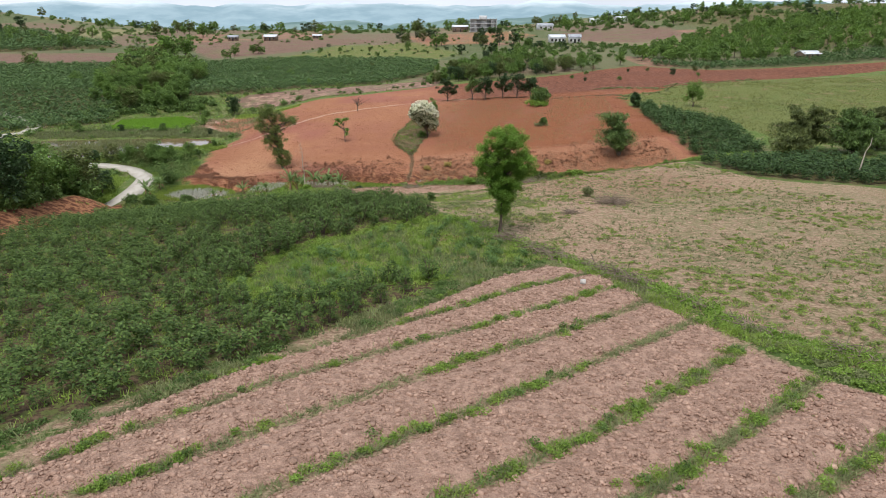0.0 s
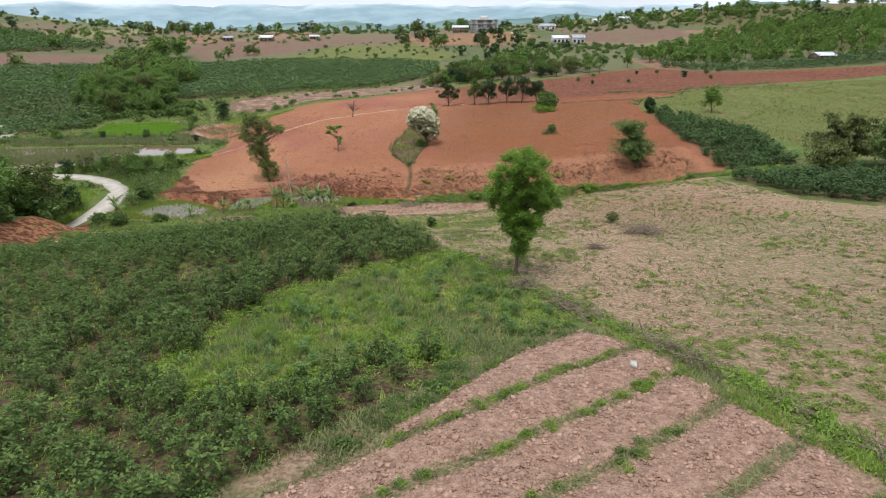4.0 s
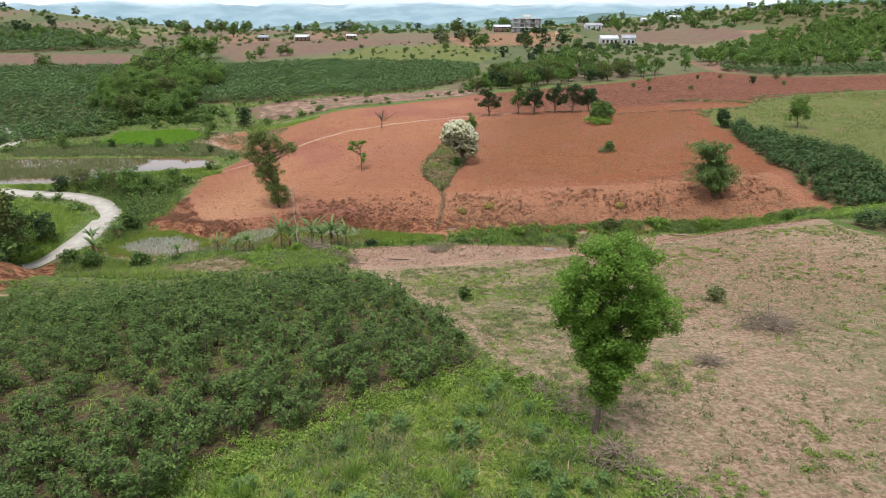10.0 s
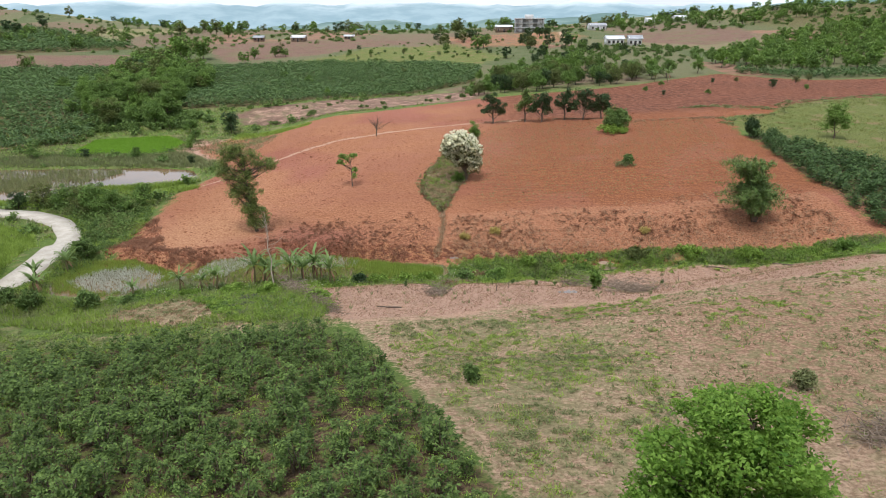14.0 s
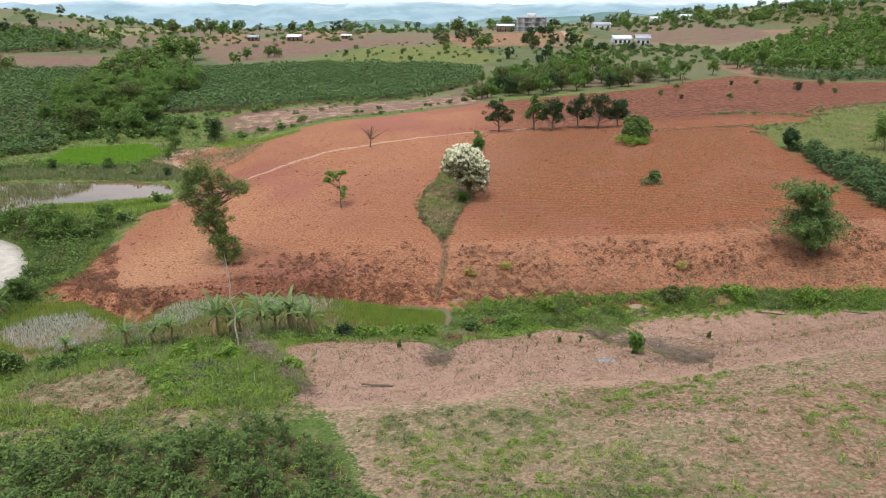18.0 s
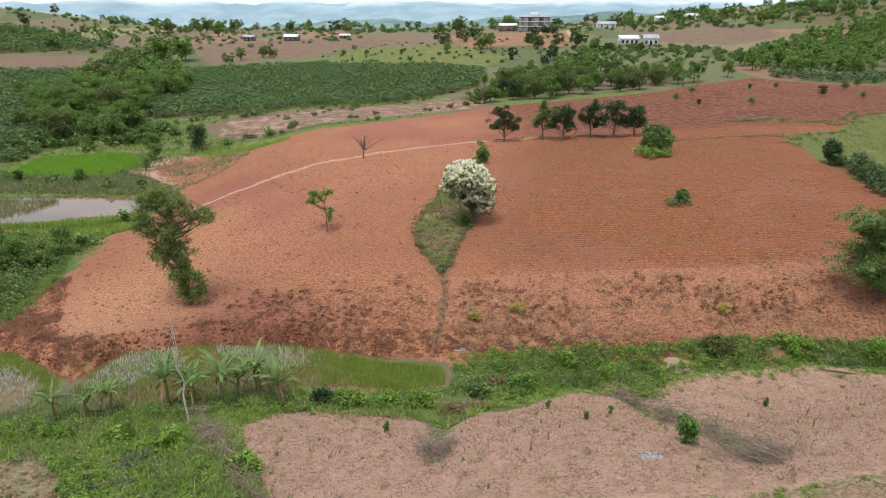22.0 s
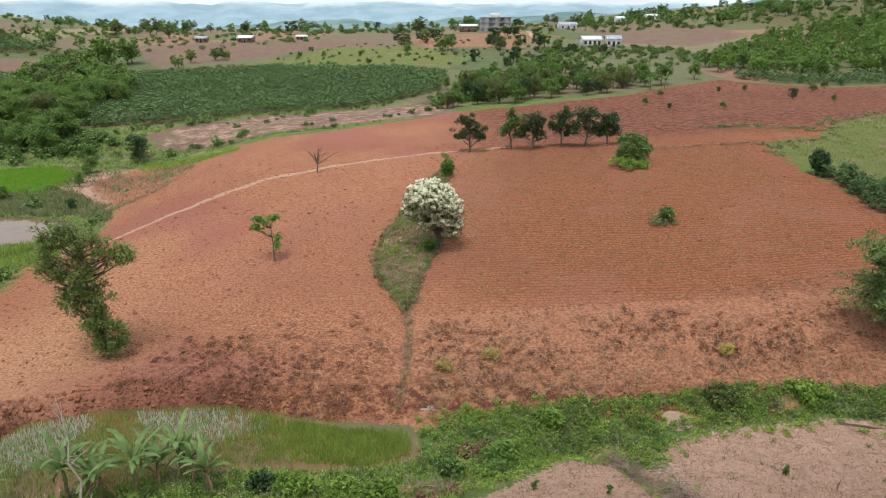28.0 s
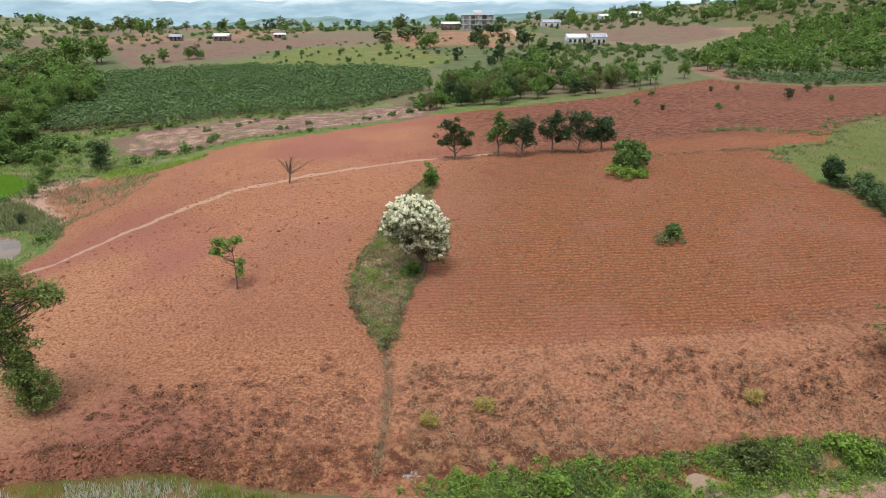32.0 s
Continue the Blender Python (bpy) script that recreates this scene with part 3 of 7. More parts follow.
m_upper = sstep(172, 184, GY - 0.06 * GX) * sstep(-2, 22, GX) * (GY < 290)
m_weedy = soft(inside(WEEDY, GX, GY), 5.0)
m_path = np.maximum(soft(0.5 - near_line(RED_TRACK, GX, GY), 0.5), soft(0.25 - near_line(DRY_TRACK, GX, GY), 0.45) * 0.9)
m_path = np.maximum(m_path, soft(0.3 - near_line([(45.1, 229.5), (49.3, 203.4), (50.2, 174)], GX, GY), 0.6) * 0.35)

BANK_PATH = [(-41.5, 84.5), (-36, 84.6), (-29, 85.1), (-23, 86.4), (-18, 88)]
WEST_TRACK = [(-92.8, 211), (-93.7, 200), (-100.3, 188.4), (-103, 176)]
TOWN_TRACK = [(57, 417), (62, 470), (65, 500)]
m_path = np.maximum(m_path, np.maximum(soft(0.3 - near_line(BANK_PATH, GX, GY), 0.4), np.maximum(soft(1.2 - near_line(WEST_TRACK, GX, GY), 1.0), soft(1.6 - near_line(TOWN_TRACK, GX, GY), 2.0))) * 0.9)
m_far = sstep(232, 262, GY) * (1 - soft(inside(RED, GX, GY), 4))
m_bare = np.exp(-(((GX + 24) / 6) ** 2 + ((GY - 91.5) / 4.2) ** 2)) + np.exp(-(((GX + 13) / 4.5) ** 2 + ((GY - 87) / 1.6) ** 2))
m_bare = m_bare * (1 + 0.7 * wobble(GX, GY, 2.6, 0.3))
m_dry = np.maximum(m_dry, 0.95 * np.clip(m_bare * 1.3, 0, 1))
m_weedy = np.maximum(m_weedy, np.clip(m_bare, 0, 1) * 0.9)
m_pale = np.maximum(m_pale, 0.8 * soft(inside(SPUR_LAND, GX, GY), 2.0))
m_pale = np.maximum(m_pale, 0.44 * soft(inside(BANKS, GX, GY), 2.5))
STUB_BAND = [(-0.9, 124.4), (8.8, 124.2), (16.6, 124.4), (25.7, 123.6), (37.2, 122.9), (44, 122.5), (46, 108), (30, 111), (20, 112), (-1.5, 112)]
TUFT_BAND = [(-22, 118), (-20, 122), (-12, 124.8), (-2.4, 124.8), (-1.8, 111), (-9, 110), (-22, 111), (-27, 110), (-33, 108), (-39, 112), (-41, 122), (-38.5, 122), (-34, 113.5), (-27, 114.6)]
m_stub = soft(inside(STUB_BAND, GX, GY), 0.6)
m_tufts = np.maximum(0.75 * m_stub, soft(inside(TUFT_BAND, GX, GY), 2.0) * (0.95 - 0.4 * sstep(-24, -32, GX)))
m_tufts = m_tufts + 0.45 * np.exp(-(((GS - 115.6) / 1.7) ** 2)) * sstep(-26, -22, GX) * (1 - sstep(-2.5, -1, GX))
m_weedy = np.maximum(m_weedy, sstep(12, 28, GX) * (1 - sstep(70, 88, GY)) * 0.7)
m_shrubs = np.maximum(m_shrubs, 0.7 * soft(inside([(150, 280), (420, 300), (560, 620), (180, 620)], GX, GY), 25))
m_wedge = soft(inside(WEDGE, GX, GY), 1.4)

# relief: clods and furrows, broken rims, ditch, basins
relief = 0.05 * wobble(GX, GY, 1.1) * (GY < 190) * (GY > 10)
relief = relief + m_red * (0.02 * np.sin(GY * 5.2 + 1.5 * wobble(GX, GY, 9)) + 0.06 * wobble(GX, GY, 0.7, 1.0)) * (GY < 200)
relief = relief + np.clip(rim + left_rim, 0, 1) * (0.22 * wobble(GX, GY, 1.5, 2.0) + 0.12 * wobble(GX, GY, 0.5, 1.0))
relief = relief - 0.32 * np.exp(-((d_ditch / 0.4) ** 2)) - 0.12 * soft(d_isl, 0.8)
GULLY_CUT = [(9.2, 109.6), (12.3, 108.4), (13.8, 104), (15.0, 99.5), (16.0, 94.6)]
GULLY_CUT_B = [(-0.6, 102), (-1.0, 98.5), (-1.4, 95.5)]
cut = np.minimum(near_line(GULLY_CUT, GX, GY), near_line(GULLY_CUT_B, GX, GY))
relief = relief - 0.75 * np.exp(-((cut / 1.0) ** 2))
relief = relief + m_pale * 0.10 * wobble(GX, GY, 4.0, 0.5)
relief = relief - 0.75 * soft(inside(FISHPOND, GX, GY), 1.2)
GZ = GZ + relief
BASIN = [(-28.4, 110), (-27.5, 113.4), (-25.2, 114.3), (-22.6, 115), (-17.4, 115.3), (-14, 115.2), (-11.6, 114.5), (-9.1, 113.5), (-5.6, 112.4), (-1.3, 112), (-0.7, 110.5), (-0.7, 108.4), (-4, 107.3), (-7.1, 107.8), (-9.5, 108.2), (-12.8, 107.4), (-15.3, 106.6), (-19.7, 106.2), (-25.5, 105), (-29, 107)]
BASIN_B = [(-42.3, 112.4), (-36.5, 113.2), (-32, 110.6), (-30, 109.2), (-29, 107.3), (-30.8, 104.2), (-34.4, 101.8), (-40.5, 102.8), (-42.3, 106)]
m_basin = sstep(-0.9, 0.5, np.maximum(inside(BASIN, GX, GY), inside(BASIN_B, GX, GY)) + 0.25 * wobble(GX, GY, 0.9, 0.4))
near_pond = sstep(-48, -45, GX) * (1 - sstep(-0.5, 1.5, GX)) * sstep(94, 98, GY) * (1 - sstep(114, 118, GY))
GZ = np.where(near_pond > 0, GZ * (1 - near_pond) + np.maximum(GZ, -7.5 + 0.06 * wobble(GX, GY, 1.3)) * near_pond, GZ)
GZ = GZ * (1 - m_basin) - 8.05 * m_basin
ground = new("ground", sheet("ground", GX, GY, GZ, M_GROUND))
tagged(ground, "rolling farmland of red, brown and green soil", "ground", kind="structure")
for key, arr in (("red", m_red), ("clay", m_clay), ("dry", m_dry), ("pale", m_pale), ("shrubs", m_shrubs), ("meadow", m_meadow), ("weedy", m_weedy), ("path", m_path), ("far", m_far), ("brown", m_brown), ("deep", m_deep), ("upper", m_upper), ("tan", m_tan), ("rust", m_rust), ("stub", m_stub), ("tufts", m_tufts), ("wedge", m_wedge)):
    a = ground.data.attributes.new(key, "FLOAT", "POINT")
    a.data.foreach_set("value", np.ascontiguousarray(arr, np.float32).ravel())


def land(x, y):
    """Height of the ground sheet itself, between its grid lines."""
    x, y = np.asarray(x, float), np.asarray(y, float)
    i = np.clip(np.searchsorted(gx, x) - 1, 0, len(gx) - 2)
    j = np.clip(np.searchsorted(gy, y) - 1, 0, len(gy) - 2)
    u = (x - gx[i]) / (gx[i + 1] - gx[i])
    v = (y - gy[j]) / (gy[j + 1] - gy[j])
    return (GZ[j, i] * (1 - u) + GZ[j, i + 1] * u) * (1 - v) + (GZ[j + 1, i] * (1 - u) + GZ[j + 1, i + 1] * u) * v


# ---- building blocks ----
rng = np.random.default_rng(7)


def tube(path, rad, sides=6):
    P = np.asarray(path, float)
    k = len(P)
    T = np.gradient(P, axis=0)
    T /= np.linalg.norm(T, axis=1)[:, None] + 1e-9
    ref = np.where(np.abs(T[:, 2:3]) > 0.9, [[1.0, 0, 0]], [[0, 0, 1.0]])
    A = np.cross(T, ref)
    A /= np.linalg.norm(A, axis=1)[:, None] + 1e-9
    B = np.cross(T, A)
    a = np.linspace(0, 2 * np.pi, sides, endpoint=False)
    R = np.broadcast_to(np.asarray(rad, float), (k,))
    V = P[:, None] + R[:, None, None] * (A[:, None] * np.cos(a)[None, :, None] + B[:, None] * np.sin(a)[None, :, None])
    i = np.arange(k * sides).reshape(k, sides)
    j = np.roll(i, -1, axis=1)
    Q = np.stack([i[:-1], j[:-1], j[1:], i[1:]], -1).reshape(-1, 4)
    return V.reshape(-1, 3), Q


def join(parts):
    V, Q, n = [], [], 0
    for v, q in parts:
        V.append(v), Q.append(q + n)
        n += len(v)
    return np.concatenate(V), np.concatenate(Q)


def leaves(C, size, ratio=0.5, up=0.5, droop=0.0, r=None):
    """One folded four-cornered blade at each place of C."""
    r = r or rng
    n = len(C)
    N = r.normal(size=(n, 3))
    N[:, 2] = np.abs(N[:, 2]) + up
    N /= np.linalg.norm(N, axis=1)[:, None]
    A = r.normal(size=(n, 3))
    A[:, 2] -= droop
    A -= (A * N).sum(1)[:, None] * N
    A /= np.linalg.norm(A, axis=1)[:, None] + 1e-9
    B = np.cross(N, A)
    L = (size * r.uniform(0.7, 1.3, n))[:, None]
    W = L * ratio
    f = N * L * 0.12
    V = np.stack([C - A * L * 0.5 - f, C + B * W * 0.5 + f, C + A * L * 0.5 - f, C - B * W * 0.5 + f], 1).reshape(-1, 3)
    return V, np.arange(4 * n).reshape(n, 4)


def blades(C, height, width, lean=0.4, r=None):
    """Upright tapering grass blades, one quad each."""
    r = r or rng
    n = len(C)
    a = r.uniform(0, 2 * np.pi, n)
    h = height * r.uniform(0.5, 1.3, n)
    w = width * r.uniform(0.7, 1.3, n)
    S = np.stack([np.cos(a), np.sin(a), 0 * a], 1) * w[:, None] * 0.5
    D = np.stack([r.normal(0, lean, n) * h, r.normal(0, lean, n) * h, h], 1)
    V = np.stack([C - S, C + S, C + D + S * 0.25, C + D - S * 0.25], 1).reshape(-1, 3)
    return V, np.arange(4 * n).reshape(n, 4)


def ball(n, r=None):
    r = r or rng
    v = r.normal(size=(n, 3))
    v /= np.linalg.norm(v, axis=1)[:, None]
    return v * r.uniform(0, 1, n)[:, None] ** 0.45


def stones(C, size, r=None, flat=0.7):
    """Rough six-sided lumps, corners pushed about."""
    r = r or rng
    n = len(C)
    cube = np.array([(x, y, z) for z in (-1, 1) for y in (-1, 1) for x in (-1, 1)], float)
    V = cube[None] * r.uniform(0.6, 1.15, (n, 8, 3))
    V[:, :, 2] *= flat
    a = r.uniform(0, 2 * np.pi, n)
    t = r.normal(0, 0.35, n)
    c, s = np.cos(a)[:, None], np.sin(a)[:, None]
    x, y, z = V[..., 0] * c - V[..., 1] * s, V[..., 0] * s + V[..., 1] * c, V[..., 2] + V[..., 0] * t[:, None]
    V = np.stack([x, y, z], -1) * (np.asarray(size) * np.ones(n))[:, None, None] * 0.5 + C[:, None]
    q = np.array([(0, 2, 3, 1), (4, 5, 7, 6), (0, 1, 5, 4), (2, 6, 7, 3), (0, 4, 6, 2), (1, 3, 7, 5)])
    return V.reshape(-1, 3), (q[None] + 8 * np.arange(n)[:, None, None]).reshape(-1, 4)


def box(x0, x1, y0, y1, z0, z1):
    V = np.array([(x, y, z) for z in (z0, z1) for y in (y0, y1) for x in (x0, x1)], float)
    return V, np.array([(0, 2, 3, 1), (4, 5, 7, 6), (0, 1, 5, 4), (2, 6, 7, 3), (0, 4, 6, 2), (1, 3, 7, 5)])


def part(name, me, parent, label=""):
    ob = new(name, me)
    ob.parent = parent
    return tagged(ob, label)


def thing(name, label, category, at, group="", turn=0.0, scale=1.0):
    ob = new(name)
    ob.empty_display_size = 0.3
    ob.matrix_basis = Matrix.Translation(at) @ Matrix.Rotation(turn, 4, "Z") @ Matrix.Scale(scale, 4)
    return tagged(ob, label, category, group)


def spot(x, y, dz=0.0):
    return (x, y, float(land(x, y)) + dz)


def scatter(poly, n, margin=0.0, r=None):
    """About n places inside a plan polygon."""
    r = r or rng
    p = np.array(poly)
    lo, hi = p.min(0), p.max(0)
    out = np.zeros((0, 2))
    for _ in range(12):
        q = lo + r.random((n * 2, 2)) * (hi - lo)
        out = np.concatenate([out, q[inside(poly, q[:, 0], q[:, 1]) > margin]])
        if len(out) >= n:
            break
    return out[:n]


def rows_in(poly, step_u, step_v, angle, jitter, margin=0.3, r=None):
    """Planting grid inside a plan polygon, jittered."""
    r = r or rng
    p = np.array(poly)
    c, s = math.cos(radians(angle)), math.sin(radians(angle))
    u, v = p @ (c, s), p @ (-s, c)
    U, W = np.meshgrid(np.arange(u.min(), u.max(), step_u), np.arange(v.min(), v.max(), step_v))
    U, W = U.ravel() + r.normal(0, jitter, U.size), W.ravel() + r.normal(0, jitter, U.size)
    q = np.stack([U * c - W * s, U * s + W * c], 1)
    return q[inside(poly, q[:, 0], q[:, 1]) > margin]


def stuff(name, V, Q, mat, label, category, smooth=False):
    return tagged(new(name, quads(name, V, Q, mat, smooth)), label, category, kind="stuff")


def on_land(P, dz=0.0):
    return np.column_stack([P, land(P[:, 0], P[:, 1]) + dz])


def stamp(protos, P, scales, r=None):
    """Many turned and scaled copies of ready shapes, as one set of arrays."""
    r = r or rng
    out = []
    pick = r.integers(0, len(protos), len(P))
    turn = r.uniform(0, 2 * np.pi, len(P))
    for k, (v, q) in enumerate(protos):
        sel = np.nonzero(pick == k)[0]
        if not len(sel):
            continue
        c, s = np.cos(turn[sel])[:, None], np.sin(turn[sel])[:, None]
        W = np.stack([v[None, :, 0] * c - v[None, :, 1] * s, v[None, :, 0] * s + v[None, :, 1] * c, np.repeat(v[None, :, 2], len(sel), 0)], -1)
        W = W * scales[sel][:, None, None] + P[sel][:, None]
        out.append((W.reshape(-1, 3), (q[None] + len(v) * np.arange(len(sel))[:, None, None]).reshape(-1, 4)))
    return join(out)


# ---- trees ----
def crooked(a, b, k, wild, r):
    t = np.linspace(0, 1, k)[:, None]
    P = np.asarray(a) * (1 - t) + np.asarray(b) * t
    P[1:-1] += r.normal(0, wild, (k - 2, 3))
    return P


def tree_shape(seed, trunk_top, trunk_r, blobs, leaf, per_clump, clump_r, ratio=0.5, limbs=0.6, lean=0.25, up=0.5, droop=0.0, tip=None):
    """Trunk and limbs as tubes, and a crown of leaves in clumps at the limbs' ends. blobs: (x, y, z, rx, ry, rz, clumps)."""
    r = np.random.default_rng(seed)
    top = np.array([r.normal(0, lean), r.normal(0, lean), trunk_top])
    if tip:
        top[:2] = tip
    trunk = crooked((0, 0, -0.35), top, 7, trunk_top * 0.015, r)
    rad = np.linspace(trunk_r, trunk_r * 0.35, 7)
    rad[0] *= 1.5
    wood = [tube(trunk, rad, 8)]
    all_arms, crown = [], []
    for bx, by, bz, rx, ry, rz, n in blobs:
        C = ball(n, r) * (rx, ry, rz) + (bx, by, bz)
        arms = []
        for c in C:
            if r.random() < limbs:
                h = np.clip(c[2] - 0.5 * np.hypot(c[0], c[1]) - 0.3, trunk_top * 0.12, trunk_top * 0.97)
                f = h / trunk_top * 6
                i = int(min(f, 5))
                a = trunk[i] * (1 - f + i) + trunk[i + 1] * (f - i)
                d = np.linalg.norm(c - a)
                arms.append(tube(crooked(a, c, 4, d * 0.06, r), np.linspace(min(trunk_r * 0.45, 0.012 + d * 0.018), 0.012, 4), 4))
            m = int(per_clump * r.uniform(0.6, 1.4))
            q = ball(m, r) * clump_r * r.uniform(0.7, 1.3) * np.array([1, 1, 0.75]) + c
            crown.append(leaves(q, leaf, ratio, up, droop, r))
        if arms:
            all_arms.append(join(arms))
    return join(wood), all_arms, join(crown)


def plant_tree(shape, name, label, x, y, leaf_mats, bark=None, category="tree", group="", turn=0.0, scale=1.0, crown_label=""):
    wood, arms, crown = shape
    ob = thing(name, label, category, spot(x, y), group, turn, scale)
    part("trunk", quads("trunk", *wood, bark or M_BARK, True), ob)
    if arms:
        for arm in arms:
            part("limb", quads("limb", *arm, bark or M_BARK, True), ob)
    if crown:
        part("crown", quads("crown", *crown, leaf_mats), ob, crown_label)
    return ob


# the tall tree on the bank between the fields
hero = tree_shape(3, 8.2, 0.13, [(0.4, 0, 7.8, 1.65, 1.6, 1.05, 62), (-1.0, 0, 6.5, 1.05, 1.3, 1.25, 34), (2.0, 0.1, 5.8, 0.95, 1.2, 1.45, 34), (0.6, 0, 6.0, 1.6, 1.6, 1.5, 56), (0.55, 0, 4.6, 1.45, 1.3, 1.3, 50), (0.4, 0, 3.3, 1.05, 1.0, 1.1, 34), (0.3, 0, 3.9, 1.3, 1.2, 0.8, 34), (-0.7, 0, 5.1, 1.0, 1.0, 1.0, 26), (0.25, 0, 2.05, 0.62, 0.6, 0.85, 16)], 0.135, 150, 0.42, 0.5, 0.22, up=1.0, droop=0.5, tip=(0.5, 0.0))
plant_tree(hero, "tree", "tall slim tree with a dense bright-green crown on the field bank", 6.45, 53.5, M_HERO, category="tree")

# the tree in white blossom
r_w = np.random.default_rng(11)
def shell(n, r):
    v = r.normal(size=(n, 3))
    v /= np.linalg.norm(v, axis=1)[:, None]
    return v * r.uniform(0.78, 1.05, n)[:, None]


blossom_c = np.concatenate([shell(420, r_w) * (2.35, 2.2, 1.6) + (-0.7, 0, 5.5), shell(240, r_w) * (1.8, 1.7, 1.7) + (0.7, -0.3, 4.2), shell(110, r_w) * (0.95, 0.95, 1.2) + (1.5, -0.4, 2.7), shell(90, r_w) * (1.0, 1.0, 1.2) + (-2.1, -0.3, 4.7), shell(110, r_w) * (1.6, 1.5, 1.3) + (-0.5, -0.2, 3.8)])
blossom_c = blossom_c[wobble(blossom_c[:, 0] + blossom_c[:, 1], blossom_c[:, 2], 0.8, 0.4) > -0.75]
blossom_c = blossom_c + r_w.normal(0, 0.16, blossom_c.shape)
blossom_c = blossom_c[blossom_c[:, 2] > 1.4]
white_tree = thing("blossom_tree", "tree covered in cream-white blossom in a grassy strip", "tree", spot(1.25, 137.8))
wt_trunk = [tube(crooked((0.3, 0, -0.3), (0.0, 0, 4.9), 6, 0.1, r_w), np.linspace(0.2, 0.06, 6), 8)]
for c in blossom_c[::9]:
    wt_trunk.append(tube(crooked((0.15, 0, r_w.uniform(1.2, 3.0)), c, 4, 0.15, r_w), np.linspace(0.06, 0.015, 4), 4))
part("trunk", quads("trunk", *join(wt_trunk), M_BARK, True), white_tree)
puffs = np.concatenate([c + ball(34, r_w) * r_w.uniform(0.15, 0.27) for c in blossom_c])
part("blossom", quads("blossom", *leaves(puffs, 0.17, 0.85, 1.5, 0.0, r_w), M_PETAL), white_tree, "clusters of cream-white flowers")
inner = np.concatenate([c + ball(9, r_w) * 0.4 for c in blossom_c]) - (0, 0, 0.25)
part("foliage", quads("foliage", *leaves(inner, 0.22, 0.5, 0.4, 0.0, r_w), M_OLIVE), white_tree, "sparse olive-green leaves under the flowers")

# slim crooked tree on the red bank above the pond
slim = tree_shape(21, 10.2, 0.17, [(-2.0, 0, 9.9, 2.0, 1.7, 1.2, 40), (-0.2, 0.3, 9.0, 1.2, 1.2, 1.1, 18), (1.6, 0, 8.5, 1.5, 1.2, 0.9, 24), (-3.2, 0, 7.6, 1.5, 1.3, 1.3, 28), (-1.2, 0, 7.0, 1.5, 1.3, 1.3, 26), (-2.2, 0, 5.3, 1.5, 1.3, 1.1, 24), (-0.4, 0, 5.0, 1.2, 1.1, 1.2, 20), (-1.2, 0, 3.3, 1.5, 1.3, 1.1, 26), (0.5, 0, 2.5, 1.2, 1.1, 1.1, 20), (-0.3, 0, 1.3, 1.5, 1.3, 0.9, 26)], 0.24, 64, 0.62, 0.42, 0.4, up=0.7, tip=(-1.4, 0.1))
plant_tree(slim, "tree", "slim crooked tree with sparse dark olive foliage on the red bank", -24.2, 120.3, M_SLIM)

# small half-bare tree in the left field
small = tree_shape(31, 3.6, 0.09, [(-0.9, 0, 4.2, 0.9, 0.8, 0.7, 9), (0.2, 0, 4.5, 0.6, 0.6, 0.5, 5), (0.6, 0, 1.9, 0.35, 0.35, 0.8, 5), (-1.5, 0, 3.5, 0.5, 0.5, 0.4, 4)], 0.30, 34, 0.4, 0.5, 0.9)
plant_tree(small, "young_tree", "small leaning tree with sparse light-green leaf tufts in red soil", -14.9, 136.9, M_LIGHT, M_BARK)

# bare tree by the track
r_b = np.random.default_rng(41)
bare_wood = [tube(crooked((0, 0, -0.3), (0.1, 0, 2.2), 5, 0.06, r_b), np.linspace(0.16, 0.11, 5), 6)]
for i in range(16):
    a = np.array([0.08, 0, r_b.uniform(1.4, 2.3)])
    b = a + np.array([r_b.normal(0, 1.2), r_b.normal(0, 1.0), r_b.uniform(1.0, 3.0)])
    bare_wood.append(tube(crooked(a, b, 4, 0.12, r_b), np.linspace(0.075, 0.02, 4), 4))
    for _ in range(3):
        c = a + (b - a) * r_b.uniform(0.4, 0.9)
        bare_wood.append(tube(crooked(c, c + r_b.normal(0, 0.5, 3) + (0, 0, 0.4), 3, 0.05, r_b), np.linspace(0.02, 0.006, 3), 3))
bare = thing("bare_tree", "leafless grey tree beside the dirt track in the red field", "tree", spot(-14.9, 168.2), scale=0.78)
part("trunk", quads("trunk", *join(bare_wood[:1]), M_BARK, True), bare)
for k in range(16):
    part("limb", quads("limb", *join(bare_wood[1 + 4 * k:5 + 4 * k]), M_BARK, True), bare)

# dark trees along the far headland of the red field
for i, (x, y, h, w, m, seed) in enumerate(((7.3, 175.2, 6.3, 5.6, M_DARK, 51), (13.6, 176.0, 6.6, 3.6, M_MID, 52), (16.6, 174.6, 6.2, 4.2, M_DARK, 53), (21.2, 175.5, 6.6, 4.4, M_DARK, 54), (24.6, 174.6, 6.6, 4.8, M_DARK, 55), (28.1, 174.9, 5.5, 3.4, M_DARK, 56))):
    sh = tree_shape(seed, h * 0.75, 0.16, [(0, 0, h * 0.68, w * 0.46, w * 0.42, h * 0.25, 26), (w * 0.28, 0, h * 0.42, w * 0.26, w * 0.25, h * 0.18, 11), (-w * 0.26, 0, h * 0.46, w * 0.28, w * 0.25, h * 0.18, 11)], 0.30, 62, 0.62, 0.5, 0.7, lean=0.4)
    plant_tree(sh, "field_tree", "dark-leaved round tree on the headland of the red field" if m is M_DARK else "paler green tree among dark ones on the headland", x, y, m, group="trees along the headland")


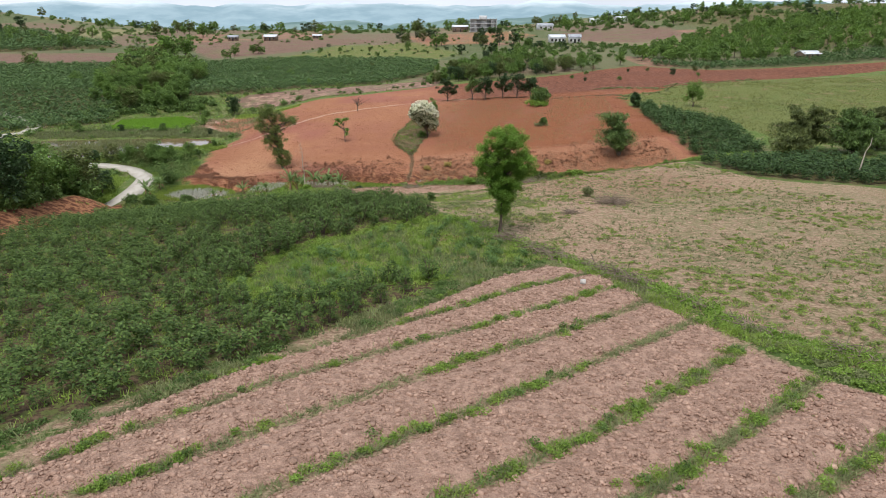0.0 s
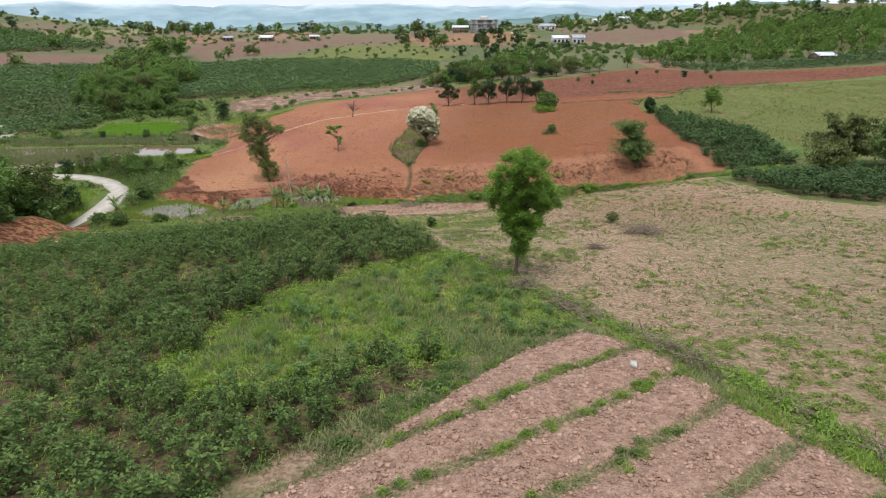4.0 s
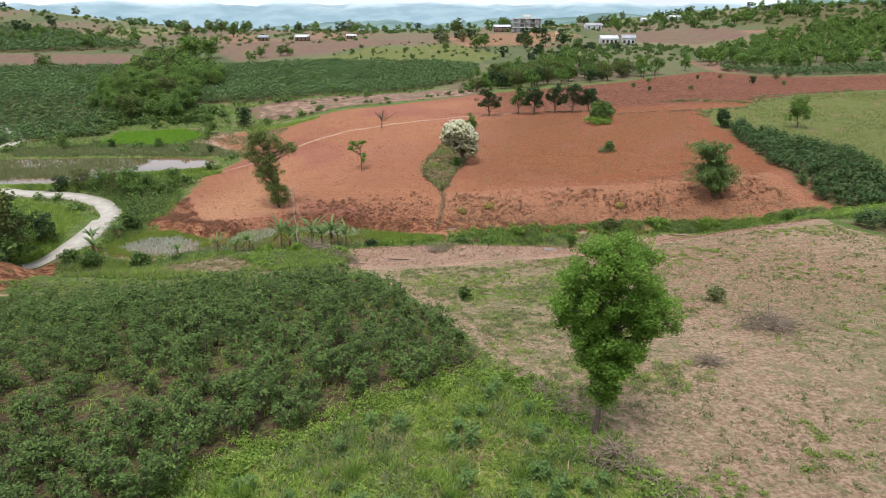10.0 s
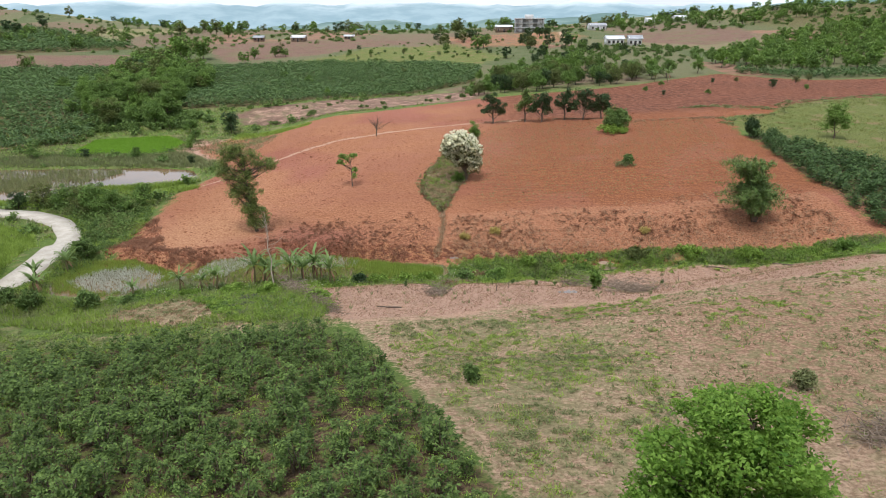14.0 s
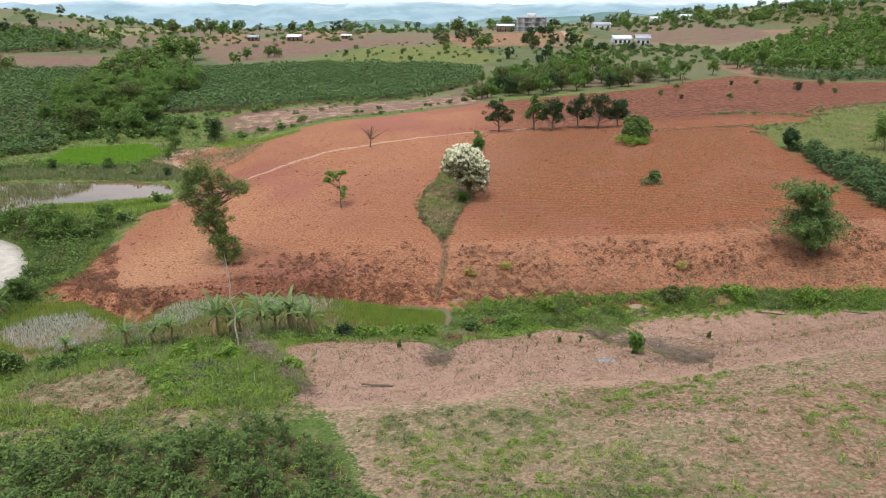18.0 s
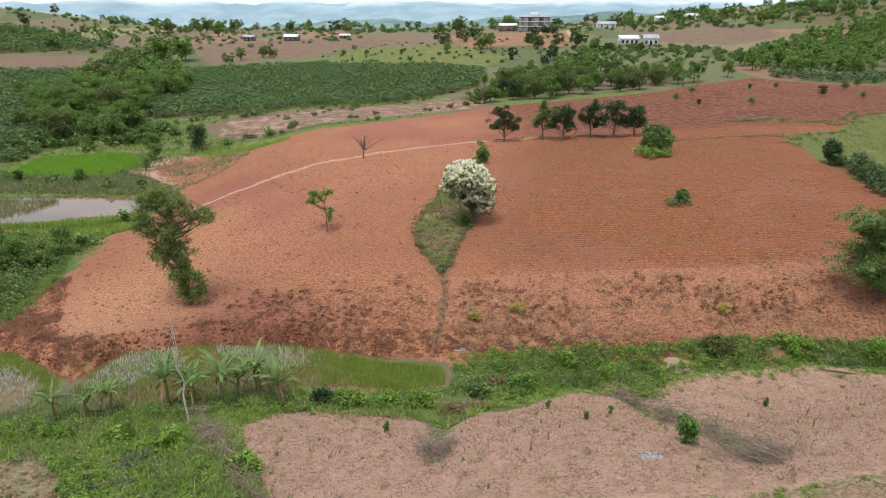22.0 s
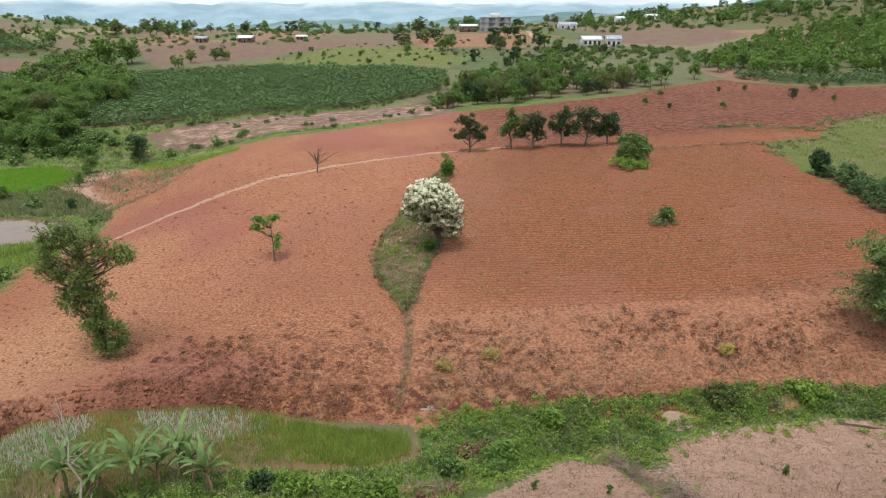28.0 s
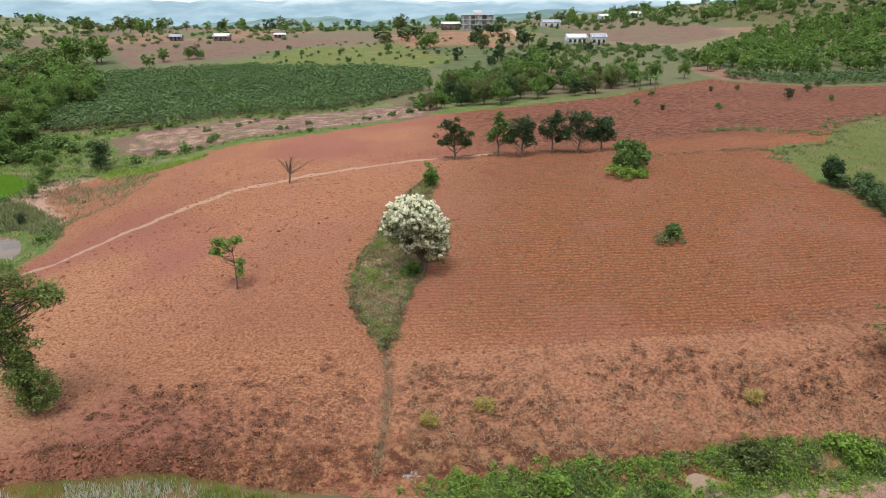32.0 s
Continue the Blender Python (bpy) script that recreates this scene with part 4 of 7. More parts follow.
def bush_shape(seed, h, w, leaf, clumps, per, clump_r, ratio=0.5, spiky=0.0):
    r = np.random.default_rng(seed)
    C = ball(clumps, r) * (w * 0.42, w * 0.42, h * 0.42) + (0, 0, h * 0.46)
    C[:, 2] = np.maximum(C[:, 2], 0.12)
    st = [tube(crooked((r.normal(0, 0.1), r.normal(0, 0.1), -0.2), c, 4, 0.06, r), np.linspace(0.035, 0.01, 4), 4) for c in C[::5]]
    q = np.concatenate([c + ball(max(3, int(per * r.uniform(0.6, 1.4))), r) * clump_r for c in C])
    if spiky:
        q[:, 2] += np.abs(r.normal(0, spiky, len(q)))
    return join(st), None, leaves(q, leaf, ratio, 0.5, 0.0, r)


def plant_bush(shape, name, label, x, y, m, category="bush", group="", turn=0.0, scale=1.0):
    st, _, lv = shape
    ob = thing(name, label, category, spot(x, y), group, turn, scale)
    part("stem", quads("stem", *st, M_BARK, True), ob)
    part("foliage", quads("foliage", *lv, m), ob)
    return ob


# feathery bamboo clumps and bushes of the red field
def bamboo_shape(seed, h, w, culms, leaf=0.5, lean=(0.0, 0.0)):
    """Arching culms from one root, a few tall plumes over a dense skirt, narrow leaves along them."""
    r = np.random.default_rng(seed)
    st, lv = [], []
    for k in range(culms):
        a = r.uniform(0, 2 * np.pi)
        tall = k % 4 == 0
        out = w * 0.5 * (r.uniform(0.15, 0.8) if tall else r.uniform(0.2, 1.0))
        hh = h * (r.uniform(0.75, 1.08) if tall else r.uniform(0.28, 0.66))
        t = np.linspace(0, 1, 8)[:, None]
        d = np.array([math.cos(a), math.sin(a), 0])
        P = d * (0.3 + out * t ** 1.9) + np.array([0, 0, 1.0]) * hh * (1 - (1 - t) ** 1.7 - 0.16 * t ** 4)
        P = P + np.array([lean[0], lean[1], 0.0]) * (hh / h) * t ** 1.5
        st.append(tube(P, np.linspace(0.045, 0.008, 8), 4))
        n = int(22 + 11 * hh)
        f = r.uniform(0.2, 1.0, n) ** 0.85
        c = np.stack([np.interp(f, t[:, 0], P[:, j]) for j in range(3)], 1) + ball(n, r) * (0.34 if tall else 0.46)
        lv.append(leaves(c, leaf, 0.2, 0.3, 1.2, r))
    return join(st), None, join(lv)


plant_bush(bamboo_shape(61, 7.8, 7.6, 230, 0.42, (-1.6, 0.0)), "bamboo_clump", "dense feathery dark-green bamboo clump at the edge of the red field", 34.8, 117.2, M_MID, "bamboo")
plant_bush(bush_shape(62, 4.6, 5.6, 0.36, 90, 60, 0.6), "bush", "large leafy green bush on a mound in the red field", 28.7, 163.6, M_MID)
plant_bush(bush_shape(63, 1.5, 6.6, 0.26, 60, 40, 0.45), "low_bush", "low ring of weeds round the large bush", 27.6, 161.8, M_WEED)
plant_bush(bush_shape(64, 1.5, 2.1, 0.26, 34, 40, 0.35), "low_bush", "lone round green bush in the middle of the red field", 25.4, 140.6, M_MID)
plant_bush(bush_shape(65, 0.5, 4.2, 0.22, 40, 18, 0.4), "weed_patch", "flat weeds round the lone bush in the red field", 25.0, 140.2, M_DULL)
plant_bush(bush_shape(66, 3.5, 2.6, 0.30, 50, 50, 0.5), "bush", "dark upright bush at the corner of the hedge field", 47.8, 152.2, M_DARK)
plant_bush(bush_shape(67, 3.6, 2.0, 0.30, 30, 40, 0.45), "bush", "light-green sapling behind the blossom tree", 3.3, 163.0, M_LIGHT)
plant_bush(bush_shape(68, 1.7, 1.9, 0.24, 26, 36, 0.35), "bush", "small green bush at the foot of the blossom tree", 0.4, 137.4, M_LIGHT)
plant_bush(bush_shape(69, 1.15, 1.2, 0.16, 24, 44, 0.26), "bush", "round dull-green bush in the dry field", 18.3, 71.9, M_DULL)
plant_bush(bush_shape(70, 1.0, 1.1, 0.2, 20, 36, 0.25), "bush", "small dark-green bush in the dry field", 1.2, 73.6, M_MID)
plant_bush(bush_shape(71, 2.2, 1.0, 0.26, 22, 34, 0.35), "bush", "bright upright shrub beside the brushwood gully", 12.6, 96.6, M_LIGHT)

# bamboo and trees behind the hedge on the far side of the dry field
for x, y, h, w, m, sd in ((60, 104.5, 7.4, 11, M_OLIVE, 81), (66.5, 102, 7.0, 10, M_MID, 82), (74, 107, 6.8, 11, M_OLIVE, 83), (84, 103, 7.0, 12, M_MID, 84), (72, 95, 4.6, 9, M_MID, 85), (56, 100.5, 3.8, 6, M_OLIVE, 86), (80, 93, 5, 9, M_DARK, 87)):
    plant_bush(bamboo_shape(sd, h, w, 190, 0.75), "bamboo_clump", "broad arching bamboo thicket behind the coffee hedge", x, y, m, "bamboo", "bamboo thicket")
dead = thing("dead_tree", "thin pale leafless trunk standing in the coffee hedge", "tree", spot(54.5, 81.7))
part("trunk", quads("trunk", *tube(crooked((0, 0, -0.3), (1.0, 0, 5.0), 7, 0.15, rng), np.linspace(0.12, 0.03, 7), 6), M_BARK_PALE, True), dead)


# ---- water, road ----
def plan_sheet(name, poly, z, mat, label, category, thick=0.05, step=0.0):
    bm = bmesh.new()
    vs = [bm.verts.new((x, y, z)) for x, y in poly]
    f = bm.faces.new(vs)
    if f.normal.z < 0:
        f.normal_flip()
    me = bpy.data.meshes.new(name)
    bm.to_mesh(me)
    bm.free()
    me.materials.append(mat)
    return tagged(new(name, me), label, category, kind="structure")


plan_sheet("stream_pond_water", [(-44, 98), (-44, 113), (-30, 116.6), (1.2, 116.6), (1.2, 105), (-24, 98)], -7.72, M_WATER, "shallow greenish-brown water of the rice pond", "water")
plan_sheet("fish_pond_water", [(-96, 141), (-96, 171), (-40, 171), (-40, 149)], -9.22, M_FISHPOND, "brown reflecting water of the fish pond", "water")
PR_, PA_ = np.meshgrid(np.linspace(0, 1, 8), np.linspace(0, 2 * np.pi, 29))
POOL_X, POOL_Y = 17.0 + 1.05 * PR_ * np.cos(PA_), 111.9 + 0.95 * PR_ * np.sin(PA_) * (1 + 0.1 * np.cos(3 * PA_))
tagged(new("dried_pool", sheet("dried_pool", POOL_X, POOL_Y, land(POOL_X, POOL_Y) + 0.06, rough_mat("silty_pool", (0.22, 0.15, 0.10), (0.32, 0.23, 0.165), 1.0, 0.8))), "small round bed of pale dried silt in the green gully", "mud", kind="structure")


def ribbon(name, line, width, mat, label, category, dz=0.07):
    P = np.array(line, float)
    s = np.concatenate([[0], np.cumsum(np.hypot(*np.diff(P, axis=0).T))])
    t = np.arange(0, s[-1], 0.8)
    k = np.hanning(11)
    k /= k.sum()
    C = np.stack([np.convolve(np.pad(np.interp(t, s, P[:, i]), 5, mode="edge"), k, "valid") for i in (0, 1)], 1)
    T = np.gradient(C, axis=0)
    T /= np.linalg.norm(T, axis=1)[:, None]
    Nn = np.stack([-T[:, 1], T[:, 0]], 1)
    rows = []
    zc = np.convolve(np.pad(land(C[:, 0], C[:, 1]), 5, mode="edge"), k, "valid") + 0.25
    for off, d in ((-1.06, -0.9), (-1.0, dz), (0, dz + 0.03), (1.0, dz), (1.06, -0.9)):
        q = C + Nn * off * width / 2
        rows.append(np.column_stack([q, zc + d]))
    A = np.stack(rows, 1)
    n, m = A.shape[:2]
    i = np.arange(n * m).reshape(n, m)
    Q = np.stack([i[:-1, :-1], i[1:, :-1], i[1:, 1:], i[:-1, 1:]], -1).reshape(-1, 4)
    return tagged(new(name, quads(name, A.reshape(-1, 3), Q, mat)), label, category, kind="structure")


ribbon("road", FAR_ROAD[:-1] + ROAD_LINE, 2.9, M_ROAD, "narrow winding pale concrete country road", "road")

# mounds of leafy weeds
def mounds(name, P, mat, label, hump=0.3, leaf=0.15, wide=0.35, per=60):
    k = len(P)
    hh = hump * rng.uniform(0.5, 1.5, k)
    ww = wide * rng.uniform(0.6, 1.5, k)
    u = ball(k * per)
    L = np.repeat(P, per, 0) + u[:, :2] * np.repeat(ww, per)[:, None]
    C = on_land(L, 0.05)
    C[:, 2] += np.abs(u[:, 2]) * np.repeat(hh, per)
    stuff(name, *leaves(C, leaf, 0.5, 0.7), mat, label, "weeds")


def strewn(line, n, wide):
    q = np.array(line)
    t = rng.random(n) * (len(q) - 1)
    i = t.astype(int)
    return q[i] + (q[i + 1] - q[i]) * (t - i)[:, None] + rng.normal(0, wide, (n, 2))


# ---- ploughed beds of the first field ----
BED_LINES = [
    [(-1.3, 32.5), (1.2, 35.6), (4.4, 39.7), (8.3, 43.3)],
    [(-14, 21), (-11.7, 22.9), (-8.4, 26.3), (-3.4, 29.8), (1.1, 33.2), (6.9, 37.7), (11.3, 40.6)],
    [(-20, 13.5), (-11.7, 20.6), (-6.4, 24.9), (2.1, 30.5), (11.9, 37.2)],
    [(-20, 10.5), (-10.7, 17.6), (-4.7, 21.7), (2.6, 27.3), (7, 30), (12.8, 34.4)],
    [(-12, 11.5), (-4.9, 17.1), (0.2, 20.9), (7.7, 26.4), (14, 31.2)],
    [(-6, 11.5), (0.9, 16.8), (6.1, 20.3), (10.1, 23.4), (14.6, 27.4)],
    [(0, 11.5), (6.6, 16.6), (12.3, 20.9), (16.2, 24)],
    [(5, 11.5), (11.5, 16.3), (18.5, 21)],
    [(10, 11), (16, 15.5), (21, 18.5)]]
BED_DIR = np.array([0.78, 0.626])


def at_line(line, s):
    """Points of a furrow line at distances s along the beds' direction."""
    P = np.array(line, float)
    t = P @ BED_DIR
    return np.stack([np.interp(s, t, P[:, 0]), np.interp(s, t, P[:, 1])], -1)


for k, (la, lb) in enumerate(zip(BED_LINES[:-1], BED_LINES[1:])):
    lo = max(np.dot(la[0], BED_DIR), np.dot(lb[0], BED_DIR))
    ea, eb = np.dot(la[-1], BED_DIR), np.dot(lb[-1], BED_DIR)

    def bed_point(u, w):
        A, B = at_line(la, lo + (ea - lo) * u), at_line(lb, lo + (eb - lo) * u)
        wide = np.linalg.norm(B - A, axis=-1)
        g = np.clip(0.26 / (wide + 1e-6), 0, 0.45)
        f = g + w * (1 - 2 * g)
        return A * (1 - f)[..., None] + B * f[..., None]

    def bed_hump(u, w):
        return np.sin(np.pi * np.clip(w, 0, 1)) ** 0.45 * np.clip(np.minimum(u, 1 - u) * 40, 0, 1)

    U, W = np.meshgrid(np.linspace(0, 1, 190), np.linspace(0.0, 1.0, 17))
    P = bed_point(U, W)
    Z = land(P[..., 0], P[..., 1]) - 0.06 + bed_hump(U, W) * (0.2 + 0.03 * wobble(P[..., 0], P[..., 1], 0.4, k) + 0.04 * wobble(P[..., 0], P[..., 1], 0.15, k + 2.0))
    bed = thing("soil_bed", "long raised bed of cloddy ploughed pinkish clay", "soil bed", (0, 0, 0), "ploughed beds")
    part("soil", sheet("soil", P[..., 0], P[..., 1], Z, M_BED), bed)
    m = int(4300 * min(1.0, (ea - lo) / 40) * (0.6 if k == 0 else 1))
    u, w = rng.random(m), rng.random(m)
    q = bed_point(u, w)
    C = np.column_stack([q, land(q[:, 0], q[:, 1]) - 0.05 + 0.2 * bed_hump(u, w)])
    size = np.clip(rng.lognormal(-2.55, 0.42, m), 0.04, 0.24)
    size[:36] = rng.uniform(0.14, 0.24, 36)
    for c, z in zip(C[:36], size[:36]):
        ob = part("clod", quads("clod", *stones(np.zeros((1, 3)), z), M_CLOD), bed)
        ob.location = c
    tagged(part("loose_clods", quads("loose_clods", *stones(C[36:], size[36:]), M_CLOD), bed), kind="stuff")

# weeds in clumps along the furrows between the beds
W_P = []
for k, line in enumerate(BED_LINES):
    lo, hi = np.dot(line[0], BED_DIR), np.dot(line[-1], BED_DIR)
    d = rng.uniform(lo, hi, int((hi - lo) * (2.6 if k < 4 else 3.4)))
    d = d[wobble(d, d * 0 + k * 3, 3.0, k) + rng.normal(0, 0.3, len(d)) > (-0.1 if k < 4 else -0.2)]
    W_P.append(at_line(line, d) + np.array([-BED_DIR[1], BED_DIR[0]]) * rng.normal(0, 0.1 + 0.035 * k, len(d))[:, None])
W_P = np.concatenate(W_P)
pick = rng.random(len(W_P))
mounds("furrow_weeds", W_P[pick < 0.55], M_WEED, "clumps of bright green weeds in the furrows", 0.18, 0.09, 0.27 , 100)
mounds("dark_furrow_weeds", W_P[(pick >= 0.55) & (pick < 0.7)], M_MID, "clumps of darker weeds in the furrows", 0.2, 0.09, 0.25, 100)
mounds("yellow_furrow_weeds", W_P[pick >= 0.7], M_GRASS, "clumps of yellow-green weeds in the furrows", 0.16, 0.09, 0.28, 90)
F_P = np.repeat(W_P, 14, 0) + rng.normal(0, 0.22, (len(W_P) * 14, 2))
stuff("furrow_grass", *blades(on_land(F_P), 0.24, 0.035, 0.6), M_GRASS, "thin grass in the furrows", "grass")

D_P = []
for k, line in enumerate(BED_LINES):
    d = rng.uniform(np.dot(line[0], BED_DIR), np.dot(line[-1], BED_DIR), 700)
    D_P.append(at_line(line, d) + rng.normal(0, 0.13, (700, 2)))
D_P = np.repeat(np.concatenate(D_P), 4, 0)
stuff("furrow_straw", *blades(on_land(D_P + rng.normal(0, 0.1, D_P.shape)), 0.16, 0.04, 1.2), M_DULL, "dull thin grass in the furrows", "grass")

# ---- coffee shrubs ----
def rosettes(C, per, leaf, r):
    """Whorls of long leaves that spread and droop round each place of C."""
    n = len(C) * per
    a, e = r.uniform(0, 2 * np.pi, n), r.uniform(-0.55, 0.75, n)
    D = np.stack([np.cos(a) * np.cos(e), np.sin(a) * np.cos(e), np.sin(e)], 1)
    N = np.array([0, 0, 1.0]) + r.normal(0, 0.28, (n, 3))
    N -= (N * D).sum(1)[:, None] * D
    N /= np.linalg.norm(N, axis=1)[:, None]
    B = np.cross(N, D)
    L = (leaf * r.uniform(0.65, 1.25, n))[:, None]
    O = np.repeat(C, per, 0) + r.normal(0, leaf * 0.3, (n, 3)) + D * L * 0.1
    V = np.stack([O, O + D * L * 0.5 + B * L * 0.24 + N * L * 0.06, O + D * L - N * L * 0.1, O + D * L * 0.5 - B * L * 0.24 + N * L * 0.06], 1).reshape(-1, 3)
    return V, np.arange(4 * n).reshape(n, 4)


def coffee_proto(seed, whorls=46, per=15, leaf=0.16, h=1.4, w=1.6):
    r = np.random.default_rng(seed)
    st, C = [], []
    stems = 6
    for k in range(stems):
        a, o = (k + r.uniform(-0.3, 0.3)) * 2 * np.pi / stems, r.uniform(0.08, 0.36) * w
        tip = np.array([math.cos(a) * o, math.sin(a) * o, h * r.uniform(0.72, 1.05)])
        P = crooked((r.normal(0, 0.05), r.normal(0, 0.05), -0.15), tip, 5, 0.05, r)
        st.append(tube(P, np.linspace(0.03, 0.01, 5), 4))
        C.append(tip)
        for t in r.uniform(0.3, 0.95, max(1, whorls // stems - 1)):
            c = P[0] * (1 - t) + tip * t
            b = a + r.normal(0, 0.9)
            reach = w * r.uniform(0.08, 0.26) * (1.25 - 0.6 * t)
            C.append(c + np.array([math.cos(b) * reach, math.sin(b) * reach, r.uniform(-0.05, 0.1)]))
    C = np.array(C)
    C[:, 2] = np.maximum(C[:, 2], 0.14)
    return join(st), rosettes(C, per, leaf, r)


protos = [coffee_proto(100 + i) for i in range(7)]
proto_meshes = [(quads("stem", *s, M_BARK, True), quads("foliage", *l, M_COFFEE)) for s, l in protos]
C_P = rows_in(SHRUBS, 1.35, 1.65, 52, 0.24, 0.3)
C_S = rng.uniform(0.72, 1.25, len(C_P)) * (0.92 + 0.2 * wobble(C_P[:, 0], C_P[:, 1], 6.0))
keep = (rng.random(len(C_P)) < 0.95) & (wobble(C_P[:, 0], C_P[:, 1], 2.6, 0.9) + rng.normal(0, 0.15, len(C_P)) < np.where(C_P[:, 1] > 40, 0.75, 1.1))
C_P, C_S = C_P[keep], C_S[keep]
order = np.argsort(np.hypot(C_P[:, 0] + 5, (C_P[:, 1] - 58) * 0.6))
for j in order[:300]:
    x, y = C_P[j]
    k = int(rng.integers(0, 7))
    ob = thing("coffee_shrub", "knee- to chest-high leafy dark-green coffee shrub in a planted row", "coffee shrub", spot(x, y), "coffee plantation", float(rng.uniform(0, 6.28)), float(C_S[j]))
    part("stem", proto_meshes[k][0], ob)
    part("foliage", proto_meshes[k][1], ob)
rest = order[300:]
stuff("coffee_plantation", *stamp([coffee_proto(120 + i, 40, 9, 0.22, 1.35, 1.75)[1] for i in range(5)], on_land(C_P[rest]), C_S[rest]), M_COFFEE, "rows of dense dark-green coffee shrubs", "coffee shrubs")

# small mixed shrubs over the weedy wedge
Y_P = scatter(WEDGE, 70, 0.4)
stuff("young_coffee", *stamp([coffee_proto(130 + i, 18, 9, 0.19, 0.9, 0.8)[1] for i in range(3)], on_land(Y_P), rng.uniform(0.5, 1.0, len(Y_P))), M_COFFEE_NEW, "thin young coffee shrubs among weeds", "coffee shrubs")


# hedges and far plantations: the same shrub, lighter shapes
lite = [coffee_proto(150 + i, 24, 7, 0.34, 1.4, 1.7)[1] for i in range(4)]
lite2 = [coffee_proto(160 + i, 12, 5, 0.62, 1.5, 2.1)[1] for i in range(4)]
for name, poly, su, sv, ang, pr, sc, lab in (
    ("hedge_field", HEDGE_A, 1.3, 1.7, 20, lite, 1.0, "narrow field of dense dark-green coffee shrubs beside the red field"),
    ("hedge_strip", HEDGE_B, 1.4, 1.8, 8, lite, 1.0, "strip of dark-green coffee shrubs below the bamboo"),
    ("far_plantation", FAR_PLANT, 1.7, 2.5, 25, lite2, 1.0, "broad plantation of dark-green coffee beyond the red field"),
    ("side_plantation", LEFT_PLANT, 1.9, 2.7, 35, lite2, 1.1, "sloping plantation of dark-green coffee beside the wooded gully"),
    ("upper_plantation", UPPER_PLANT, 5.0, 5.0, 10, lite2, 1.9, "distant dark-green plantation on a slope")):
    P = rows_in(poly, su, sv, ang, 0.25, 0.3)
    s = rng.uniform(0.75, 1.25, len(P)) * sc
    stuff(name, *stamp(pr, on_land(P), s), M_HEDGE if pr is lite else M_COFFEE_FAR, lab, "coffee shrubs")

# ---- grass and weeds ----
def bare_at(x, y):
    """Trodden bare patches on the bank above the pond."""
    g = np.exp(-(((x + 24) / 6) ** 2 + ((y - 91.5) / 4.0) ** 2)) + np.exp(-(((x + 13) / 4.5) ** 2 + ((y - 87) / 1.4) ** 2))
    return g * (1 + 0.7 * wobble(x, y, 2.6, 0.3))


def on_water(P):
    """Places at the level of the pond, or on the land where that is higher."""
    return np.column_stack([P, np.maximum(land(P[:, 0], P[:, 1]), -7.8)])


def grass_field(name, poly, n, height, width, mat, label, per=5, spread=0.15, lean=0.4, margin=0.0, patchy=None, dz=0.0, leafy=0.0):
    P = scatter(poly, n, margin)
    if patchy:
        P = P[wobble(P[:, 0], P[:, 1], patchy[0], patchy[1]) + rng.normal(0, 0.3, len(P)) > patchy[2]]
    P = P[rng.random(len(P)) > 1.5 * bare_at(P[:, 0], P[:, 1])]
    P = np.repeat(P, per, 0)
    P = P + rng.normal(0, spread, P.shape)
    shapes = [blades(on_land(P, dz), height, width, lean)]
    if leafy:
        L = P[rng.random(len(P)) < leafy]
        shapes.append(leaves(on_land(L + rng.normal(0, spread, L.shape), dz + height * 0.35), height * 0.55, 0.4, 0.9))
    return stuff(name, *join(shapes), mat, label, "grass")


grass_field("weedy_grass", WEDGE, 7500, 0.16, 0.05, M_GRASS, "rank green grass and weeds between coffee rows", 5, 0.12, 0.6, 0.0, (1.5, 0.2, -0.1), leafy=0.7)
grass_field("bright_weeds", WEDGE, 4200, 0.16, 0.05, M_GRASS, "bright leafy weeds in patches", 5, 0.12, 0.6, 0.0, (1.1, 1.9, 0.15), leafy=1.0)
grass_field("dark_weeds", WEDGE, 1500, 0.25, 0.05, M_MID, "darker leafy weeds in patches", 6, 0.14, 0.5, 0.0, (1.3, 3.3, 0.2), leafy=1.0)
grass_field("dry_weeds", WEDGE, 2600, 0.18, 0.05, M_STRAW, "dry straw among the weeds", 5, 0.14, 0.9, 0.0, (1.2, 4.4, 0.25))
TUFT_AT = np.concatenate([scatter([(-11, 40), (-6, 38), (0, 44), (2, 52), (-4, 54), (-9, 49)], 40), scatter(WEDGE, 20)])
TUFT_AT = np.repeat(TUFT_AT, 70, 0) + rng.normal(0, 0.16, (60 * 70, 2))
stuff("tall_tufts", *blades(on_land(TUFT_AT), 0.55, 0.035, 0.5), M_WEED, "tall soft tufts of blue-green grass", "grass")
grass_field("dull_weeds", WEDGE, 2600, 0.36, 0.06, M_DULL, "taller dull-green weeds", 5, 0.12, 0.4, 0.0, (1.6, 0.4, 0.0), leafy=0.6)
grass_field("understorey", SHRUBS, 5000, 0.28, 0.06, M_GRASS, "grass under the coffee shrubs", 3, 0.2, leafy=0.6)
NEAR_DRY = [(5.9, 54.5), (9.8, 44), (14.3, 35.5), (16, 30), (19.6, 25.5), (30, 20), (46, 50), (44, 80), (37.6, 93.5), (24, 92), (5.7, 90), (-6.5, 86), (1.5, 64), (3.5, 59)]
grass_field("dry_field_weeds", NEAR_DRY, 3000, 0.15, 0.08, M_DULL, "dull green tufts over the dry field", 6, 0.16, 0.8, 0.3, (4.0, 0.7, -0.3), leafy=0.6)
grass_field("green_tufts", NEAR_DRY, 900, 0.17, 0.08, M_GRASS, "brighter green weed tufts over the dry field", 7, 0.16, 0.8, 0.3, (2.4, 1.7, 0.25), leafy=0.6)
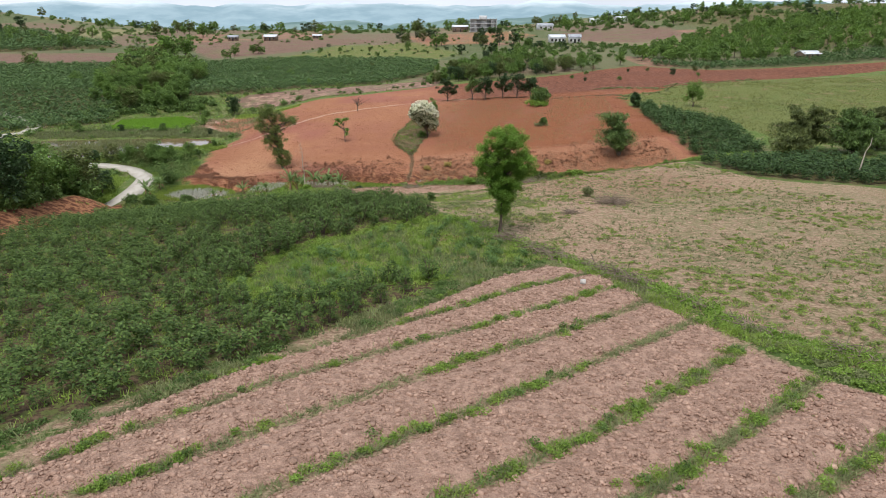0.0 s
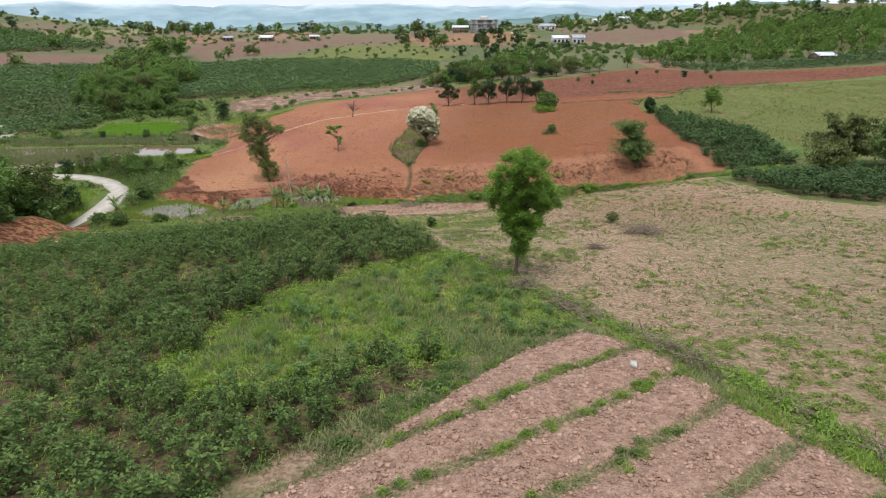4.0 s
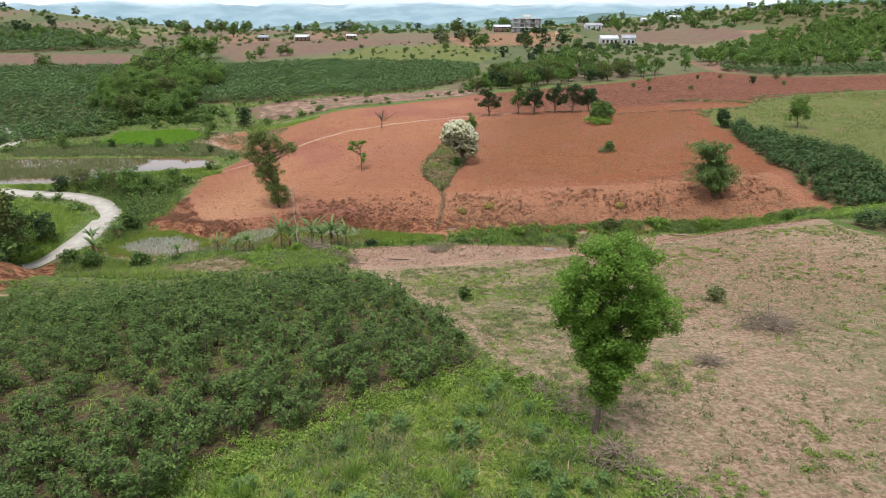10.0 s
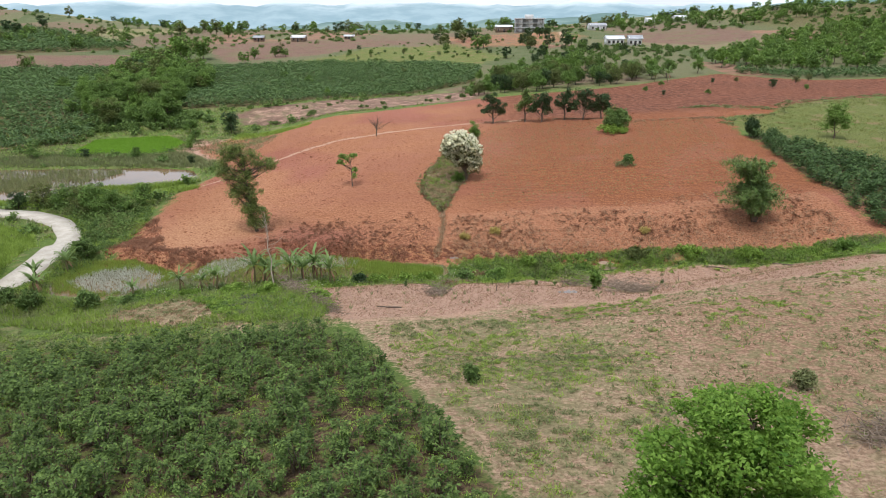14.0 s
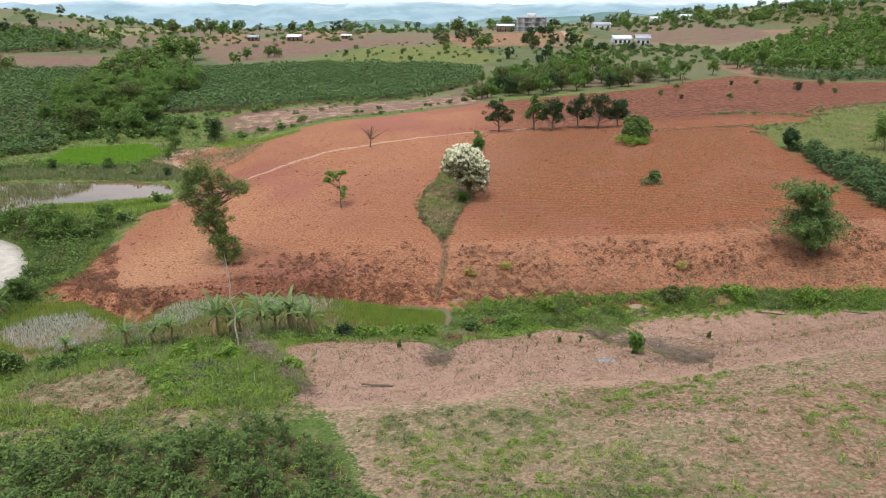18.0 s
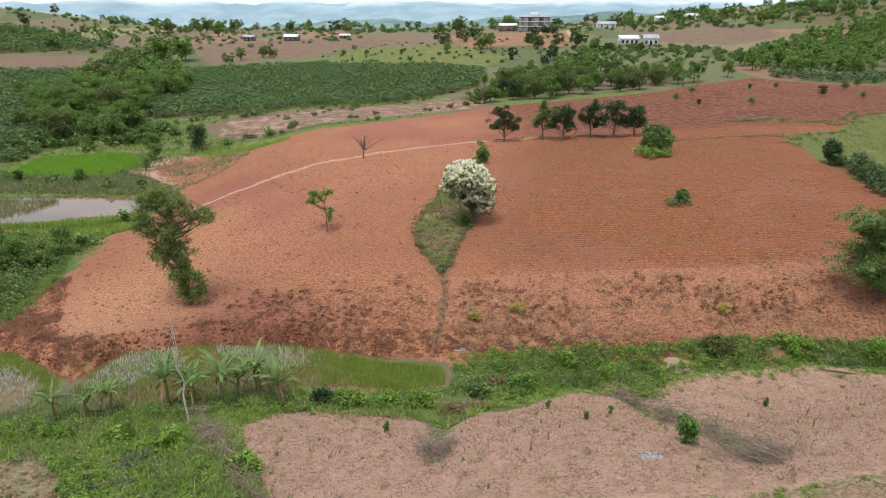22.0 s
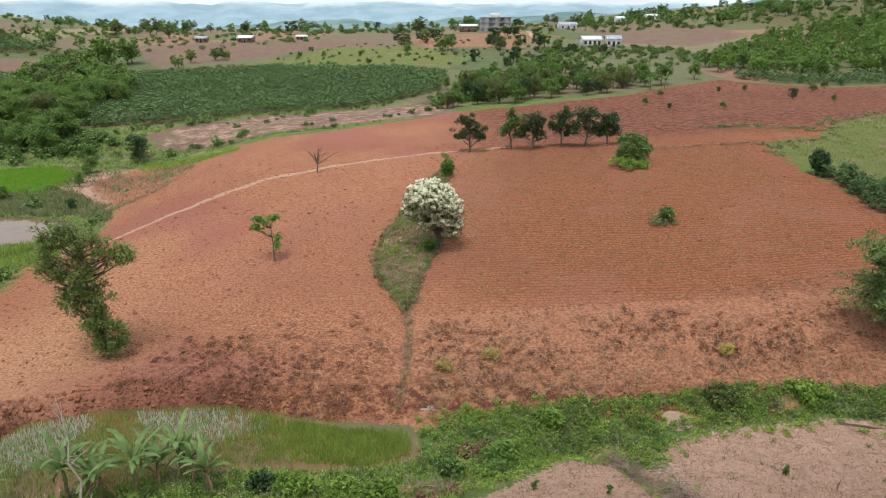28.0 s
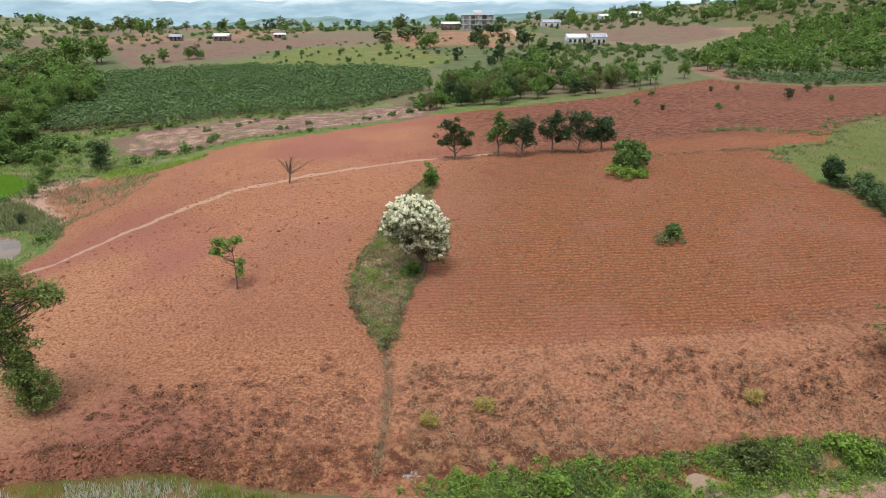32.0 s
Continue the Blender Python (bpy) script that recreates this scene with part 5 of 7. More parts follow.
grass_field("green_patch", WEEDY, 3600, 0.16, 0.05, M_GRASS, "green weeds spreading over the dry field", 5, 0.14, 0.6, 0.0, (1.1, 1.1, 0.3), leafy=0.6)
grass_field("straw_litter", DRY, 9000, 0.12, 0.05, M_STRAW, "pale straw litter on the dry field", 3, 0.2, 1.3, 0.3)
grass_field("plot_litter", PALE, 5000, 0.09, 0.05, M_STUBBLE, "dark dead litter on the bare plots", 3, 0.2, 1.6, 0.3)
grass_field("plot_straw", PALE, 4200, 0.1, 0.05, M_STRAW, "pale straw litter on the bare plots", 3, 0.2, 1.6, 0.3)
grass_field("plot_weeds", PALE, 130, 0.3, 0.06, M_DULL, "single weeds on the bare plots", 8, 0.08, 0.5, 0.5)
WESTLAND = [(-112, 108), (-62, 118), (-46, 128), (-43, 142), (-44, 150), (-41, 158), (-46, 172), (-58, 190), (-52, 202), (-20, 210), (0, 222), (6, 240), (-16, 246), (-34, 240), (-56, 226), (-76, 222), (-110, 200)]
P = scatter(WESTLAND, 9000)
P = P[(inside(FISHPOND, P[:, 0], P[:, 1]) < -0.5) & (inside(PADDY, P[:, 0], P[:, 1]) < -0.3) & (near_line(ROAD_LINE, P[:, 0], P[:, 1]) > 1.8) & (inside(BANKS, P[:, 0], P[:, 1]) < -0.3) & (inside(SPUR_LAND, P[:, 0], P[:, 1]) < -0.3)]
for name, mat, sel, lab in (("rough_grass", M_DULL, slice(0, None, 2), "rough dull grass between pond and fields"), ("rough_green", M_GRASS, slice(1, None, 3), "green grass between pond and fields")):
    Q_ = np.repeat(P[sel], 4, 0)
    Q_ = Q_ + rng.normal(0, 0.4, Q_.shape)
    stuff(name, *join([blades(on_land(Q_), 0.5, 0.16, 0.5), leaves(on_land(Q_, 0.2), 0.4, 0.45, 0.9)]), mat, lab, "grass")
grass_field("spur_grass", SPUR_LAND, 900, 0.3, 0.1, M_STRAW, "dry grass on the spur above the pond", 5, 0.3, 0.7, 0.0, (5.0, 0.3, 0.0), leafy=0.3)
grass_field("spur_green", SPUR_LAND, 900, 0.4, 0.12, M_DULL, "dull grass on the spur above the pond", 6, 0.4, 0.7, 0.0, (4.0, 1.3, 0.2), leafy=1.0)
grass_field("bank_yellow_grass", [(-52, 198), (-34, 196), (-34, 199.5), (-52, 203)], 500, 0.4, 0.14, M_GRASS, "yellow-green grass along the field edge", 5, 0.3, 0.5, leafy=0.6)
BERM = [(4.5, 58.5), (5.9, 54.3), (7.6, 51.1), (9.2, 47.7), (10.2, 44.5), (12, 40), (14.3, 35), (16, 29.5), (19.6, 25.2), (26, 18)]
bp = np.array(BERM)
t = rng.random(800) * (len(bp) - 1)
i = t.astype(int)
q = bp[i] + (bp[i + 1] - bp[i]) * (t - i)[:, None] + rng.normal(0, 0.42, (800, 2))
stuff("bank_weeds", *join([blades(on_land(np.repeat(q, 5, 0) + rng.normal(0, 0.16, (4000, 2))), 0.28, 0.06), leaves(on_land(np.repeat(q, 5, 0) + rng.normal(0, 0.16, (4000, 2)), 0.16), 0.18, 0.45)]), M_WEED, "thick green weeds along the field bank", "weeds")
grass_field("edge_weeds", EDGE, 1500, 0.28, 0.06, M_DULL, "weeds between coffee and ploughed beds", 5, 0.16, 0.5, 0.0, (1.5, 0.4, 0.1), leafy=0.8)
P = scatter(EDGE, 260)
mounds("edge_clumps", P[wobble(P[:, 0], P[:, 1], 1.8, 0.4) > 0.0], M_MID, "leafy weed clumps between coffee and beds", 0.25, 0.12, 0.35, 70)
grass_field("headland_grass", HEADLAND, 1500, 0.25, 0.05, M_GRASS, "bright grass at the ends of the beds", 6, 0.16, 0.5, 0.0, (1.6, 0.5, 0.0), leafy=0.6)
grass_field("headland_weeds", HEADLAND, 900, 0.25, 0.05, M_DULL, "dull weeds at the ends of the beds", 6, 0.16, 0.5, 0.0, (1.4, 1.5, 0.0), leafy=0.6)
grass_field("bank_litter", [(-31, 96), (-21, 97), (-17.5, 91), (-17, 88), (-8.5, 86.4), (-8.5, 88.8), (-17, 87), (-24, 86), (-32, 90)], 2600, 0.14, 0.05, M_STRAW, "dry straw on the trodden bank", 4, 0.2, 1.2)
grass_field("bank_tufts", [(-31, 96), (-21, 97), (-17.5, 91), (-17, 88), (-8.5, 86.4), (-17, 86), (-24, 85), (-32, 90)], 900, 0.2, 0.05, M_DULL, "thin weeds on the trodden bank", 6, 0.2, 0.9, 0.0, (1.5, 0.7, 0.2))
LEFT_BANK = [(-44, 99), (-40, 93), (-30, 88), (-22, 86), (-11, 87), (-9.5, 91), (-14, 100), (-12, 105), (-2, 100), (1, 102), (3, 107), (1, 109), (-6, 107), (-13, 107.5), (-20, 106), (-26, 103), (-31, 100), (-38, 100.5), (-43, 104)]
grass_field("pond_bank_grass", LEFT_BANK, 9000, 0.42, 0.07, M_GRASS, "lush green grass on the bank of the pond", 5, 0.2, 0.4, 0.0, (2.5, 0.2, -0.45), leafy=0.6)
grass_field("bank_dull_grass", LEFT_BANK, 3500, 0.5, 0.08, M_DULL, "duller taller grass on the bank of the pond", 5, 0.2, 0.4, 0.0, (2.0, 2.2, -0.1), leafy=0.6)
GULLY = [(1, 113), (1, 108.5), (4, 105.5), (9, 109.8), (12, 110.2), (14, 107.4), (16, 110.8), (20, 111.5), (27, 111.6), (35, 108.6), (41, 104.5), (45, 109), (44, 110.5), (36, 111), (29.8, 113.4), (22.7, 114.5), (12, 113.6)]
for name, mat, cnt, hgt, seed, lim, lab in (("gully_weeds", M_WEED, 3000, 0.26, 0.3, 0.0, "lush green plants filling the gully"), ("gully_dark_weeds", M_MID, 900, 0.5, 1.9, 0.0, "darker leafy plants filling the gully"), ("gully_dull_grass", M_DULL, 1800, 0.5, 3.1, 0.0, "dull grass at the edges of the gully")):
    pg = scatter(GULLY, cnt)
    pg = pg[np.hypot(pg[:, 0] - 17, (pg[:, 1] - 111.9) * 1.1) > 1.9]
    pg = pg[wobble(pg[:, 0], pg[:, 1], 1.8, seed) + rng.normal(0, 0.3, len(pg)) > lim]
    hump = 0.12 + 0.3 * np.clip(wobble(pg[:, 0], pg[:, 1], 1.2, seed + 1), 0, 1)
    L = on_land(np.repeat(pg, 13, 0) + rng.normal(0, 0.25, (len(pg) * 13, 2)), 0.1)
    L[:, 2] += np.abs(rng.normal(0, 1, len(L))) * np.repeat(hump, 13)
    stuff(name, *join([blades(on_land(np.repeat(pg, 4, 0) + rng.normal(0, 0.2, (len(pg) * 4, 2))), hgt, 0.07), leaves(L, 0.17, 0.5)]), mat, lab, "weeds")
grass_field("island_straw", ISLAND, 2600, 0.22, 0.05, M_STRAW, "dry straw in the strip round the blossom tree", 4, 0.2, 0.9)
grass_field("island_grass", ISLAND, 2600, 0.2, 0.05, M_DULL, "rough grass in the strip round the blossom tree", 5, 0.15, 0.7, 0.0, (1.8, 0.6, -0.2), leafy=0.6)
grass_field("island_green", ISLAND, 1500, 0.2, 0.05, M_GRASS, "green grass in the strip round the blossom tree", 5, 0.15, 0.7, 0.0, (1.5, 2.6, 0.1), leafy=0.8)
P = scatter(ISLAND, 520)
pick = wobble(P[:, 0], P[:, 1], 1.3, 0.8) + rng.normal(0, 0.35, len(P))
mounds("island_straw_clumps", P[pick < -0.15], M_STRAW, "bleached grass clumps in the strip round the blossom tree", 0.22, 0.16, 0.35, 30)
mounds("island_weeds", P[pick > 0.35], M_WEED, "green leafy weeds in the strip round the blossom tree", 0.28, 0.13, 0.35, 40)
mounds("island_edge", strewn(ISLAND + ISLAND[:1], 260, 0.28), M_DULL, "ragged dull grass at the edge of the strip", 0.24, 0.14, 0.3, 34)
mounds("island_edge_roots", strewn(ISLAND + ISLAND[:1], 130, 0.2), M_STUBBLE, "dead brown roots at the edge of the strip", 0.22, 0.14, 0.3, 30)
dq = np.array(DITCH)
t = rng.random(420) * (len(dq) - 1)
i = t.astype(int)
q = dq[i] + (dq[i + 1] - dq[i]) * (t - i)[:, None] + rng.normal(0, 0.16, (420, 2))
stuff("ditch_grass", *blades(on_land(np.repeat(q, 4, 0) + rng.normal(0, 0.08, (1680, 2))), 0.22, 0.05, 0.9), M_STRAW, "dry grass in the narrow ditch", "grass")
grass_field("paddy_rice", PADDY, 9000, 0.4, 0.16, M_PADDY, "bright green rice seedlings in the small paddy", 3, 0.2, 0.2, 0.3)
REEDS_B = [(-40.4, 105.8), (-38.4, 109.2), (-34.5, 110.4), (-31.2, 108.4), (-29.8, 105.4), (-31.6, 103.2), (-36, 102.6)]
P = scatter(BASIN, 15000, 0.5)
P = P[rng.random(len(P)) < np.clip((P[:, 0] + 15) / 9 + 0.4 * wobble(P[:, 0], P[:, 1], 1.8, 0.4), 0.12, 0.9) * np.clip(1.15 - (P[:, 1] - np.interp(P[:, 0], [-28, -17, -9, -1], [112, 114, 112.3, 110.8])) / 1.5, 0.0, 1.0)]
Q_ = scatter(BASIN_B, 3000, 0.4)
P = np.repeat(np.concatenate([P, Q_[inside(REEDS_B, Q_[:, 0], Q_[:, 1]) < 0.3]]), 5, 0)
stuff("pond_rice", *blades(on_water(P + rng.normal(0, 0.12, P.shape)), 0.42, 0.04, 0.2), M_RICE, "green rice standing in the pond", "rice")
P = np.repeat(scatter([(-33, 101.8), (-26, 103.4), (-20, 105.8), (-13, 106.6), (-8, 107.8), (-10, 110.5), (-20, 110.5), (-28, 108)], 1900), 4, 0)
stuff("olive_rice", *blades(on_water(P + rng.normal(0, 0.14, P.shape)), 0.32, 0.04, 0.25), M_DULL, "olive rice stubble standing in the pond", "rice")
grass_field("pond_weed", [(-92, 166), (-72, 167), (-62, 166), (-64, 158), (-70, 150), (-92, 146)], 5200, 0.95, 0.12, M_DULL, "olive rushes growing in the fish pond", 4, 0.35, 0.3, 0.3, (6.0, 0.9, -0.45))
grass_field("pond_islet", [(-66, 152.5), (-58, 153.5), (-50, 156.5), (-44, 154), (-46, 151.5), (-58, 150.5)], 1500, 1.0, 0.12, M_GRASS, "grassy spit in the fish pond", 5, 0.3, 0.3)
REEDS_A = [(-27.6, 111.2), (-26.6, 112.8), (-23.6, 114.0), (-22.4, 113.2), (-23, 111), (-24.5, 107.5), (-27.5, 106.6)]
REEDS_C = [(-20, 114.3), (-13.4, 114.3), (-10.8, 113.2), (-10.6, 111.4), (-14, 110.5), (-17, 111.6), (-19.5, 112.6)]
for poly in (REEDS_A, REEDS_B, REEDS_C):
    P = rows_in(poly, 0.24, 0.38, 35, 0.06, 0.0)
    P = P[wobble(P[:, 0], P[:, 1], 3.5, 0.5) + rng.normal(0, 0.2, len(P)) > -0.35]
    P = np.repeat(P, 8, 0)
    stuff("pond_reeds", *blades(on_water(P + rng.normal(0, 0.07, P.shape)), 0.42, 0.05, 0.2), M_REED, "pale rows of rice stalks standing in shallow water", "reeds")
    P = P[wobble(P[:, 0], P[:, 1], 3.0) > 0.45]
    stuff("green_reeds", *blades(on_water(P + rng.normal(0, 0.08, P.shape)), 0.5, 0.045, 0.15), M_RICE, "green rice among the pale stalks", "reeds")
grass_field("meadow_grass", MEADOW, 6500, 0.24, 0.12, M_MEADOW, "yellow-green meadow grass", 4, 0.4, 0.6, 0.0, (5.0, 0.4, -0.3))
grass_field("meadow_dull_grass", MEADOW, 3600, 0.3, 0.12, M_DULL, "duller grass in patches over the meadow", 4, 0.4, 0.6, 0.0, (6.0, 1.8, 0.1))
ROADSIDE = [(-70, 133), (-57, 127), (-50, 116), (-47.5, 104), (-52, 100), (-60, 112), (-72, 124)]
grass_field("roadside_grass", ROADSIDE, 4200, 0.5, 0.1, M_GRASS, "green roadside grass", 5, 0.25, leafy=0.6)
VERGE = [(-44, 101), (-43, 108), (-44.5, 114), (-49, 125), (-55, 133), (-62, 137.5), (-60, 145), (-48, 144), (-42, 130), (-39.5, 113), (-41.5, 106), (-40, 101)]
grass_field("verge_grass", VERGE, 3600, 0.45, 0.09, M_GRASS, "tall green grass between road and pond", 5, 0.25, 0.5, 0.0, (2.4, 0.8, -0.2), leafy=0.8)
P = scatter(VERGE, 900)
pick = wobble(P[:, 0], P[:, 1], 3.0, 1.7) + rng.normal(0, 0.3, len(P))
mounds("verge_dark_weeds", P[pick > 0.15], M_MID, "dark leafy weeds and low bushes on the verge", 0.8, 0.2, 0.6, 40)
mounds("verge_dull_weeds", P[pick < -0.1], M_DULL, "dull leafy weeds on the verge", 0.4, 0.18, 0.5, 34)
POND_EDGE = [(-92, 141), (-70, 142.5), (-58, 149), (-46, 150.5), (-40, 146), (-46, 146), (-58, 141), (-80, 138)]
grass_field("pond_edge_grass", POND_EDGE, 3200, 0.5, 0.12, M_GRASS, "green rushes at the edge of the fish pond", 5, 0.3)
BEYOND_POND = [(-92, 168), (-70, 170), (-50, 169), (-41, 160), (-47, 172), (-58, 184), (-62, 181), (-84, 180), (-100, 176)]
grass_field("far_bank_grass", BEYOND_POND, 4200, 0.55, 0.16, M_DULL, "rough grass on the bank between pond and paddy", 4, 0.35)

# ---- stalks and clods of the red bank ----
M_RIM = leaf_mat("dark_dead_grass", (0.115, 0.050, 0.030), (0.350, 0.185, 0.112), 0.1, 0.85)
BANK_BAND = [(-40, 116), (-31, 111), (-27, 112.5), (-21, 114.4), (-9, 114), (1, 113.7), (12, 114), (22.7, 115), (30, 114), (36, 112), (43.5, 112), (42.5, 127), (34, 126.5), (22, 125.5), (8, 124.5), (0, 123), (-14, 122.5), (-26, 123), (-38, 127)]
P = rows_in(BANK_BAND, 0.4, 0.5, 6, 0.16, 0.1)
P = P[near_line(DITCH, P[:, 0], P[:, 1]) > 0.6]
s_b = along(P[:, 0], P[:, 1])
dense = (rng.random(len(P)) < np.clip(1.0 - (s_b - 113) / 12, 0.15, 1.0)) & ((P[:, 0] > -23) | (s_b < 117))
P = P[dense]
PP = np.repeat(P, 7, 0) + rng.normal(0, 0.13, (len(P) * 7, 2))
stuff("dead_stalks", *join([leaves(on_land(PP, 0.05), 0.16, 0.32, 0.8), blades(on_land(PP[::2]), 0.2, 0.04, 0.9)]), M_STUBBLE, "rows of dead brown grass tussocks on the red slope", "dry grass")
PR = P[P[:, 0] > 0]
PP = np.repeat(PR, 7, 0) + rng.normal(0, 0.3, (len(PR) * 7, 2))
stuff("straw_on_slope", *blades(on_land(PP, 0.06), 0.26, 0.035, 1.7), M_STRAW, "pale cut straw strewn over the red slope", "straw")
RIM_BAND = [(-40, 113), (-36, 112), (-31, 109.8), (-27, 111.6), (-21, 113.3), (-9, 112.9), (-1, 112.7), (-1, 115.6), (-9, 116), (-21, 116.4), (-27, 114.6), (-33, 113.5), (-37, 122), (-41, 130), (-43, 124)]
P = scatter(RIM_BAND, 4200)
stuff("red_clods", *stones(on_land(P), np.clip(rng.lognormal(-2.2, 0.5, len(P)), 0.05, 0.4)), M_REDCLOD, "broken dark clods along the rim of the red field", "soil clods")
P = P[wobble(P[:, 0], P[:, 1], 1.4, 0.8) + rng.normal(0, 0.25, len(P)) > 0.15]
P = np.repeat(P, 6, 0)
P = P + rng.normal(0, 0.16, P.shape)
stuff("rim_roots", *join([blades(on_land(P, 0.02), 0.26, 0.05, 0.9), leaves(on_land(P[::2], 0.08), 0.2, 0.35, 0.8)]), M_RIM, "dark dead grass hanging on the broken rim", "dry grass")
P = scatter(RED, 22000, 1.0)
P = P[(inside(ISLAND, P[:, 0], P[:, 1]) < -0.5) & (P[:, 1] < 185)]
stuff("field_clods", *stones(on_land(P, -0.01), np.clip(rng.lognormal(-2.1, 0.4, len(P)), 0.05, 0.35)), M_REDCLOD, "small clods over the ploughed red field", "soil clods")
RIGHT_FIELD = [(3, 126), (16, 126.5), (38, 130), (42, 140), (43, 152), (46, 170), (8, 173), (5, 168), (4, 150), (2, 138)]
P = rows_in(RIGHT_FIELD, 0.42, 1.25, 5, 0.08, 0.3)
P = P[rng.random(len(P)) < 0.8]
P[:, 1] += 0.8 * wobble(P[:, 0], P[:, 1] * 0.3, 14.0)
P = P[(near_line([(25, 140.5), (25.8, 140.5)], P[:, 0], P[:, 1]) > 2.4) & (near_line([(28, 162), (28.5, 164)], P[:, 0], P[:, 1]) > 3.6)]
PP = np.repeat(P, 4, 0) + rng.normal(0, 0.07, (len(P) * 4, 2))
stuff("crop_seedlings", *blades(on_land(PP), 0.2, 0.05, 0.7), M_DULL, "rows of tiny seedlings in the red field", "seedlings")

# dark dead tussocks in ragged rows on the slope above the pond
for name, poly, su, sv, lim in (("dark_tussocks", [(-22, 117), (-19, 123.5), (-12, 125.2), (-2.6, 124.6), (-2.4, 114.6), (-9, 114.4), (-21, 114.8)], 0.5, 0.65, 0.0), ("slope_tussocks", [(-0.4, 124), (8.8, 123.8), (25.7, 123), (43, 122), (44, 113), (30, 114.5), (20, 115), (-0.6, 114.6)], 0.55, 0.7, 0.05), ("corner_tussocks", [(-41, 122), (-38, 122), (-34, 114), (-29, 112.4), (-33, 110), (-39, 112.6)], 0.6, 0.7, 0.2)):
    P = rows_in(poly, su, sv, 8, 0.17, 0.1)
    P = P[wobble(P[:, 0], P[:, 1], 1.9, 0.6) + rng.normal(0, 0.45, len(P)) - np.clip(1.0 - inside(poly, P[:, 0], P[:, 1]) / 3.0, 0, 1) > lim]
    mounds(name, P, M_RIM, "dark dead grass tussocks in ragged rows on the red slope", 0.26, 0.13, 0.32, 34)

# ---- brushwood heaps, poles, ash, stones ----
def heap(seed, n, w, l, h, name, label, x, y, turn=0.0):
    r = np.random.default_rng(seed)
    tw = []
    for _ in range(n):
        c = np.array([r.normal(0, w * 0.33), r.normal(0, l * 0.33), abs(r.normal(0, h * 0.4)) + 0.05])
        d = r.normal(0, 1, 3) * (1, 1, 0.3)
        d = d / np.linalg.norm(d) * r.uniform(0.3, 0.9)
        tw.append(tube(crooked(c - d, c + d, 4, 0.06, r), np.linspace(0.019, 0.006, 4), 4))
    ob = thing(name, label, "brushwood", spot(x, y), "brushwood heaps", turn)
    part("brushwood", quads("brushwood", *join(tw), M_TWIG), ob)
    for _ in range(7):
        c = np.array([r.normal(0, w * 0.3), r.normal(0, l * 0.3), h * 0.35])
        d = r.normal(0, 1, 3) * (1, 1, 0.15)
        d = d / np.linalg.norm(d) * r.uniform(0.6, 1.1)
        part("branch", quads("branch", *tube(crooked(c - d, c + d, 5, 0.08, r), np.linspace(0.032, 0.01, 5), 5), M_TWIG, True), ob)
    return ob


heap(201, 320, 2.2, 4.4, 0.8, "brush_heap", "heap of dry grey brushwood at a gully head", -1.3, 95.6)
heap(202, 700, 3.8, 3.0, 1.1, "brush_heap", "tangled heap of dark dry branches in the gully", 15.8, 94.4)
heap(203, 520, 1.6, 6.0, 0.6, "brush_heap", "long line of cut branches down the gully side", 14.4, 102.0, 0.25)
heap(211, 420, 1.5, 4.6, 0.6, "brush_heap", "dark cut branches in the small gully", 15.3, 98.0, 0.25)
heap(212, 320, 1.4, 3.6, 0.5, "brush_heap", "pale cut stalks at the mouth of the gully", 12.6, 107.2, 0.6)
gl = np.array(GULLY_CUT)
t = rng.random(150) * (len(gl) - 1)
i = t.astype(int)
q = gl[i] + (gl[i + 1] - gl[i]) * (t - i)[:, None] + rng.normal(0, 0.7, (150, 2))
stuff("cut_weeds", *leaves(on_land(np.repeat(q, 14, 0) + rng.normal(0, 0.16, (2100, 2)), 0.15), 0.16, 0.45, 0.6), M_WEED, "green weeds in the small gully", "weeds")
for x, y, l, tn in ((28.5, 110.0, 1.4, 1.2), (34.5, 107.0, 1.6, 1.4), (-5.0, 90.6, 1.0, 1.5)):
    lg = thing("fallen_log", "short weathered log lying on bare soil", "log", spot(x, y, 0.08), "fallen logs", tn)
    part("log", quads("log", *tube(crooked((0, -l, 0), (0, l, 0.05), 6, 0.03, rng), np.linspace(0.08, 0.045, 6), 7), M_BARK, True), lg)
heap(204, 300, 3.0, 2.6, 0.6, "brush_heap", "flat pile of pale dry twigs on the dry field", 19.6, 66.6)
heap(205, 330, 0.9, 6.6, 0.6, "brush_heap", "row of dark cut branches edging the bare plot", -13.7, 96.6, 0.595)
heap(213, 330, 0.9, 6.6, 0.6, "brush_heap", "row of dark cut branches edging the bare plot", -10.4, 91.6, 0.595)
for j, (x, y) in enumerate(((4.9, 57.2), (5.6, 55.2), (7.3, 51.7), (8.3, 49.6), (9.3, 47.4), (10.2, 44.8), (11.4, 41.6), (13.4, 36.9), (14.8, 33.4), (16.2, 29.4), (19, 25.8))):
    heap(220 + j, 46, 0.5, 2.4, 0.3, "brush_heap", "low line of dark dry branches along the field bank", x, y, 0.42)
heap(206, 160, 0.9, 4.4, 0.4, "brush_heap", "bleached branches lying along the field bank", 9.3, 46.0, 0.5)
heap(207, 170, 0.9, 5.0, 0.4, "brush_heap", "bleached branches lying along the field bank", 12.6, 38.0, 0.5)
heap(208, 120, 1.6, 1.3, 0.6, "brush_heap", "small brushwood heap below the tall tree", 6.9, 51.6)
heap(209, 60, 1.0, 0.8, 0.4, "brush_heap", "clump of dark roots on the dry field", 14.0, 60.7)
heap(210, 130, 3.0, 0.8, 0.4, "brush_heap", "reddish dead bracken on the pond bank", 0.2, 104.2)
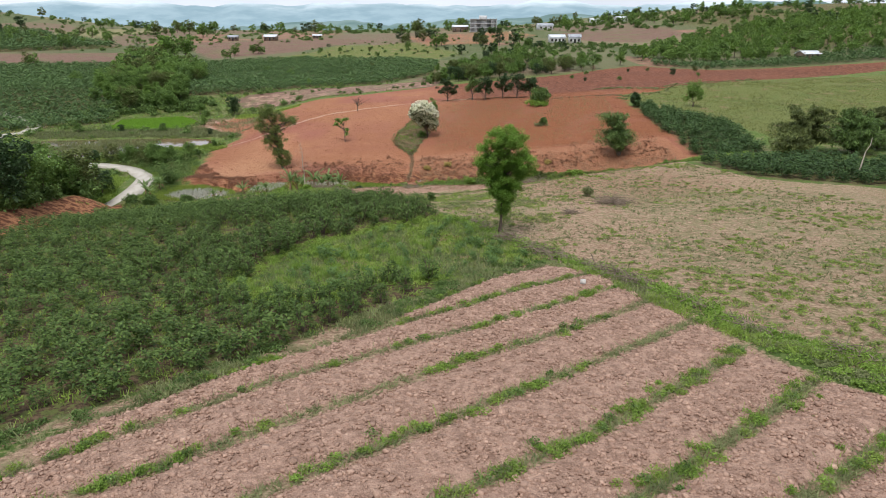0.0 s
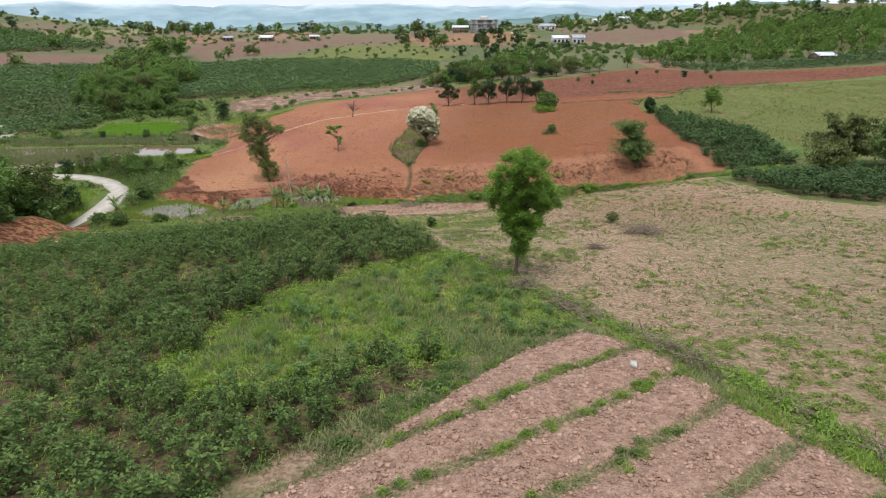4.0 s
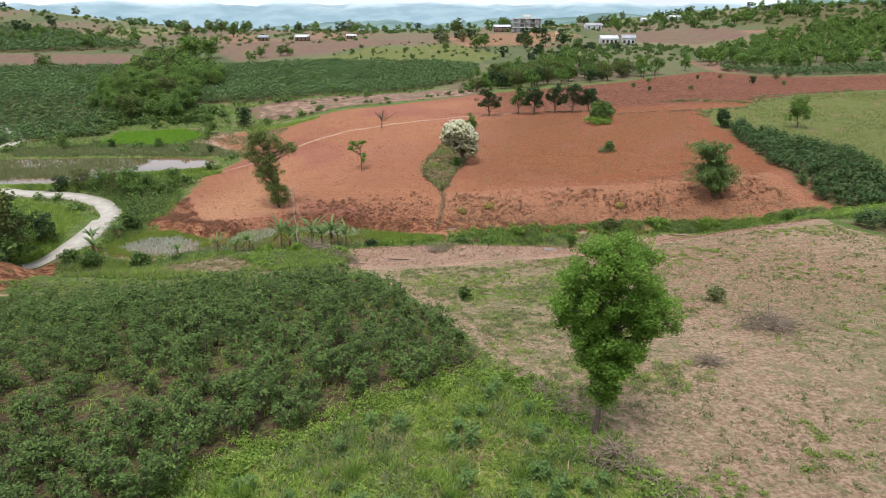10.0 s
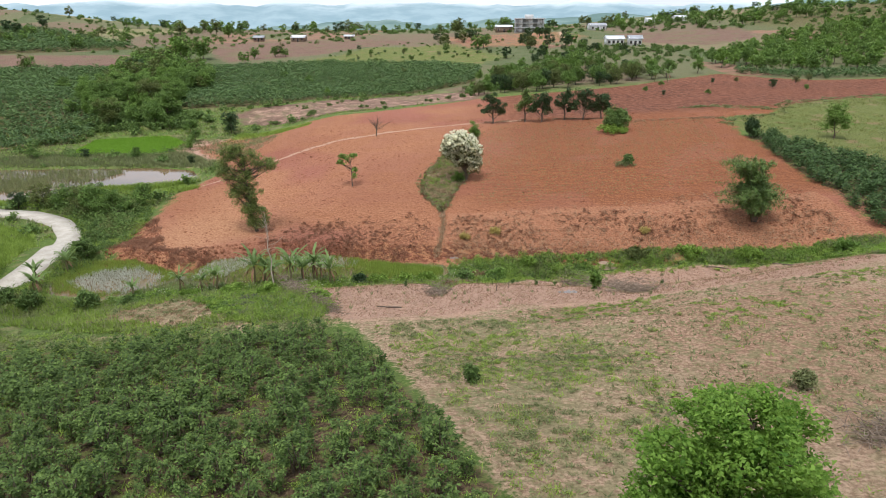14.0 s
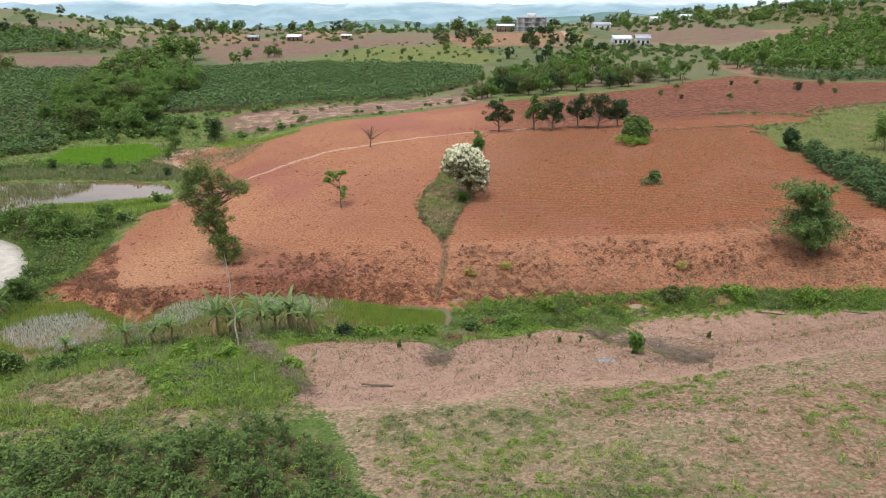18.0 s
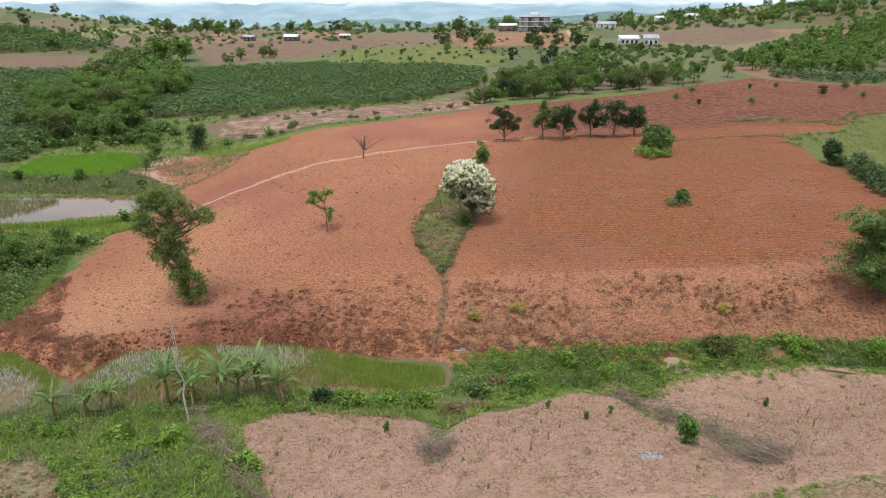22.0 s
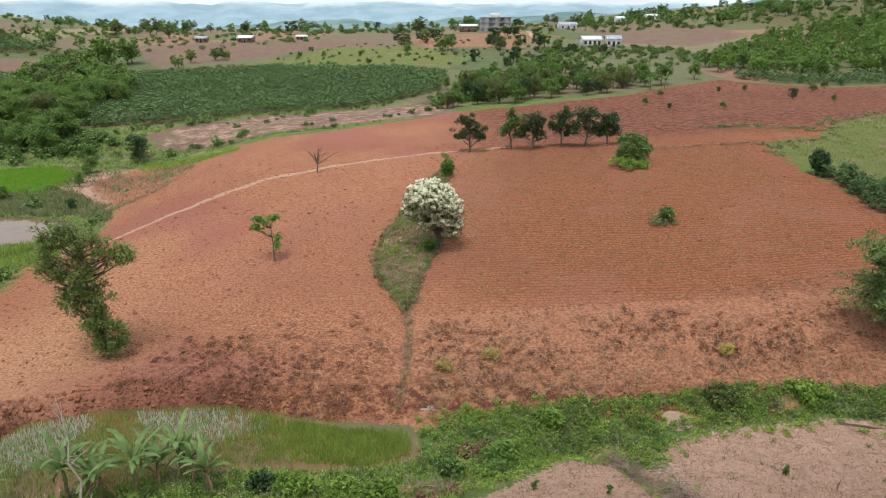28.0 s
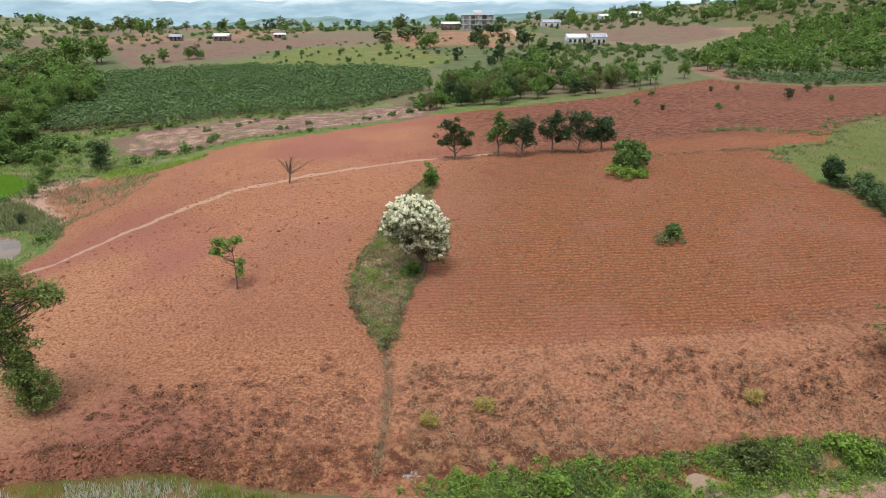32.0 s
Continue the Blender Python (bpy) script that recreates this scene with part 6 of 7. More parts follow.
for x, y in ((9.8, 94.8), (10.3, 94.6)):
    ash = thing("ash_heap", "flat patch of pale ash and charred bits on bare soil", "ash", spot(x, y), "ash patches")
    for _ in range(26):
        ob = part("ash_lump", quads("ash_lump", *stones(np.zeros((1, 3)), rng.uniform(0.08, 0.24), flat=0.35), M_ASH), ash)
        ob.location = (rng.normal(0, 0.3), rng.normal(0, 0.17), 0.03)
stone_heap = thing("stone_heap", "little heap of white stones at the end of the ditch", "stones", spot(0.2, 113.7))
for _ in range(16):
    ob = part("stone", quads("stone", *stones(np.zeros((1, 3)), rng.uniform(0.08, 0.22), flat=0.5), M_ASH), stone_heap)
    ob.location = (rng.normal(0, 0.3), rng.normal(0, 0.16), 0.05)
st = quads("stone", *stones(np.zeros((1, 3)) + (0, 0, 0.05), 0.34), M_STONE)
tagged(new("stone", st), "single pale rock at the end of a ploughed bed", "stone").matrix_basis = Matrix.Translation(spot(9.6, 37.4, 0.2))

# dead stakes and seedlings on the bare plots
for j, (x, y, h) in enumerate(((3.8, 95.5, 0.9), (5.0, 96.9, 0.5), (2.4, 99.3, 0.45), (5.9, 98.8, 0.5), (16.3, 101.8, 0.9), (14.2, 100.3, 0.7), (20.5, 98.5, 0.6), (22.8, 103.4, 0.7), (-6.5, 95.2, 0.4), (27.2, 99.0, 0.5))):
    stake = thing("dead_stake", "thin dead stalk standing in the bare plot", "stalk", spot(x, y), "dead stalks", j * 1.7)
    part("stalk", quads("stalk", *tube(crooked((0, 0, -0.1), (0.12, 0, h), 4, 0.03, rng), np.linspace(0.035, 0.015, 4), 5), M_BARK, True), stake)
    part("twig", quads("twig", *tube(crooked((0.05, 0, h * 0.4), (0.3, 0.1, h * 0.85), 3, 0.02, rng), np.linspace(0.018, 0.008, 3), 4), M_BARK, True), stake)
for x, y in ((6.0, 104.3), (10.1, 103.9), (8.0, 101.5), (-4.2, 98.0), (21.4, 106.0)):
    plant_bush(bush_shape(int(900 + x), 0.75, 0.4, 0.14, 9, 18, 0.13), "seedling", "small leafy seedling in the bare plot", x, y, M_MID, "seedling", "plot seedlings")
canes = thing("cane_stack", "stack of reddish cut canes lying on the pond bank", "canes", spot(-1.0, 103.9, 0.05))
for j in range(14):
    y0, z0 = rng.normal(0, 0.45), 0.06 + 0.05 * (j % 3)
    part("cane", quads("cane", *tube(crooked((-1.3, y0, z0), (1.3, y0 + rng.normal(0, 0.15), z0 + 0.04), 5, 0.03, rng), np.full(5, 0.03), 5), M_CANE, True), canes)

# banana plants on the pond bank
def banana(seed, h, x, y):
    r = np.random.default_rng(seed)
    ob = thing("banana_plant", "banana plant with long arching torn leaves by the pond", "banana plant", spot(x, y), "banana plants", float(r.uniform(0, 6.28)))
    sh = h * 0.5
    part("stem", quads("stem", *tube(crooked((0, 0, -0.3), (r.normal(0, 0.12), r.normal(0, 0.12), sh), 5, 0.03, r), np.linspace(0.14, 0.08, 5), 8), M_BANANA_STEM, True), ob)
    t = np.linspace(0, 1, 16)
    for i in range(15):
        dead = i >= 11 and r.random() < 0.8
        a = i * 2.4 + r.uniform(-0.4, 0.4)
        L = h * (r.uniform(0.45, 0.72) if not dead else 0.4)
        p0, p1 = (radians(r.uniform(48, 86)), radians(r.uniform(-85, 35))) if not dead else (radians(-20), radians(-88))
        pitch = p0 + (p1 - p0) * t ** 1.3
        step = L / 15
        out = np.concatenate([[0], np.cumsum(np.cos(pitch[:-1]))]) * step
        up = np.concatenate([[0], np.cumsum(np.sin(pitch[:-1]))]) * step + sh - 0.05
        d = np.array([math.cos(a), math.sin(a), 0])
        mid = d[None] * out[:, None] + np.array([0, 0, 1.0]) * up[:, None]
        side = np.array([-d[1], d[0], 0])
        wv = np.sin(np.pi * np.clip(t * 0.9 + 0.08, 0, 1)) ** 0.55 * 0.055 * h * r.uniform(0.7, 1.15)
        wv[t < 0.18] = 0.04
        wl, wr_ = wv * r.uniform(0.45, 1.1, 16), wv * r.uniform(0.45, 1.1, 16)
        if dead:
            wl, wr_ = wl * 0.5, wr_ * 0.5
        sag = np.array([0, 0, -0.55])
        A = np.stack([mid + side * wl[:, None] + sag * wl[:, None], mid, mid - side * wr_[:, None] + sag * wr_[:, None]], 1)
        k = np.arange(48).reshape(16, 3)
        Q = np.stack([k[:-1, :-1], k[1:, :-1], k[1:, 1:], k[:-1, 1:]], -1).reshape(-1, 4)
        part("dead_leaf" if dead else "leaf", quads("leaf", A.reshape(-1, 3), Q, M_STUBBLE if dead else M_BANANA), ob, "dry hanging brown leaf" if dead else "")
    return ob


for i, (x, y, h) in enumerate(((-27.2, 103.0, 2.9), (-24.0, 104.1, 2.9), (-25.1, 103.6, 2.4), (-20.2, 104.8, 4.3), (-19.3, 105.4, 3.6), (-18.3, 104.6, 3.6), (-16.6, 105.5, 4.4), (-15.6, 106.3, 3.5), (-14.6, 107.2, 4.3), (-13.8, 106.4, 3.2), (-12.5, 105.1, 3.6), (-31.3, 101.5, 2.2), (-42.4, 104.2, 3.2), (-41, 101.8, 3.0), (-42.0, 109.2, 3.0), (61.5, 246.5, 4.5), (58.5, 249, 4.0))):
    banana(300 + i, h, x, y)
pole_tree = thing("dead_sapling", "thin leafless grey sapling among the banana plants", "tree", spot(-17.3, 101.2))
dw = [tube(crooked((0, 0, -0.3), (-0.3, 0, 8.2), 8, 0.1, rng), np.linspace(0.09, 0.015, 8), 5)]
for _ in range(22):
    h0 = rng.uniform(3.5, 7.6)
    dw.append(tube(crooked((-0.04 * h0, 0, h0), (-0.04 * h0 + rng.normal(0, 0.7), rng.normal(0, 0.7), h0 + rng.uniform(0.3, 1.3)), 3, 0.05, rng), np.linspace(0.016, 0.005, 3), 3))
part("trunk", quads("trunk", *dw[0], M_BARK_PALE, True), pole_tree)
for k in range(1, len(dw)):
    part("limb", quads("limb", *dw[k], M_BARK_PALE), pole_tree)
for x, y, h, w, m in ((-30, 98.5, 1.6, 2.2, M_MID), (-34.5, 99.2, 1.8, 2.6, M_MID), (-39.5, 98.6, 2.2, 3.0, M_MID), (-25, 99.8, 1.2, 2.4, M_WEED), (-9.6, 105.6, 1.3, 1.8, M_DARK), (-7.6, 104.6, 1.3, 2.2, M_WEED), (-5.0, 103.9, 1.2, 2.4, M_WEED), (-2.6, 103.2, 1.3, 2.2, M_WEED), (1.2, 106.5, 1.4, 2.0, M_MID), (4.6, 108.6, 1.1, 2.4, M_LIGHT), (8.2, 112.0, 1.3, 2.2, M_WEED), (20.6, 113.2, 1.5, 3.0, M_OLIVE), (26.5, 113, 1.2, 4.0, M_WEED), (32.0, 111.2, 1.3, 4.0, M_WEED), (40.5, 108.0, 1.6, 3.4, M_LIGHT), (-20.5, 98.0, 1.2, 2.6, M_WEED), (-16.4, 96.6, 1.0, 2.4, M_WEED), (-11.2, 93.4, 0.9, 2.2, M_WEED), (-43, 100, 1.6, 2.6, M_MID), (-41.8, 113, 2.4, 3.4, M_MID), (-44.6, 119.5, 2.2, 3.2, M_MID), (-47.6, 126.5, 2.4, 3.4, M_MID)):
    plant_bush(bush_shape(int(400 + abs(x * 7 + y)), h, w, 0.24, 36, 36, 0.36), "bush", "dense green bush on the pond bank", x, y, m, group="bank bushes")
M_TUSSOCK = leaf_mat("yellow_grass", (0.30, 0.23, 0.06), (0.56, 0.45, 0.16), 0.3, 0.7)
for x, y, h, w in ((5.0, 118.2, 0.7, 1.5), (1.3, 117.2, 0.6, 1.2), (22.5, 117.5, 0.6, 1.3)):
    plant_bush(bush_shape(int(500 + x), h, w, 0.4, 18, 40, 0.3, 0.1, 0.1), "grass_tussock", "yellowish grass tussock on the red slope", x, y, M_TUSSOCK, "grass tussock", "yellow tussocks")


# weeds on the near bank of the pond, in the gully and over the fields
NEAR_BANK = [(-33, 100.4), (-29, 102.2), (-24, 103.6), (-19, 104.6), (-15.5, 105), (-12, 105), (-8, 105.4), (-4, 105.6), (-1.2, 106.2), (1.2, 108.8), (1.0, 111.6)]
LUSH = [(-20, 94), (-15.5, 99.5), (-13.5, 101.5), (-16, 104), (-22, 101.5), (-27, 100.5), (-24, 97), (-18.7, 90), (-16, 88.4), (-10.4, 88.7), (-9.9, 90.0), (-12.5, 94.5)]
mounds("bank_weeds", strewn(NEAR_BANK, 260, 0.7), M_WEED, "mounds of bright leafy weeds on the pond bank", 0.5)
mounds("dark_bank_weeds", strewn(NEAR_BANK, 130, 0.8), M_MID, "mounds of darker leafy weeds on the pond bank", 0.6)
mounds("lush_weeds", scatter(LUSH, 420), M_WEED, "mounds of lush bright weeds beside the bare plot", 0.35)
mounds("lush_yellow_weeds", scatter(LUSH, 260), M_GRASS, "yellow-green weeds beside the bare plot", 0.3)
mounds("lush_dark_weeds", scatter(LUSH, 130), M_MID, "dark leafy weeds beside the bare plot", 0.4)
mounds("gully_mounds", scatter(GULLY, 160), M_WEED, "mounds of bright weeds in the gully", 0.45)
mounds("gully_yellow_mounds", scatter(GULLY, 330), M_GRASS, "mounds of yellow-green weeds in the gully", 0.35)
mounds("gully_bushes", scatter(GULLY, 34), M_MID, "low darker bushes in the gully", 0.7, 0.16, 0.5, 90)
mounds("stream_edge_weeds", strewn([(1, 113.2), (6, 113.4), (12, 113.8), (20, 114.2), (27, 113.6), (34, 111.8), (43, 110.5)], 110, 0.35), M_WEED, "weeds along the foot of the red slope", 0.4)
mounds("field_edge_weeds", strewn([(2.5, 59.5), (4.2, 58.2), (6.2, 53.2), (9, 48), (10.6, 43.6), (12.6, 38.6), (14.8, 33.4), (16.4, 29), (19.8, 25)], 120, 0.45), M_WEED, "leafy weeds along the field bank", 0.35)
mounds("bank_bracken", np.concatenate([scatter([(1.6, 108.4), (4.2, 108.8), (4.4, 110), (2, 110)], 26), strewn([(-1, 103), (1.5, 104)], 20, 0.4)]), M_STUBBLE, "reddish dead bracken", 0.4, 0.18)
P = strewn(NEAR_BANK, 900, 0.7)
stuff("small_flowers", *leaves(on_land(P, 0.45), 0.06, 0.9, 1.0), M_PETAL, "tiny white flowers over the bank weeds", "flowers")
P = scatter(NEAR_DRY, 5200, 0.3)
pick = wobble(P[:, 0], P[:, 1], 2.2, 0.7) + 0.5 * wobble(P[:, 0], P[:, 1], 7.0, 2.0) + rng.normal(0, 0.25, len(P))
pick = pick + 0.5 * np.clip((48 - P[:, 1]) / 10, 0, 1)
mounds("field_tufts", P[pick > -0.1], M_DULL, "low dull-green weed tufts over the dry field", 0.09, 0.09, 0.2, 20)
mounds("bright_field_tufts", P[pick > 0.45][:1500], M_GRASS, "low brighter weed tufts over the dry field", 0.12, 0.1, 0.3, 40)
P = scatter(WEEDY, 1500)
mounds("weedy_tufts", P[wobble(P[:, 0], P[:, 1], 1.6, 1.4) + rng.normal(0, 0.3, len(P)) > 0.15][:800], M_DULL, "low green weeds spreading over the dry field", 0.1, 0.1, 0.3, 36)
P = scatter(WEDGE, 1500)
pick = wobble(P[:, 0], P[:, 1], 1.7, 2.4) + rng.normal(0, 0.25, len(P))
mounds("wedge_yellow_weeds", P[pick > 0.15], M_GRASS, "low yellow-green leafy weeds", 0.16, 0.11, 0.3, 40)
mounds("wedge_dark_weeds", P[pick < -0.45], M_MID, "low dark-green leafy weeds", 0.2, 0.11, 0.3, 40)
P = np.concatenate([scatter(SHRUBS, 1600)])
P = P[P[:, 1] > 24]
mounds("coffee_floor_weeds", P, M_GRASS, "low weeds under the coffee shrubs", 0.15, 0.12, 0.32, 22)
RIM_LINE = [(2.5, 60), (-2.3, 56.4), (-6.7, 52.5), (-9.6, 50.5), (-11.6, 44), (-11.7, 38), (-8.3, 35.3), (-4.8, 36.8), (-1.6, 40.5), (1.2, 39.2)]
mounds("rim_grass", strewn(RIM_LINE, 420, 0.6), M_GRASS, "grass clumps where coffee meets the weedy wedge", 0.3, 0.12, 0.34, 44)
mounds("rim_weeds", strewn(RIM_LINE, 200, 0.7), M_WEED, "leafy weeds where coffee meets the weedy wedge", 0.4, 0.13, 0.34, 44)
BARE_BANK = [(-31, 95), (-22, 96), (-18, 92), (-17, 88), (-24, 87), (-31, 90)]
mounds("bank_dry_clumps", scatter(BARE_BANK, 260), M_STRAW, "bleached dry clumps on the trodden bank", 0.14, 0.12, 0.3, 22)
mounds("bank_thin_clumps", scatter(BARE_BANK, 150), M_DULL, "thin dull weeds on the trodden bank", 0.18, 0.12, 0.3, 26)
mounds("bank_dark_bramble", scatter([(-18.2, 96.5), (-15.4, 97), (-14.2, 92), (-16.6, 89.5), (-18.4, 92)], 90), M_TANGLE, "dark dry bramble on the bank", 0.35, 0.12, 0.4, 50)
CORNER = [(14, 31.5), (16.2, 24.8), (20, 19), (27, 14), (32, 17), (24, 24), (20, 26), (16.5, 30)]
mounds("corner_weeds", scatter(CORNER, 240), M_WEED, "leafy weeds at the corner of the beds", 0.22, 0.12, 0.36, 60)
mounds("corner_grass", scatter(CORNER, 240), M_DULL, "dull weeds at the corner of the beds", 0.2, 0.11, 0.36, 60)
P = scatter(LEFT_BANK, 1500)
P = P[rng.random(len(P)) > 1.3 * bare_at(P[:, 0], P[:, 1])]
pick = wobble(P[:, 0], P[:, 1], 3.0, 1.2) + rng.normal(0, 0.35, len(P))
mounds("bank_yellow_mounds", P[pick > 0.2], M_GRASS, "yellow-green leafy weeds over the pond bank", 0.28, 0.13, 0.4, 46)
mounds("bank_dull_mounds", P[(pick <= 0.2) & (pick > -0.4)], M_DULL, "dull leafy weeds over the pond bank", 0.25, 0.13, 0.4, 46)
mounds("bank_dark_mounds", P[pick <= -0.4], M_MID, "dark leafy weeds over the pond bank", 0.35, 0.13, 0.4, 46)
mounds("headland_strip", strewn([(6, 177), (14, 177.6), (24, 177), (33, 170.5), (42, 170.8), (49, 171.5)], 120, 0.5), M_STRAW, "thin line of dry grass along the headland", 0.2, 0.2, 0.5, 18)
mounds("gully_edge_weeds", strewn([(0.5, 106.5), (2, 105), (4, 105.4), (7, 108), (9, 109.4), (12, 109.8), (14, 107.2), (16, 110.2), (20, 110.9), (26, 110.9), (33, 108.4)], 150, 0.35), M_GRASS, "low weeds along the edge of the gully", 0.22, 0.13, 0.35, 44)
mounds("plantation_edge_weeds", strewn([(-42, 88), (-34, 86), (-28, 84.6), (-17, 86), (-10, 86.4)], 300, 0.9), M_DULL, "weeds along the upper edge of the plantation", 0.3, 0.14, 0.4, 40)
mounds("plantation_edge_grass", strewn([(-42, 88), (-34, 86), (-28, 84.6), (-17, 86), (-10, 86.4)], 220, 1.1), M_GRASS, "grass along the upper edge of the plantation", 0.25, 0.13, 0.4, 40)
ROAD_BUSHES = [(-62, 137.8), (-55, 134.5), (-50.5, 130), (-46.5, 122), (-43.5, 116), (-41.5, 120), (-44, 130), (-46.5, 138), (-50, 142), (-58, 141)]
mounds("roadside_thicket", scatter(ROAD_BUSHES, 110), M_MID, "thicket of leafy bushes between road and red field", 1.7, 0.28, 1.1, 110)
mounds("roadside_olive_thicket", scatter(ROAD_BUSHES, 50), M_OLIVE, "olive bushes between road and red field", 2.2, 0.28, 1.1, 110)
mounds("paddy_bank_bushes", strewn([(-86, 179), (-74, 178.5), (-63, 180), (-60, 188), (-60.5, 197)], 40, 0.8), M_MID, "bushes on the bank of the paddy", 1.2, 0.28, 1.0, 80)
mounds("pond_spit_weeds", strewn([(-70, 148), (-60, 152), (-52, 154), (-45, 153)], 110, 0.8), M_GRASS, "green weeds on the spit in the fish pond", 0.6, 0.25, 0.8, 46)
HEDGE_CORNER = [(37.5, 101), (40, 106.5), (45, 110.5), (48, 107.5), (50.5, 103.8), (52, 99), (46, 97.5), (40, 96)]
mounds("hedge_corner_weeds", scatter(HEDGE_CORNER, 260), M_WEED, "bright weeds at the corner of the hedge field", 0.5, 0.16, 0.5, 60)
mounds("hedge_corner_grass", scatter(HEDGE_CORNER, 160), M_DULL, "dull grass at the corner of the hedge field", 0.35, 0.15, 0.5, 50)


# ---- groves and far trees ----
tree_protos, thin_protos = [], []
for k, (h, w, m) in enumerate(((7, 6.5, M_DARK), (6, 6.5, M_WOOD), (8, 5.5, M_WOOD), (6.5, 7, M_OLIVE), (7.5, 6, M_LIGHT), (6, 5, M_OLIVE))):
    tree_protos.append((tree_shape(600 + k, h * 0.72, 0.16, [(0, 0, h * 0.66, w * 0.38, w * 0.38, h * 0.26, 32), (w * 0.2, w * 0.1, h * 0.40, w * 0.30, w * 0.28, h * 0.22, 16), (-w * 0.2, -w * 0.05, h * 0.36, w * 0.30, w * 0.28, h * 0.22, 16)], 0.34, 44, 0.8, 0.5, 0.25, up=1.0), m, h))
    thin_protos.append(tree_shape(600 + k, h * 0.72, 0.16, [(0, 0, h * 0.66, w * 0.40, w * 0.40, h * 0.27, 16), (w * 0.2, w * 0.1, h * 0.40, w * 0.30, w * 0.28, h * 0.22, 7), (-w * 0.2, -w * 0.05, h * 0.36, w * 0.30, w * 0.28, h * 0.22, 7)], 0.72, 18, 0.85, 0.6, 0.0, up=1.0))
wanted = []


def far_tree(k, x, y, h, label, group):
    wanted.append((k, x, y, h, label, group))


GROVE = [(-44, 62), (-45, 80), (-46.5, 96), (-52, 106), (-64, 110), (-84, 96), (-84, 60), (-60, 44)]
for x, y in rows_in(GROVE, 4.6, 4.6, 20, 0.9, 0.5):
    far_tree(int(rng.choice([0, 1, 2, 1, 2, 5])), x, y, float(rng.uniform(6, 9.5)), "dense green broadleaf tree in the grove by the road", "roadside grove")
for x, y, h, k in ((-50, 106.5, 4.6, 0), (-53.5, 107.5, 5.2, 2), (-51.6, 134.8, 5.6, 1), (-54.5, 137, 4.8, 3), (-58.5, 138.4, 4.4, 1), (-62.5, 139.5, 4.2, 3), (-48.6, 133.5, 4.8, 1), (-46.6, 138.5, 4.2, 1), (-66, 138.8, 3.2, 0), (-53.8, 203, 6.2, 0), (-60, 196, 3.4, 1), (-58, 187, 3.2, 4), (-66, 178.5, 2.6, 1), (-76, 177.5, 2.4, 0), (-86, 176, 3.0, 1), (-52, 172, 2.2, 0), (-64, 204, 3.5, 1), (-70, 206, 3.2, 2)):
    far_tree(k, x, y, h, "leafy green tree beside the ponds", "pond trees")
GULCH = [(-124, 345), (-98, 308), (-80, 270), (-76, 236), (-72, 210), (-84, 205), (-98, 214), (-108, 236), (-111, 255), (-122, 292), (-136, 335)]
for x, y in rows_in(GULCH, 4.5, 4.5, 30, 1.3, 0.0):
    far_tree(int(rng.choice([1, 1, 2, 4, 3, 2])), x, y, float(rng.uniform(4.0, 7.8)), "green tree in the wooded gully", "wooded gully")
for x, y in rows_in([(-128, 362), (-112, 362), (-108, 338), (-126, 336)], 7, 7, 10, 1.5, 0):
    far_tree(int(rng.choice([1, 2, 4])), x, y, float(rng.uniform(10, 14)), "tall green tree at the head of the gully", "wooded gully")
MIDWOOD = [(4, 232), (10, 250), (14, 268), (26, 282), (34, 310), (62, 275), (70, 262), (52, 246), (36, 239), (22, 234)]
for x, y in rows_in(MIDWOOD, 6.0, 6.0, 15, 1.6, 0.2):
    far_tree(int(rng.choice([0, 1, 3, 3, 1])) if y < 262 else int(rng.choice([1, 3, 4, 5])), x, y, float(rng.uniform(3.5, 6.6)), "rounded green tree beyond the red field", "trees beyond the field")
RIGHTWOOD = [(88, 279), (110, 268), (140, 268), (190, 274), (260, 300), (260, 400), (190, 400), (140, 360), (112, 330), (92, 300)]
for x, y in rows_in(RIGHTWOOD, 5.7, 5.7, 15, 1.9, 0.0):
    far_tree(int(rng.choice([1, 2, 4, 4, 1, 4])), x, y, float(rng.uniform(3.5, 7.5)), "green tree on the wooded hillside", "hillside wood")
P = rows_in([(88, 269), (106, 251), (124, 250), (170, 250), (220, 264), (220, 282), (112, 266), (92, 278)], 2.4, 2.6, 20, 0.3)
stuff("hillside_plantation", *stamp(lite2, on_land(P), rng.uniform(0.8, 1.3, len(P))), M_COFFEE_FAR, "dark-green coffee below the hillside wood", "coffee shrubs")
